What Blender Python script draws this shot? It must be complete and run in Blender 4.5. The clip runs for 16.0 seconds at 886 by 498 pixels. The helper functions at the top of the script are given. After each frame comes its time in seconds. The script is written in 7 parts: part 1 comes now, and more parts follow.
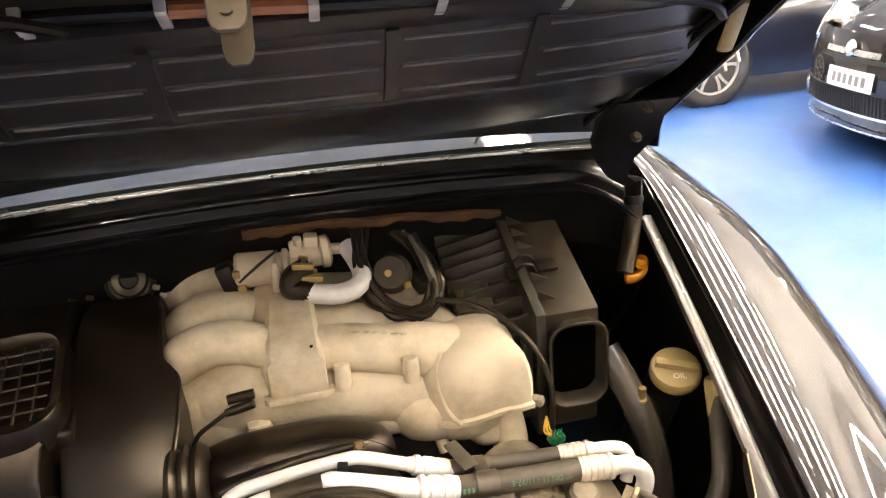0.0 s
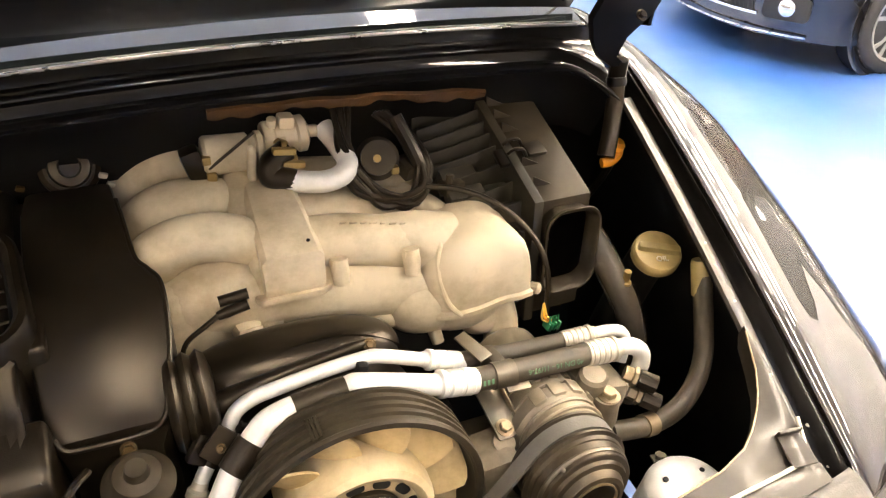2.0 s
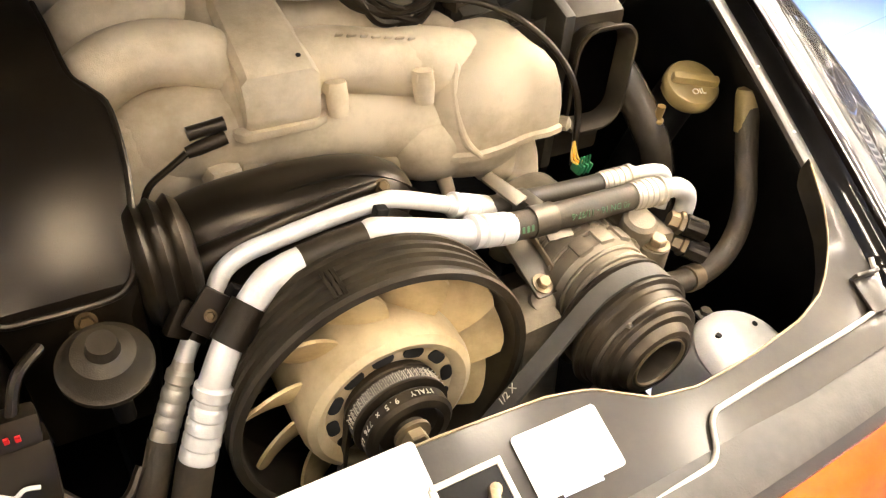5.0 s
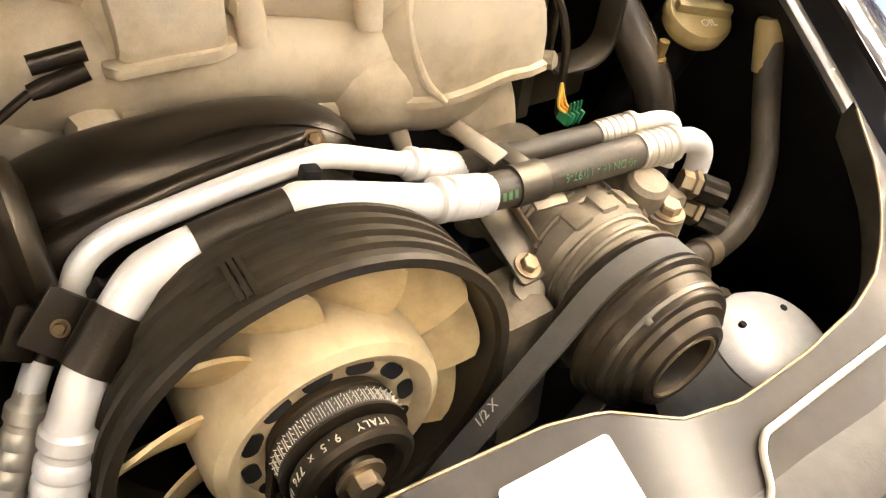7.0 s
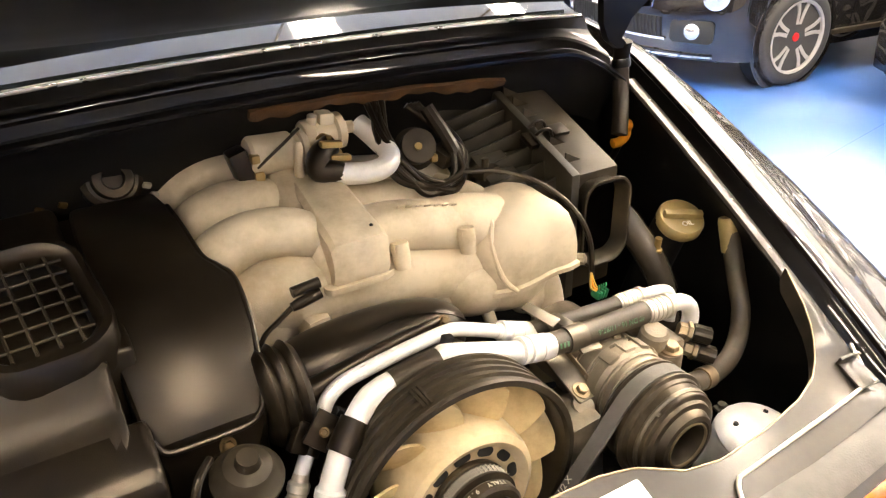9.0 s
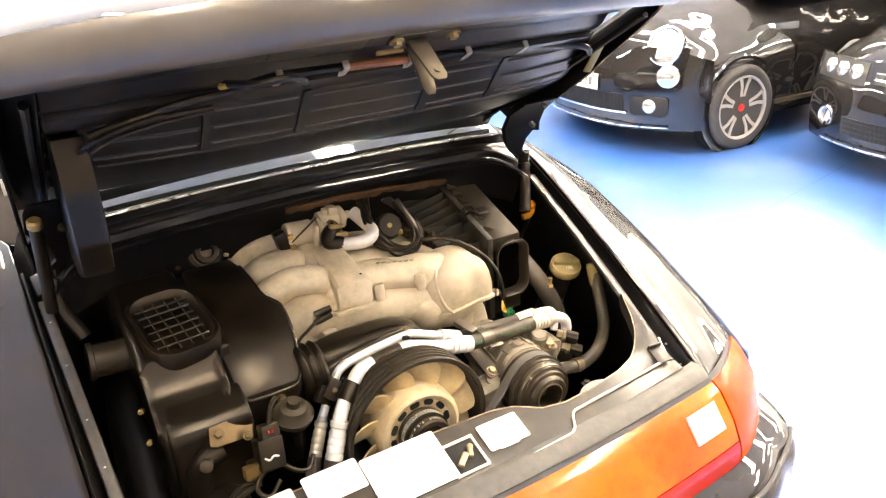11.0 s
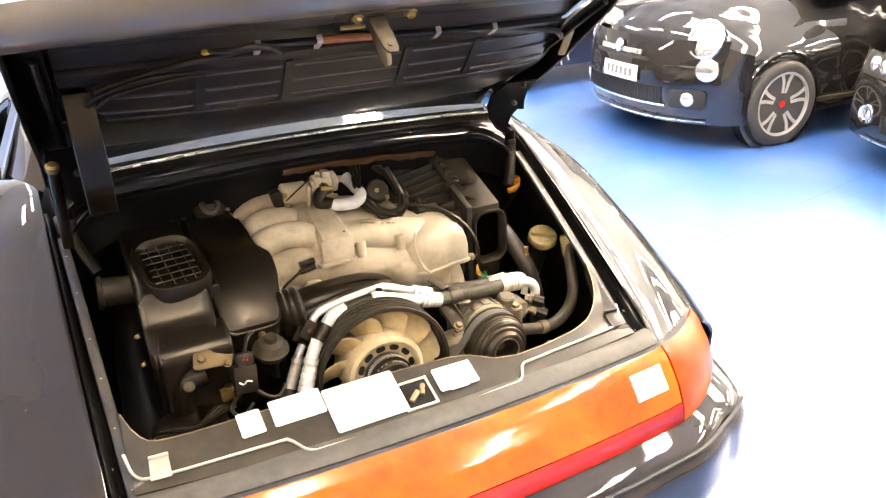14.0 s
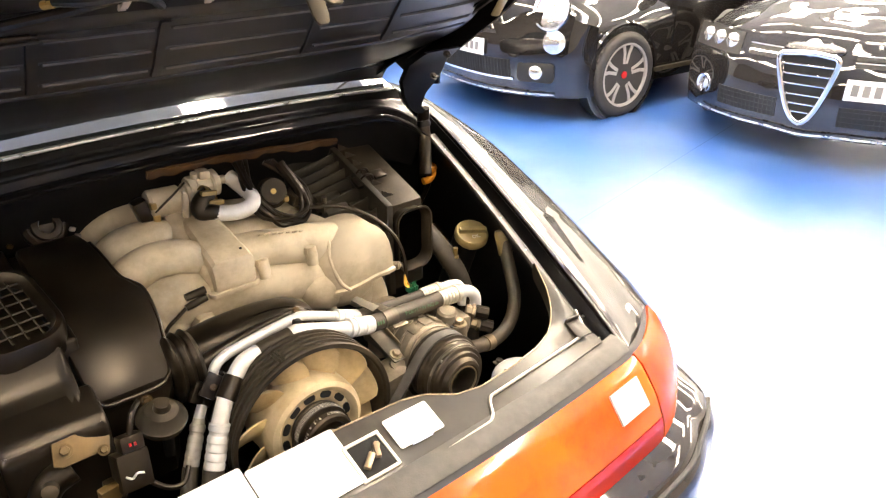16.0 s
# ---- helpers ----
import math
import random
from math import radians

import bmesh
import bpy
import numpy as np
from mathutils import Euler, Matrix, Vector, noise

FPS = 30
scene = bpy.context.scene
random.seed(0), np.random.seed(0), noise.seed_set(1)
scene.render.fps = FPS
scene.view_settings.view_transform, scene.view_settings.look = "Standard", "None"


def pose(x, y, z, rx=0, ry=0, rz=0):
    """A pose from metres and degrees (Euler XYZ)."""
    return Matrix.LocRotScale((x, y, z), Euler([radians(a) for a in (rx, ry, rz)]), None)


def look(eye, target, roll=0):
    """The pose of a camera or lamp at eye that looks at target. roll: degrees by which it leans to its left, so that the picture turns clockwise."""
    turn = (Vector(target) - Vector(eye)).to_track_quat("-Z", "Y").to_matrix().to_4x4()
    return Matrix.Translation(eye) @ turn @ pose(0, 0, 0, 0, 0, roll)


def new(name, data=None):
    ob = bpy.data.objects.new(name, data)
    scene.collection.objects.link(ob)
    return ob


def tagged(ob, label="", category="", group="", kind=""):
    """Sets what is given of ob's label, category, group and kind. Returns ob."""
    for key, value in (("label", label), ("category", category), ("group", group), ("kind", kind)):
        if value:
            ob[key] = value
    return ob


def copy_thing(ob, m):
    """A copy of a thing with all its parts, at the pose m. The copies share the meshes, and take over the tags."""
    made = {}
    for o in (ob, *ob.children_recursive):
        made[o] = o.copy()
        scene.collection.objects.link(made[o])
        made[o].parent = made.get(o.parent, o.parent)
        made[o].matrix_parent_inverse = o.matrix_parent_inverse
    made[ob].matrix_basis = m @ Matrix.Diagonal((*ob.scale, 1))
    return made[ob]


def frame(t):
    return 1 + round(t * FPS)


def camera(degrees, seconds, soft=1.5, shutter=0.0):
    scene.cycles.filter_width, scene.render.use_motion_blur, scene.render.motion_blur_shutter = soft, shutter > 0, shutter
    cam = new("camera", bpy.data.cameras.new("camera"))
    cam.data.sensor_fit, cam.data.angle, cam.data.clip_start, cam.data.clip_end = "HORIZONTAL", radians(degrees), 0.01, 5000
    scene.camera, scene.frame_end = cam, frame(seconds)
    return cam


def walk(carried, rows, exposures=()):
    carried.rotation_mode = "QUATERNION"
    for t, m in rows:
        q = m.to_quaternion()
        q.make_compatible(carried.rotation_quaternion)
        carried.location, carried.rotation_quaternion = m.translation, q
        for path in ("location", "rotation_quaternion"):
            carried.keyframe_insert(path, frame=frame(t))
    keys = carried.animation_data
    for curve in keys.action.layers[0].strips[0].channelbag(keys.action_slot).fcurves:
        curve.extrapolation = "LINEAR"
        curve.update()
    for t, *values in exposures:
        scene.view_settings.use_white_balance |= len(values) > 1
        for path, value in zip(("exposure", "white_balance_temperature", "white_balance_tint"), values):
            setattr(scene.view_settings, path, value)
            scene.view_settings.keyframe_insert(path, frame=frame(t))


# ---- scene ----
# ---- camera and walk ----
cam = camera(60.96, 16.0, soft=1.25)
PATH = [
    (0, (0.0346, -0.4702, 1.4286), (0.3662, 1.3434, 0.6534), -4.22),
    (0.5, (0.1186, -0.4980, 1.4553), (0.2297, 1.3540, 0.7085), -5.39),
    (1, (0.0541, -0.4783, 1.4415), (0.2468, 1.3476, 0.6484), -0.99),
    (1.5, (-0.0877, -0.4257, 1.4431), (0.4536, 1.2749, 0.5403), -1.26),
    (2, (-0.1394, -0.3563, 1.4171), (0.5476, 1.1867, 0.3461), 1.50),
    (2.5, (-0.1260, -0.3135, 1.3903), (0.4857, 1.2007, 0.2357), 1.96),
    (3, (-0.1713, -0.2976, 1.3970), (0.4705, 1.2124, 0.2533), -0.83),
    (3.5, (-0.1809, -0.2990, 1.4039), (0.4305, 1.2552, 0.3037), -2.11),
    (4, (-0.1904, -0.2965, 1.3981), (0.4453, 1.2345, 0.2792), -0.97),
    (4.5, (-0.1994, -0.2690, 1.3364), (0.5485, 1.1284, 0.1165), 2.69),
    (7, (-0.1201, -0.1138, 1.1625), (0.7798, 1.0741, -0.1713), 7.04),
    (7.5, (-0.1471, -0.1470, 1.1927), (0.7744, 1.1311, -0.0390), 3.81),
    (8, (-0.2064, -0.2103, 1.2496), (0.7270, 1.2224, 0.2122), 1.90),
    (8.5, (-0.2515, -0.2597, 1.2903), (0.6500, 1.2341, 0.3126), -0.54),
    (11, (-0.5022, -0.8293, 1.5675), (0.4285, 0.7530, 0.7738), -3.36),
    (11.5, (-0.4507, -0.9513, 1.5768), (0.3710, 0.6989, 0.8009), -2.06),
    (12, (-0.4330, -1.0250, 1.5633), (0.3000, 0.6421, 0.7365), -2.61),
    (12.5, (-0.4255, -1.0293, 1.5675), (0.3425, 0.6368, 0.7710), -3.53),
    (13, (-0.4279, -1.0280, 1.5653), (0.3432, 0.6405, 0.7768), -4.01),
    (13.5, (-0.4363, -1.0320, 1.5602), (0.3183, 0.6333, 0.7494), -3.67),
    (14, (-0.4361, -1.0356, 1.5647), (0.3620, 0.6092, 0.7538), -2.42),
    (14.5, (-0.4328, -1.0364, 1.5709), (0.3891, 0.6074, 0.7820), -3.62),
    (15, (-0.4425, -0.9694, 1.5438), (0.4360, 0.6057, 0.6792), -1.35),
    (15.5, (-0.4734, -0.8397, 1.5154), (0.5944, 0.6386, 0.6941), -0.89),
    (16, (-0.4396, -0.6847, 1.4936), (0.7200, 0.6921, 0.6220), -0.56),
]
EXPOSURES = [(0.0, 1.35), (1.0, 1.45), (4.5, 1.5), (7.0, 1.45), (8.5, 1.5), (11.0, 1.65), (14.5, 1.6), (16.0, 1.36)]
walk(cam, [(t, look(eye, target, roll)) for t, eye, target, roll in PATH], EXPOSURES)

# ---- world and light ----
world = bpy.data.worlds.new("world")
scene.world = world
world.use_nodes = True
world.node_tree.nodes["Background"].inputs[0].default_value = (0.9, 0.95, 1.0, 1)
world.node_tree.nodes["Background"].inputs[1].default_value = 0.05

TUBE_POWER = 45.0


# ---- materials ----
def mat(name, col, rough=0.5, metal=0.0, var=0.15, scale=40.0, bump=0.0, coat=0.0, fine=400.0, dirt=None, dirt_amt=0.0, dirt_scale=6.0, rvar=0.15, emit=0.0, spec=0.5, coatrough=0.03, wave=0.0, wscale=3.0, coatior=1.5, tint=(1, 1, 1)):
    m = bpy.data.materials.new(name)
    m.use_nodes = True
    nt = m.node_tree
    b = nt.nodes["Principled BSDF"]
    tc = nt.nodes.new("ShaderNodeTexCoord")
    n1 = nt.nodes.new("ShaderNodeTexNoise")
    n1.inputs["Scale"].default_value = scale
    n1.inputs["Detail"].default_value = 5
    nt.links.new(tc.outputs["Object"], n1.inputs["Vector"])
    r = nt.nodes.new("ShaderNodeValToRGB")
    r.color_ramp.elements[0].position, r.color_ramp.elements[1].position = 0.3, 0.7
    r.color_ramp.elements[0].color = (*[max(0, c * (1 - var)) for c in col], 1)
    r.color_ramp.elements[1].color = (*[min(1, c * (1 + var)) for c in col], 1)
    nt.links.new(n1.outputs["Fac"], r.inputs["Fac"])
    out = r.outputs["Color"]
    if dirt:
        n2 = nt.nodes.new("ShaderNodeTexNoise")
        n2.inputs["Scale"].default_value, n2.inputs["Detail"].default_value, n2.inputs["Roughness"].default_value = dirt_scale, 8, 0.65
        nt.links.new(tc.outputs["Object"], n2.inputs["Vector"])
        rr = nt.nodes.new("ShaderNodeValToRGB")
        rr.color_ramp.elements[0].position, rr.color_ramp.elements[1].position = 0.45, 0.72
        rr.color_ramp.elements[0].color, rr.color_ramp.elements[1].color = (0, 0, 0, 1), (dirt_amt, dirt_amt, dirt_amt, 1)
        nt.links.new(n2.outputs["Fac"], rr.inputs["Fac"])
        mx = nt.nodes.new("ShaderNodeMix")
        mx.data_type = "RGBA"
        nt.links.new(rr.outputs["Color"], mx.inputs["Factor"])
        nt.links.new(out, mx.inputs["A"])
        mx.inputs["B"].default_value = (*dirt, 1)
        out = mx.outputs["Result"]
    nt.links.new(out, b.inputs["Base Color"])
    n3 = nt.nodes.new("ShaderNodeTexNoise")
    n3.inputs["Scale"].default_value, n3.inputs["Detail"].default_value = fine, 3
    nt.links.new(tc.outputs["Object"], n3.inputs["Vector"])
    mr = nt.nodes.new("ShaderNodeMapRange")
    mr.inputs["To Min"].default_value, mr.inputs["To Max"].default_value = max(0.0, rough * (1 - rvar)), min(1.0, rough * (1 + rvar))
    nt.links.new(n1.outputs["Fac"], mr.inputs["Value"])
    nt.links.new(mr.outputs["Result"], b.inputs["Roughness"])
    if bump:
        bp = nt.nodes.new("ShaderNodeBump")
        bp.inputs["Strength"].default_value, bp.inputs["Distance"].default_value = bump, 0.001
        nt.links.new(n3.outputs["Fac"], bp.inputs["Height"])
        nt.links.new(bp.outputs["Normal"], b.inputs["Normal"])
    if wave:
        n4 = nt.nodes.new("ShaderNodeTexNoise")
        n4.inputs["Scale"].default_value, n4.inputs["Detail"].default_value = wscale, 1.0
        nt.links.new(tc.outputs["Object"], n4.inputs["Vector"])
        bw_ = nt.nodes.new("ShaderNodeBump")
        bw_.inputs["Strength"].default_value, bw_.inputs["Distance"].default_value = 1.0, wave
        nt.links.new(n4.outputs["Fac"], bw_.inputs["Height"])
        nt.links.new(bw_.outputs["Normal"], b.inputs["Normal"])
        nt.links.new(bw_.outputs["Normal"], b.inputs["Coat Normal"])
    b.inputs["Metallic"].default_value = metal
    b.inputs["Specular IOR Level"].default_value = spec
    b.inputs["Coat Weight"].default_value = coat
    b.inputs["Coat Roughness"].default_value = coatrough
    b.inputs["Coat IOR"].default_value = coatior
    b.inputs["Specular Tint"].default_value = (*tint, 1)
    if emit:
        b.inputs["Emission Color"].default_value = (*col, 1)
        b.inputs["Emission Strength"].default_value = emit
    return m


PAINT = mat("black_car_paint", (0.019, 0.0138, 0.0105), 0.65, 0.0, 0.1, 3.0, 0, 1.0, rvar=0.05, spec=0.12, coatrough=0.025, coatior=1.65)
GLOSSK = mat("gloss_black_paint", (0.0030, 0.0024, 0.0020), 0.4, 0.0, 0.1, 3.0, 0, 0.55, rvar=0.05, spec=0.12, coatrough=0.05, coatior=1.5, wave=0.003, wscale=6.0)
PAINT2 = mat("dark_car_paint", (0.006, 0.0048, 0.0042), 0.6, 0.0, 0.1, 3.0, 0, 1.0, rvar=0.05, spec=0.15, coatrough=0.03, wave=0.018, wscale=3.5, coatior=1.75)
NAVY = mat("navy_car_paint", (0.008, 0.010, 0.022), 0.35, 0.0, 0.1, 3.0, 0, 1.0, rvar=0.05)
PAINT_IN = mat("inner_body_paint", (0.016, 0.014, 0.012), 0.30, 0.0, 0.2, 12.0, 0.05, 0.5, dirt=(0.05, 0.042, 0.032), dirt_amt=0.35)
SHELF = mat("slam_panel_paint", (0.036, 0.030, 0.022), 0.5, 0.0, 0.15, 25.0, 0.1, 0.4, dirt=(0.092, 0.075, 0.050), dirt_amt=0.5, dirt_scale=9.0, coatrough=0.14, spec=0.25)
# black lip paint made paler: its bright reflection is put into the base colour
LIPM = mat("lid_lip_reflection_paint", (0.125, 0.108, 0.088), 0.30, 0.4, 0.15, 6.0, 0, 0.6, coatrough=0.10, wave=0.003, wscale=3.0)
RAILM = mat("satin_rail_paint", (0.055, 0.050, 0.042), 0.34, 0.2, 0.2, 18.0, 0.1, 0.5, dirt=(0.16, 0.135, 0.10), dirt_amt=0.5, dirt_scale=14.0, coatrough=0.12)
FLANGE = mat("flange_black", (0.006, 0.0050, 0.0042), 0.40, 0.0, 0.15, 20.0, 0, 0.0, spec=0.08)
# dull zinc, darkened further for the shade at the bay's lower left
GOLDD = mat("dull_shaded_zinc", (0.10, 0.062, 0.018), 0.5, 0.4, 0.25, 40.0, 0.1, dirt=(0.05, 0.03, 0.012), dirt_amt=0.6)
RIMD = mat("dark_silver_rim", (0.42, 0.395, 0.36), 0.3, 0.3, 0.1, 20)
FILTM = mat("olive_black_plastic", (0.020, 0.017, 0.010), 0.5, 0.0, 0.2, 25.0, 0.15, 0.0, 1000.0, dirt=(0.060, 0.048, 0.030), dirt_amt=0.55, dirt_scale=8.0)
SLATE = mat("slat_sheen_plastic", (0.10, 0.09, 0.078), 0.5, 0.0, 0.3, 30.0, 0.2)
BAND = mat("dull_rubber_band", (0.078, 0.072, 0.062), 0.62, 0.0, 0.2, 60.0, 0.3)
CAST = mat("cast_alloy_cream", (0.62, 0.53, 0.375), 0.55, 0.15, 0.12, 14.0, 0.22, 0, 800.0, dirt=(0.23, 0.172, 0.082), dirt_amt=0.75, dirt_scale=9.0)
CASTG = mat("cast_alloy_grey", (0.29, 0.245, 0.175), 0.5, 0.35, 0.2, 30.0, 0.35, 0, 700.0, dirt=(0.10, 0.075, 0.042), dirt_amt=0.75, dirt_scale=14.0)
ALU = mat("bare_aluminium", (0.86, 0.84, 0.79), 0.48, 0.3, 0.06, 60.0, 0.15, dirt=(0.55, 0.50, 0.42), dirt_amt=0.35, dirt_scale=22)
ALUC = mat("crimp_aluminium", (0.70, 0.65, 0.54), 0.42, 0.6, 0.1, 60.0, 0.15, dirt=(0.4, 0.34, 0.25), dirt_amt=0.4, dirt_scale=30)
STEEL = mat("zinc_steel", (0.34, 0.27, 0.17), 0.42, 0.7, 0.2, 50.0, 0.1, dirt=(0.16, 0.10, 0.05), dirt_amt=0.6, dirt_scale=25)
GOLD = mat("yellow_zinc", (0.34, 0.24, 0.09), 0.42, 0.6, 0.2, 40.0, 0.1, dirt=(0.2, 0.12, 0.05), dirt_amt=0.4)
TRIM = mat("satin_trim", (0.75, 0.74, 0.72), 0.28, 0.9, 0.05, 30.0)
CHROME = mat("chrome", (0.85, 0.85, 0.86), 0.08, 1.0, 0.03, 30.0)
PLAST = mat("black_plastic", (0.0075, 0.0056, 0.0036), 0.30, 0.0, 0.25, 18.0, 0.12, 0.0, 900.0, dirt=(0.020, 0.0145, 0.0080), dirt_amt=0.45, dirt_scale=9.0, spec=0.42, tint=(1.0, 0.86, 0.68))
PLASTG = mat("grey_black_plastic", (0.022, 0.0178, 0.0120), 0.48, 0.0, 0.2, 25.0, 0.2, 0.0, 900.0, dirt=(0.070, 0.053, 0.031), dirt_amt=0.55, dirt_scale=9.0, spec=0.35, tint=(1.0, 0.88, 0.72))
LIDPL = mat("lid_liner_plastic", (0.019, 0.0165, 0.0145), 0.36, 0.0, 0.2, 20.0, 0.08, dirt=(0.042, 0.034, 0.027), dirt_amt=0.4, spec=0.45)
RUBBER = mat("hose_rubber", (0.050, 0.040, 0.026), 0.55, 0.0, 0.2, 60.0, 0.25, dirt=(0.13, 0.10, 0.062), dirt_amt=0.55, dirt_scale=22)
BELT = mat("belt_rubber", (0.085, 0.078, 0.066), 0.7, 0.0, 0.15, 80.0, 0.3, dirt=(0.16, 0.14, 0.11), dirt_amt=0.4)
SEALM = mat("door_rubber", (0.02, 0.02, 0.019), 0.55, 0.0, 0.2, 60.0, 0.2)
VOID = mat("hollow_shade_black", (0.0012, 0.001, 0.0009), 0.9, 0.0, 0.2, 20.0, spec=0.0)
PIPEG = mat("glossy_dark_pipe", (0.045, 0.038, 0.030), 0.24, 0.1, 0.25, 25.0, 0.1, dirt=(0.10, 0.08, 0.055), dirt_amt=0.5, dirt_scale=14.0)
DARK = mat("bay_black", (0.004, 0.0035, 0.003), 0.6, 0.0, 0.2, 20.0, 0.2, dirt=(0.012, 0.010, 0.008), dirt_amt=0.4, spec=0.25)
FANM = mat("fan_cream_plastic", (0.60, 0.46, 0.23), 0.45, 0.0, 0.14, 20.0, 0.15, dirt=(0.24, 0.145, 0.05), dirt_amt=0.75, dirt_scale=16)
FANHUB = mat("fan_hub_cream", (0.62, 0.50, 0.30), 0.4, 0.05, 0.1, 20.0, 0.1, dirt=(0.28, 0.185, 0.08), dirt_amt=0.6, dirt_scale=16)
PULLEY = mat("pulley_steel", (0.034, 0.0275, 0.0195), 0.36, 0.3, 0.25, 30.0, 0.15, dirt=(0.12, 0.09, 0.052), dirt_amt=0.5, dirt_scale=14.0, spec=0.4, tint=(1.0, 0.88, 0.72))
CLUTCH = mat("clutch_steel", (0.12, 0.105, 0.08), 0.36, 0.7, 0.2, 30.0, 0.1, dirt=(0.30, 0.24, 0.15), dirt_amt=0.5, dirt_scale=12)
FOAM = mat("orange_brown_foam", (0.085, 0.038, 0.008), 0.85, 0.0, 0.3, 40.0, 0.6, dirt=(0.05, 0.025, 0.01), dirt_amt=0.7)
ORANGE = mat("orange_plastic", (0.95, 0.36, 0.02), 0.4, 0, 0.05, 20)
CAPM = mat("oil_cap_plastic", (0.36, 0.275, 0.11), 0.45, 0, 0.15, 30, 0.2, dirt=(0.16, 0.12, 0.06), dirt_amt=0.5, dirt_scale=20)
GREEN = mat("green_plastic", (0.012, 0.15, 0.055), 0.4, 0, 0.1, 60)
YELLOWW = mat("yellow_wire", (0.55, 0.34, 0.06), 0.5, 0, 0.1, 40)
WHITEL = mat("white_sticker", (0.86, 0.84, 0.80), 0.35, 0, 0.03, 12.0, dirt=(0.7, 0.66, 0.58), dirt_amt=0.4)
BLUEL = mat("blue_print", (0.50, 0.56, 0.80), 0.4, 0, 0.1, 30)
PRINT = mat("pale_print", (0.70, 0.66, 0.55), 0.5, 0, 0.1, 30)
PRINTG = mat("green_print", (0.10, 0.22, 0.11), 0.5, 0, 0.2, 60, dirt=(0.04, 0.05, 0.03), dirt_amt=0.8, dirt_scale=60)
CLIP = mat("clip_metal", (0.62, 0.57, 0.46), 0.4, 0.5, 0.15, 40)
STRIKER = mat("striker_zinc", (0.085, 0.070, 0.050), 0.42, 0.4, 0.2, 40, dirt=(0.04, 0.03, 0.018), dirt_amt=0.5, spec=0.2, tint=(1.0, 0.85, 0.65))
COPPER = mat("copper_brown_tape", (0.35, 0.12, 0.035), 0.45, 0.1, 0.3, 15, dirt=(0.05, 0.03, 0.02), dirt_amt=0.7)
REDLENS = mat("red_lens", (0.55, 0.016, 0.004), 0.12, 0, 0.12, 7.0, 0, 1.0)
ORLENS = mat("orange_red_lens", (0.78, 0.125, 0.003), 0.14, 0, 0.15, 7.0, 0, 0.8, dirt=(0.62, 0.022, 0.002), dirt_amt=0.85, dirt_scale=6.0)
AMBER = mat("amber_lens", (0.58, 0.075, 0.002), 0.2, 0, 0.2, 12.0, 0, 0.2, spec=0.2, dirt=(0.50, 0.03, 0.002), dirt_amt=0.6, dirt_scale=8.0)
REFLECT = mat("white_reflector", (0.88, 0.85, 0.80), 0.25, 0, 0.05, 60, 0, 0.8)
WINGLASS = mat("tinted_window", (0.030, 0.038, 0.042), 0.03, 0, 0.05, 2.0, 0, 1.0, spec=0.8, coatior=1.9)
SILVER = mat("silver_rim_paint", (0.62, 0.60, 0.56), 0.35, 0.35, 0.1, 20)
TYRE = mat("tyre_rubber", (0.030, 0.028, 0.026), 0.75, 0, 0.2, 30, 0.4)
LAMPG = mat("headlamp_chrome", (0.80, 0.80, 0.80), 0.12, 0.8, 0.05, 20, 0, 1.0)
GRILLEM = mat("grille_black", (0.012, 0.012, 0.012), 0.5, 0, 0.2, 40)
REDM = mat("red_badge", (0.55, 0.02, 0.02), 0.3, 0, 0.1, 20)
PLATE = mat("plate_white", (0.75, 0.74, 0.70), 0.4, 0, 0.05, 30)
PLATEK = mat("plate_black", (0.16, 0.16, 0.16), 0.4, 0, 0.05, 30)
WALLM = mat("painted_wall", (0.80, 0.80, 0.80), 0.7, 0, 0.06, 2.0, 0.2, dirt=(0.6, 0.6, 0.6), dirt_amt=0.3, dirt_scale=1.0)
WALLD = mat("dark_painted_wall", (0.16, 0.13, 0.11), 0.7, 0, 0.1, 2.0, 0.2, dirt=(0.08, 0.07, 0.06), dirt_amt=0.4, dirt_scale=1.0)
WALLB = mat("beige_painted_wall", (0.55, 0.48, 0.39), 0.7, 0, 0.06, 2.0, 0.2, dirt=(0.4, 0.34, 0.27), dirt_amt=0.3, dirt_scale=1.0)
CEILM = mat("ceiling_paint", (0.80, 0.805, 0.80), 0.8, 0, 0.06, 2.0, 0.2)
TUBE = mat("lamp_tube", (1.0, 0.85, 0.675), 0.5, 0, 0, 1, emit=TUBE_POWER)
HOUSING = mat("lamp_housing", (0.8, 0.8, 0.8), 0.4, 0, 0.02, 10)

FLOORM = mat("blue_epoxy_floor", (0.034, 0.125, 0.43), 0.34, 0.0, 0.22, 1.1, 0.02, 1.0, 60.0, dirt=(0.15, 0.27, 0.52), dirt_amt=0.75, dirt_scale=1.3, rvar=0.3, spec=1.0, coatrough=0.34)
FLOORM.node_tree.nodes["Principled BSDF"].inputs["Coat IOR"].default_value = 1.75

# ---- mesh helpers ----
I4 = Matrix.Identity(4)


def shade(me, angle=35):
    for p in me.polygons:
        p.use_smooth = True
    me.set_sharp_from_angle(angle=radians(angle))


def obj(name, bm, material, parent=None, label="", angle=35):
    me = bpy.data.meshes.new(name)
    bmesh.ops.recalc_face_normals(bm, faces=bm.faces[:])
    bm.to_mesh(me)
    bm.free()
    shade(me, angle)
    me.materials.append(material)
    ob = new(name, me)
    if parent is not None:
        ob.parent = parent
        ob.matrix_parent_inverse = parent.matrix_basis.inverted()
    if label:
        tagged(ob, label)
    return ob


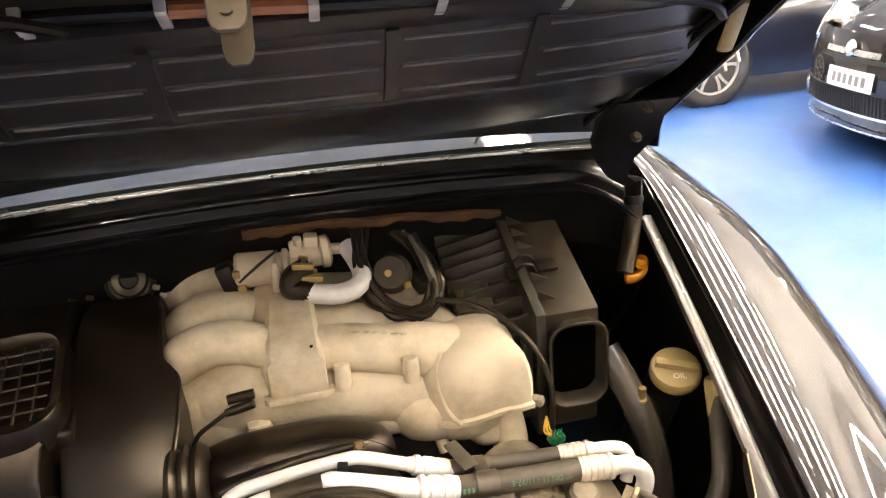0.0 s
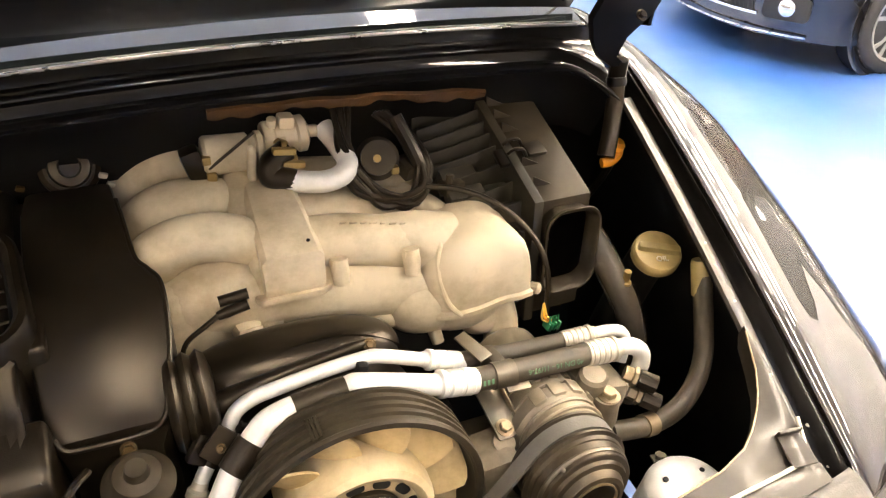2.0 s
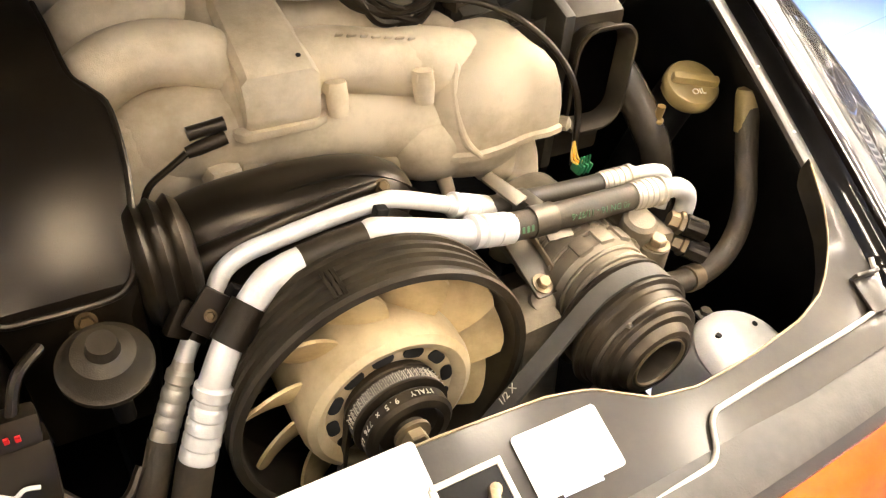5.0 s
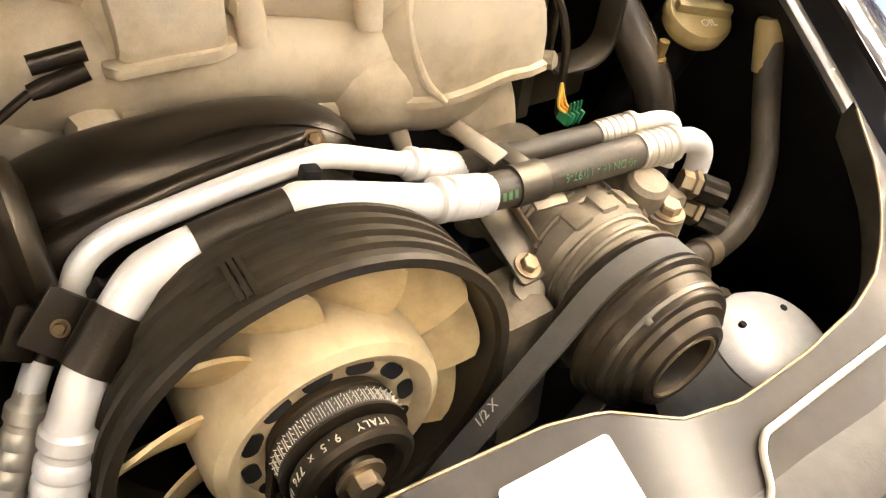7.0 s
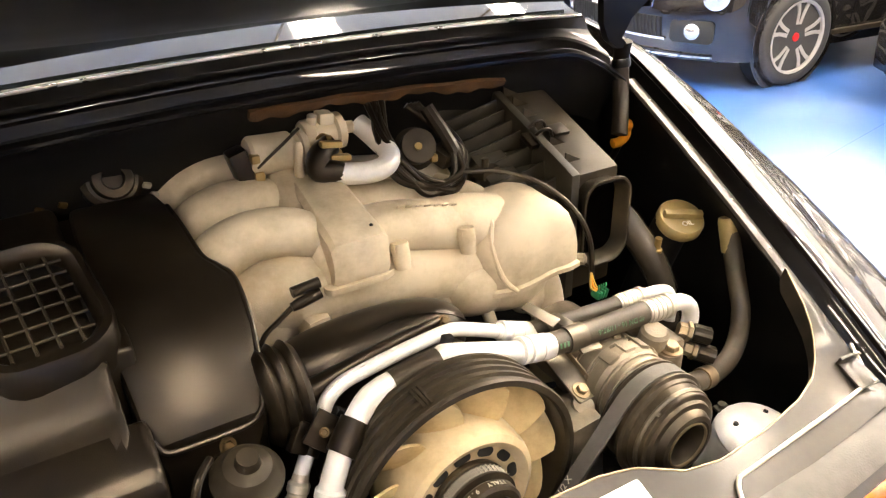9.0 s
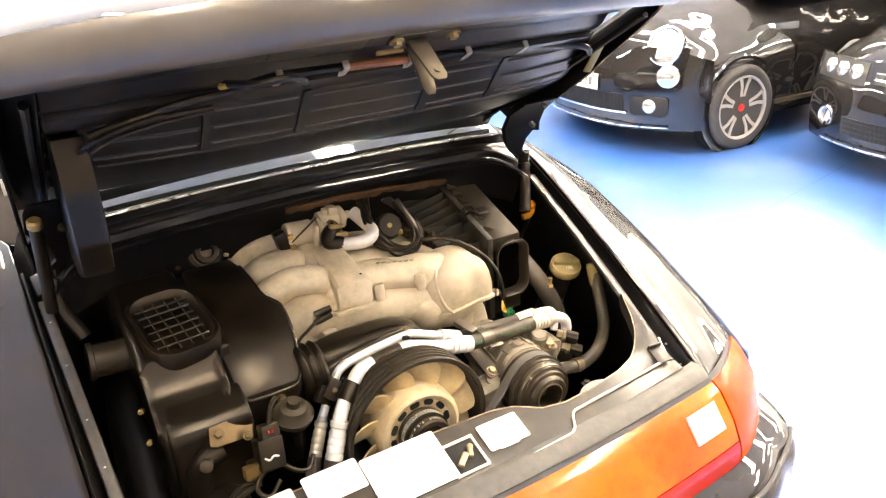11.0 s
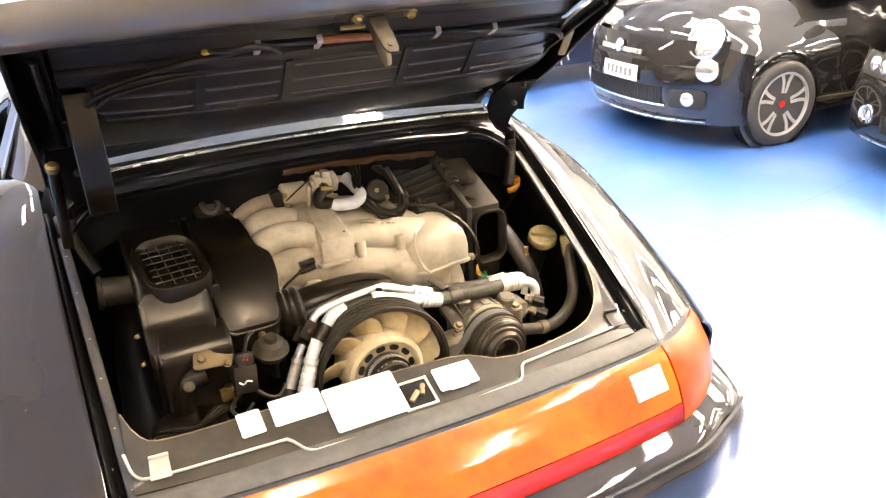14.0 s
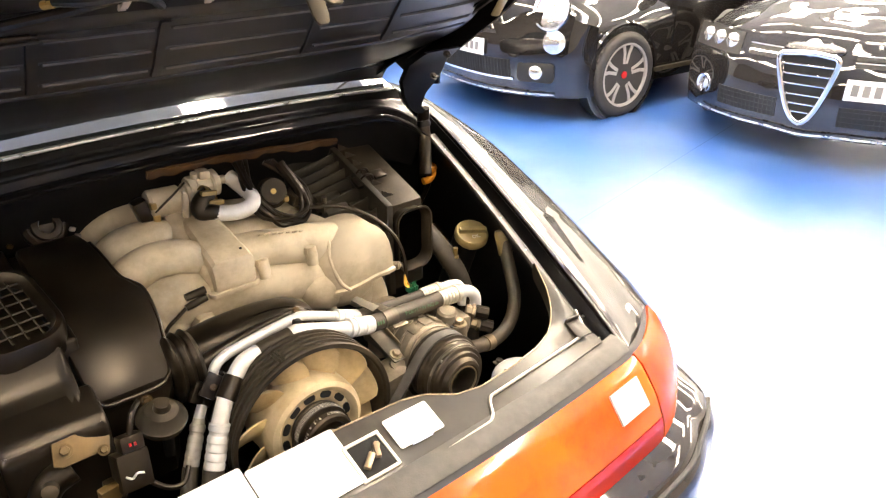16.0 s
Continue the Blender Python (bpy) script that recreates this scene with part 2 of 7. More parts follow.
def part(name, bm, material, parent, label="", angle=35):
    return obj(name, bm, material, parent, label, angle)


def thing(name, label, category, m=I4, group="", kind=""):
    ob = new(name)
    ob.empty_display_size = 0.05
    ob.matrix_basis = m
    return tagged(ob, label, category, group, kind)


def moved(bm, m):
    bmesh.ops.transform(bm, matrix=m, verts=bm.verts[:])
    return bm


def box(sx, sy, sz, m=I4, bevel=0.0, seg=2):
    bm = bmesh.new()
    bmesh.ops.create_cube(bm, size=1.0, matrix=Matrix.Diagonal((sx, sy, sz, 1)))
    if bevel:
        bmesh.ops.bevel(bm, geom=bm.edges[:], offset=bevel, segments=seg, profile=0.6, affect="EDGES")
    return moved(bm, m)


def box2(a, b, bevel=0.0, seg=2):
    """A box between two corners."""
    return box(b[0] - a[0], b[1] - a[1], b[2] - a[2], pose(*[(p + q) / 2 for p, q in zip(a, b)]), bevel, seg)


def lathe(profile, m=I4, seg=32, closed=False):
    """Turns (radius, height) pairs about the local z axis."""
    bm = bmesh.new()
    rings = []
    for r, h in profile:
        if r < 1e-6:
            rings.append([bm.verts.new((0, 0, h))])
        else:
            rings.append([bm.verts.new((r * math.cos(2 * math.pi * k / seg), r * math.sin(2 * math.pi * k / seg), h)) for k in range(seg)])
    pairs = list(zip(rings, rings[1:])) + ([(rings[-1], rings[0])] if closed else [])
    for a, b in pairs:
        for k in range(seg):
            k2 = (k + 1) % seg
            if len(a) == 1 and len(b) == 1:
                continue
            if len(a) == 1:
                bm.faces.new((a[0], b[k], b[k2]))
            elif len(b) == 1:
                bm.faces.new((a[k], b[0], a[k2]))
            else:
                bm.faces.new((a[k], b[k], b[k2], a[k2]))
    return moved(bm, m)


def spline(pts, n=8):
    """Catmull-Rom through the points; each may carry more numbers (a radius)."""
    p = [np.array(q, float) for q in pts]
    p = [2 * p[0] - p[1]] + p + [2 * p[-1] - p[-2]]
    out = []
    for i in range(1, len(p) - 2):
        for k in range(n):
            t = k / n
            out.append(0.5 * (2 * p[i] + (p[i + 1] - p[i - 1]) * t + (2 * p[i - 1] - 5 * p[i] + 4 * p[i + 1] - p[i + 2]) * t * t + (3 * p[i] - p[i - 1] - 3 * p[i + 1] + p[i + 2]) * t ** 3))
    return out + [p[-2]]


def tube(pts, r=0.01, seg=14, n=8, flat=None, caps=True, closed=False):
    """A swept tube along a smooth line. A point's fourth number is its radius. flat: (a, b) scales of the section."""
    path = spline([(*q, r) if len(q) == 3 else q for q in pts], n) if n else [np.array((*q, r) if len(q) == 3 else q, float) for q in pts]
    bm = bmesh.new()
    up = Vector((0, 0, 1))
    rings, side = [], None
    for i, q in enumerate(path):
        a = Vector(path[max(i - 1, 0)][:3])
        b = Vector(path[min(i + 1, len(path) - 1)][:3])
        d = (b - a).normalized()
        if side is None:
            side = d.cross(up)
            if side.length < 0.1:
                side = d.cross(Vector((0, 1, 0)))
        side = (side - d * side.dot(d)).normalized()
        nrm = side.cross(d)
        fa, fb = flat or (1, 1)
        rings.append([bm.verts.new(Vector([float(c) for c in q[:3]]) + float(q[3]) * (fa * math.cos(2 * math.pi * k / seg) * side + fb * math.sin(2 * math.pi * k / seg) * nrm)) for k in range(seg)])
    for a, b in zip(rings, rings[1:]):
        for k in range(seg):
            bm.faces.new((a[k], a[(k + 1) % seg], b[(k + 1) % seg], b[k]))
    if caps:
        bm.faces.new(rings[0])
        bm.faces.new(rings[-1])
    return bm


def loft(loops, caps=True, closed=True):
    bm = bmesh.new()
    rings = [[bm.verts.new(p) for p in l] for l in loops]
    n = len(rings[0])
    for a, b in zip(rings, rings[1:]):
        for k in range(n if closed else n - 1):
            bm.faces.new((a[k], a[(k + 1) % n], b[(k + 1) % n], b[k]))
    if caps:
        bm.faces.new(rings[0])
        bm.faces.new(rings[-1])
    return bm


def surf(f, nu, nv, thick=0.0):
    """A sheet of the points f(u, v), u and v from 0 to 1, thickened inwards."""
    bm = bmesh.new()
    g = [[bm.verts.new(f(i / nu, j / nv)) for j in range(nv + 1)] for i in range(nu + 1)]
    for i in range(nu):
        for j in range(nv):
            bm.faces.new((g[i][j], g[i + 1][j], g[i + 1][j + 1], g[i][j + 1]))
    if thick:
        bmesh.ops.recalc_face_normals(bm, faces=bm.faces[:])
        bmesh.ops.solidify(bm, geom=bm.faces[:], thickness=thick)
    return bm


def prism(poly, depth, m=I4, bevel=0.0, seg=2):
    """A flat outline (x, y), raised by depth along z."""
    bm = bmesh.new()
    lo = [bm.verts.new((x, y, 0)) for x, y in poly]
    hi = [bm.verts.new((x, y, depth)) for x, y in poly]
    n = len(poly)
    bm.faces.new(lo[::-1])
    bm.faces.new(hi)
    for k in range(n):
        bm.faces.new((lo[k], lo[(k + 1) % n], hi[(k + 1) % n], hi[k]))
    if bevel:
        bmesh.ops.bevel(bm, geom=bm.edges[:], offset=bevel, segments=seg, profile=0.6, affect="EDGES")
    return moved(bm, m)


def rounded(w, h, r, n=5):
    """A rounded rectangle's outline about the origin."""
    out = []
    for cx, cy, a0 in ((w / 2 - r, h / 2 - r, 0), (-w / 2 + r, h / 2 - r, 90), (-w / 2 + r, -h / 2 + r, 180), (w / 2 - r, -h / 2 + r, 270)):
        for k in range(n + 1):
            a = radians(a0 + 90 * k / n)
            out.append((cx + r * math.cos(a), cy + r * math.sin(a)))
    return out


def axis(p, d):
    """A pose at p whose z axis points along d."""
    return Matrix.Translation(p) @ Vector(d).to_track_quat("Z", "Y").to_matrix().to_4x4()


def join(*bms):
    me = bpy.data.meshes.new("scratch")
    out = bmesh.new()
    for b in bms:
        b.to_mesh(me)
        out.from_mesh(me)
        b.free()
    bpy.data.meshes.remove(me)
    return out


def bolt(parent, p, d=(0, 0, 1), r=0.007, material=None, name="bolt"):
    """A hexagon head on a washer."""
    b = join(lathe([(0, 0), (r * 1.5, 0), (r * 1.5, r * 0.3), (0, r * 0.3)], I4, 20), lathe([(0, r * 0.3), (r, r * 0.3), (r, r * 1.0), (r * 0.85, r * 1.15), (0, r * 1.15)], I4, 6))
    return part(name, moved(b, axis(p, d)), material or STEEL, parent, "", 25)


def writing(name, body, size, m, material, parent, depth=0.0003):
    cu = bpy.data.curves.new(name, "FONT")
    cu.body, cu.size, cu.align_x, cu.align_y, cu.extrude = body, size, "CENTER", "CENTER", depth
    tmp = bpy.data.objects.new("scratch", cu)
    scene.collection.objects.link(tmp)
    me = bpy.data.meshes.new_from_object(tmp.evaluated_get(bpy.context.evaluated_depsgraph_get()))
    bpy.data.objects.remove(tmp)
    bpy.data.curves.remove(cu)
    me.transform(m)
    me.materials.clear()
    me.materials.append(material)
    ob = new(name, me)
    ob.parent = parent
    ob.matrix_parent_inverse = parent.matrix_basis.inverted()
    return ob


# ---- the hall ----
def hall():
    f = tagged(obj("floor", surf(lambda u, v: (-14 + 28 * u, -12 + 28 * v, 0.0), 4, 4, 0.0), FLOORM), "glossy blue epoxy painted showroom floor", "floor", kind="structure")
    tagged(obj("floor_slab", box2((-14.2, -12.2, -0.3), (14.2, 16.2, -0.02)), WALLM), "concrete slab under the painted floor", "floor", kind="structure")
    # a saw-cut joint across the floor, running to the parked cars
    tagged(obj("floor_joint", surf(lambda u, v: (1.2 + 3.4 * u - 0.004 + 0.008 * v, 1.28 + 0.62 * u * 1.0, 0.004), 8, 1, 0.0), SEALM), "thin dark joint in the blue floor", "joint", kind="structure")
    tagged(obj("wall_north", box2((-14.2, 16, 0), (14.2, 16.2, 4.2)), WALLM), "plain white painted hall wall", "wall", kind="structure")
    # south, east and west walls are unseen, placed and coloured for the reflections
    tagged(obj("wall_south", box2((-14.2, -7.2, 0), (14.2, -7, 4.2)), WALLB), "unseen beige hall wall, added for the reflections in the lid lip", "wall", kind="structure")
    tagged(obj("wall_east", box2((9.6, -12, 0), (9.8, 16, 4.2)), WALLM), "unseen white hall wall beyond the parked cars, added for the paint reflections", "wall", kind="structure")
    tagged(obj("wall_west", box2((-6.7, -7, 0), (-6.5, 16, 4.2)), WALLD), "unseen dark hall wall, added to darken the left wing reflections", "wall", kind="structure")
    tagged(obj("ceiling", box2((-14.2, -12.2, 4.2), (14.2, 16.2, 4.4)), CEILM), "plain grey hall ceiling", "ceiling", kind="structure")


def ceiling_light(x, y, yaw):
    m = pose(x, y, 3.5, 0, 0, yaw)
    t = thing("ceiling_light", "unseen white twin fluorescent tube fitting under the ceiling", "light", m, "ceiling lights")
    part("housing", moved(prism([(-0.14, 0), (0.14, 0), (0.07, 0.06), (-0.07, 0.06)], 1.5, pose(-0.75, 0, 0.03, 90, 0, 90)), m), HOUSING, t)
    for dy in (-0.07, 0.07):
        part("tube", moved(lathe([(0, 0), (0.02, 0), (0.02, 1.46), (0, 1.46)], pose(-0.73, dy, 0, 0, 90, 0), 12), m), TUBE, t, "lit fluorescent tube")
    for dx in (-0.5, 0.5):
        part("hanger", moved(box2((dx - 0.006, -0.006, 0.08), (dx + 0.006, 0.006, 0.705)), m), STEEL, t)
    return t


hall()
lamp = ceiling_light(-4.6, 5.6, 90)
# fittings are out of view; many are added to brighten floor, walls and reflections
SPOTS = [(2.3, -4.4)] + [(i, -1.35) for i in (0.0, 2.3, 4.6)] + [(i, j) for j in (0.3, 1.95) for i in (1.2, 2.6, 4.0, 5.4, 6.9)] + [(-5.4, -1.2), (-5.4, 1.4), (-4.4, -3.6), (-2.2, -3.9)] + [(i, 3.6) for i in (-2.3, 0.0, 2.3, 3.9, 5.5, 7.1)] + [(i, j) for j in (5.6, 8.2) for i in (0.0, 2.3, 4.6)] + [(-1.4, j) for j in (3.6, 5.6, 7.6, 9.6, 11.6, 13.6)] + [(1.6, 11.6), (1.6, 13.6)] + [(8.5, j) for j in (-1.3, 0.6, 2.5, 4.4)]
for x, y in SPOTS:
    copy_thing(lamp, pose(x, y, 3.5, 0, 0, 90))


# ---- the black sports car ----
def zp(y):
    """Height of the tail's slope along the car."""
    s = y + 0.042
    return 0.763 + 0.66 * s - 0.18 * s * s if y < 0.62 else 1.121 + 0.40 * (y - 0.62) * max(0.0, 1 - (y - 0.62) / 0.9)


def yb(x, y0=-0.078):
    """The tail's plan: where the rear panel ends."""
    a = abs(x)
    return y0 + 0.10 * a * a + (1.9 * (a - 0.48) ** 2 if a > 0.48 else 0.0)


car = thing("sports_car", "black rear-engined sports coupe with its engine lid open", "car")


def lerp_table(tab, y):
    return float(np.interp(y, [a for a, _ in tab], [b for _, b in tab]))


XO = [(-0.10, 0.650), (0.0, 0.720), (0.12, 0.776), (0.3, 0.828), (0.5, 0.860), (0.8, 0.876), (1.2, 0.866), (1.7, 0.845)]
ZI = [(-0.06, 0.752), (0.0, 0.79), (0.1, 0.852), (0.25, 0.94), (0.48, 1.0587), (0.54, 1.080), (0.60, 1.092), (0.66, 1.095), (0.74, 1.088), (0.85, 1.062), (1.2, 0.975), (1.7, 0.93)]


def edge_x(y):
    """The wing's inner edge: the opening widens towards the front."""
    return 0.5115 + 0.030 * max(0.0, y + 0.04)


def rail_x(y):
    """Inner edge of the flange round the engine opening."""
    return 0.4705 + 0.058 * max(0.0, y + 0.04)


def fender(side):
    def f(u, v):
        w0 = max(0.0, min(1.0, (v - 0.06) / 0.94 / 0.75))
        ys = max(-0.062, yb(0.515 + 0.180 * math.sin(w0 * math.pi / 2)) - 0.012) if v > 0.06 else -0.062
        y = ys + (1.70 - ys) * u ** 1.25
        xi = edge_x(y) if y < 0.62 else edge_x(0.62) + 0.12 * min(1, (y - 0.62) / 0.4)
        zi, xo = (zp(y) if y < 0.48 else lerp_table(ZI, y)), lerp_table(XO, y) + 0.03
        if y < 0.03:
            xo -= 0.05 * ((0.03 - y) / 0.09) ** 2
        if v < 0.06:
            return (side * (xi + 0.002), y, zi - 0.03 * (0.06 - v) / 0.06)
        v = (v - 0.06) / 0.94
        if v < 0.75:
            a = v / 0.75 * math.pi / 2
            zs = 0.66
            dip = -0.010 * math.exp(-((a - 0.42) / 0.19) ** 2)
            return (side * (xi + (xo - xi) * math.sin(a) ** 1.25), y, zs + (zi - zs) * math.cos(a) ** 1.4 + dip)
        w = (v - 0.75) / 0.25
        return (side * (xo - 0.02 * w), y, 0.66 - 0.44 * w)
    return part("rear_fender", surf(f, 56, 36, 0.006), PAINT, car, "glossy black rear quarter panel", 60)


for sd in (-1, 1):
    fender(sd)

    def channel(u, v, sd=sd):
        y = -0.03 + 0.50 * u
        prof = [(0.000, -0.029), (-0.003, -0.026), (-0.001, -0.0215), (0.0015, -0.0205), (0.0125, -0.0205), (0.0145, -0.0215), (0.0155, -0.026), (0.0160, -0.040), (0.024, -0.042)]
        x, dz = prof[round(v * 8)]
        return (sd * (rail_x(y) + x), y, zp(y) + dz)
    part("drip_rail", surf(channel, 30, 8, 0.002), RAILM, car, "satin grey edge flange of the engine bay", 30)

    def gap(u, v, sd=sd):
        y = -0.04 + 0.56 * u
        x0, x1 = rail_x(y) + 0.0175, edge_x(y) - 0.001
        prof = [(0.0, -0.036), (0.25, -0.032), (0.6, -0.026), (0.8, -0.012), (1.0, -0.007)]
        k, dz = prof[round(v * 4)]
        return (sd * (x0 + (x1 - x0) * k), y, zp(y) + dz)
    part("lid_seal", surf(gap, 30, 4, 0.004), GLOSSK, car, "glossy black gutter beside the engine lid opening", 60)
    for k in range(6):
        y = 0.01 + 0.082 * k + (0.006 if k % 3 else -0.004)
        part("spot_weld", lathe([(0, 0.0010), (0.0014, 0.0008), (0.0020, 0)], Matrix.Translation((sd * (rail_x(y) + 0.007), y, zp(y) - 0.0205)), 10), ALUC, car)
    for y in (0.005, 0.045):
        part("gutter_clip", lathe([(0, 0.004), (0.004, 0.003), (0.005, 0)], axis((sd * (edge_x(y) - 0.010), y, zp(y) - 0.026), (-0.5 * sd, -0.2, 1)), 12), CLIP, car)


# rear slam panel with its rounded corners
def shelf_front(x):
    tab = [(0.0, 0.052), (0.09, 0.048), (0.13, 0.040), (0.175, 0.016), (0.22, 0.009), (0.29, 0.013), (0.36, 0.023), (0.40, 0.036), (0.425, 0.052), (0.448, 0.074), (0.462, 0.097), (0.476, 0.145)] if x > 0 else [(0.0, 0.052), (0.15, 0.0535), (0.296, 0.054), (0.362, 0.054), (0.424, 0.055), (0.438, 0.057), (0.448, 0.061), (0.462, 0.078), (0.469, 0.092), (0.476, 0.110)]
    return lerp_table(tab, abs(x))


SLOPE = 0.35


def shelf_z(x, y):
    side = min(1, max(0, (abs(x) - 0.37) / 0.10)) ** 2
    flat = 0.7905 + SLOPE * y
    return flat * (1 - side) + (zp(y) - 0.008) * side if y > 0.0 else flat


def shelf(u, v):
    x = -0.476 + 0.952 * u
    y0, y1 = yb(x) + 0.034, shelf_front(x)
    if v > 0.9:
        w = (v - 0.9) / 0.1
        return (x, y1 + 0.004 * math.sin(w * 3.14), shelf_z(x, y1) - 0.035 * w)
    y = y0 + (y1 - y0) * v / 0.9
    return (x, y, shelf_z(x, y))


# pale metal tube paints the highlight along the panel's rolled edge
part("edge_highlight", tube([(x, shelf_front(x) + 0.001, shelf_z(x, shelf_front(x)) + 0.0005) for x in np.linspace(-0.474, 0.474, 90)], 0.0012, 6, 1), STEEL, car, "bright line painting the highlight on the slam panel edge")
sh = part("slam_panel", surf(shelf, 120, 20, 0.003), SHELF, car, "grey painted rear slam panel with rounded corners", 50)


def band(u, v):
    x = -0.512 + 1.024 * u
    y0 = yb(x)
    y = y0 - 0.004 + 0.042 * v
    return (x, y, 0.765 + 0.0135 * min(1, v * 1.6) ** 0.7)


part("rear_trim_band", surf(band, 80, 6, 0.004), BAND, car, "dull black trim band above the tail lamps", 60)
welt = [(-0.482, 0.045), (-0.47, 0.01), (-0.43, -0.006), (-0.26, -0.012), (-0.235, -0.016), (-0.21, -0.044), (-0.17, -0.049), (0.0, -0.052), (0.16, -0.048), (0.195, -0.042), (0.215, -0.016), (0.25, -0.011), (0.42, 0.0), (0.465, 0.012), (0.480, 0.045)]
# pale metal puts the fold's highlight into its colour
part("welt", tube([(x, y, shelf_z(x, y) + 0.003) for x, y in welt], 0.0026, 8, 5), ALUC, car, "folded edge of the slam panel, its highlight in pale metal")
for tx, ty in ((-0.434, 0.010), (0.456, 0.020)):
    # lid buffer tabs near the corners
    part("buffer_tab", moved(join(prism([(-0.016, -0.022), (0.016, -0.022), (0.014, 0.016), (-0.015, 0.016)], 0.003, I4, 0.001), box(0.030, 0.004, 0.012, pose(0, 0.016, 0.005), 0.0015)), pose(tx, ty, shelf_z(tx, ty) + 0.004, 19.3, 0, -6 if tx > 0 else -4)), SHELF if tx > 0 else ALUC, car, "small bent metal buffer tab")

# stickers and the latch opening


def sticker(c, w, h, yaw, material, label, name="sticker"):
    return part(name, prism(rounded(w, h, 0.004), 0.0006, pose(c[0], c[1], shelf_z(c[0], c[1]) + 0.0026, 19.3, 0, yaw), 0.0), material, car, label)


st1 = sticker((-0.090, 0.012), 0.132, 0.094, 0, WHITEL, "large white paper data sticker")
sticker((-0.203, 0.040), 0.090, 0.054, 0, WHITEL, "white paper data sticker")
st3 = sticker((0.083, 0.006), 0.078, 0.052, -1, WHITEL, "white sticker with blue print")
sticker((-0.284, 0.036), 0.040, 0.050, 1, PRINT, "small silvery sticker")
for k in range(5):
    part("print_bar", box(0.050 - 0.014 * (k % 3), 0.003, 0.0004, pose(0.080 - 0.003 * (k % 2), 0.020 - 0.010 * k, shelf_z(0.08, 0.020 - 0.010 * k) + 0.0034, 19.3, 0, -2)), BLUEL, st3)
LM = pose(0.001, -0.006, shelf_z(0, -0.006) + 0.0028, 19.3, 0, 0)
part("latch_plate", join(*[moved(box2(a, b, 0.0012), LM) for a, b in (((-0.029, 0.026, -0.003), (0.030, 0.031, 0.0025)), ((-0.032, -0.031, -0.003), (0.028, -0.026, 0.0015)), ((-0.031, -0.030, -0.003), (-0.026, 0.029, 0.0018)), ((0.025, -0.030, -0.003), (0.030, 0.029, 0.0018)))]), ALUC, car, "bright edge of the latch opening")
part("latch_recess", moved(box2((-0.027, -0.028, -0.002), (0.027, 0.028, 0.0004)), LM), DARK, car, "dark latch opening")
part("latch_catch", moved(join(box(0.010, 0.026, 0.008, pose(-0.008, -0.006, 0.003, 0, 0, -50), 0.002), box(0.008, 0.020, 0.008, pose(0.010, 0.002, 0.003, 0, 0, -20), 0.002), lathe([(0, 0), (0.005, 0), (0.005, 0.006), (0, 0.007)], pose(0.014, 0.010, 0), 10)), LM), STEEL, car, "worn steel lid latch")


# tail lamps and bumper
def tail_face(x, v, off=0.0):
    """From the top edge (v 0) to the lower edge (v 1) of the lamp band."""
    prof_y = np.interp(v, [0, 0.15, 0.5, 0.8, 1.0], [0.0, -0.030, -0.066, -0.088, -0.092])
    prof_z = np.interp(v, [0, 0.15, 0.5, 0.8, 1.0], [0.0, -0.016, -0.060, -0.108, -0.142])
    drop = 0.03 * max(0.0, abs(x) - 0.515)
    return Vector((x, yb(x) + prof_y - off * 0.7, 0.766 + prof_z * (1 - 0.8 * max(0.0, abs(x) - 0.515)) + off * 0.7 - drop))


def lamp_part(name, x0, x1, v0, v1, material, label, off=0.004, thick=0.012, parent=None, n=24):
    return part(name, surf(lambda u, v: tail_face(x0 + (x1 - x0) * u, v0 + (v1 - v0) * v, off), n, 8, thick), material, parent or car, label, 60)


part("tail_panel", surf(lambda u, v: tail_face(-0.675 + 1.35 * u, v * 1.05, -0.003), 60, 8, 0.004), SEALM, car, "", 60)
bar = lamp_part("tail_lamp_band", -0.507, 0.507, 0.06, 0.72, ORLENS, "glossy orange-red full-width tail lamp band", n=60)
lamp_part("lower_lens", -0.507, 0.507, 0.73, 0.97, REDLENS, "red lower strip of the tail lamp band", n=60)
for sx in (-1, 1):
    lamp_part("indicator", sx * 0.512, sx * 0.674, 0.05, 0.97, AMBER, "ribbed amber indicator lens", n=12)
    lamp_part("reflector", sx * 0.400, sx * 0.478, 0.20, 0.52, REFLECT, "white rectangular reflector", 0.008, 0.004, bar, 8)


def bumper_plan(s):
    """Plan of the bumper from -1 to 1: across the tail, then round the corners."""
    k = abs(s)
    if k < 0.8:
        a = 0.70 * k / 0.8
        y = yb(min(a, 0.62)) + 6 * max(0.0, a - 0.62) ** 2
    else:
        t = (k - 0.8) / 0.2
        a = 0.70 + 0.068 * math.sin(t * math.pi / 2)
        y = 0.035 + 0.10 * t + 0.30 * t * t
    return math.copysign(a, s), y


def bumper(u, v):
    x, yy = bumper_plan(2 * u - 1)
    py = np.interp(v, [0, 0.05, 0.12, 0.3, 0.5, 0.75, 1.0], [-0.050, -0.095, -0.135, -0.165, -0.170, -0.140, -0.08])
    pz = np.interp(v, [0, 0.06, 0.12, 0.3, 0.5, 0.75, 1.0], [0.645, 0.626, 0.618, 0.585, 0.50, 0.40, 0.26])
    pull = 1 - 0.75 * max(0.0, (abs(2 * u - 1) - 0.8) / 0.2)
    side = math.copysign((-0.03 - 0.3 * (py + 0.17)) * (1 - pull), x) if pull < 1 else 0.0
    return (x + side, yy + py * pull, pz)


part("rear_bumper", surf(bumper, 90, 24, 0.006), PAINT, car, "glossy black rear bumper", 60)
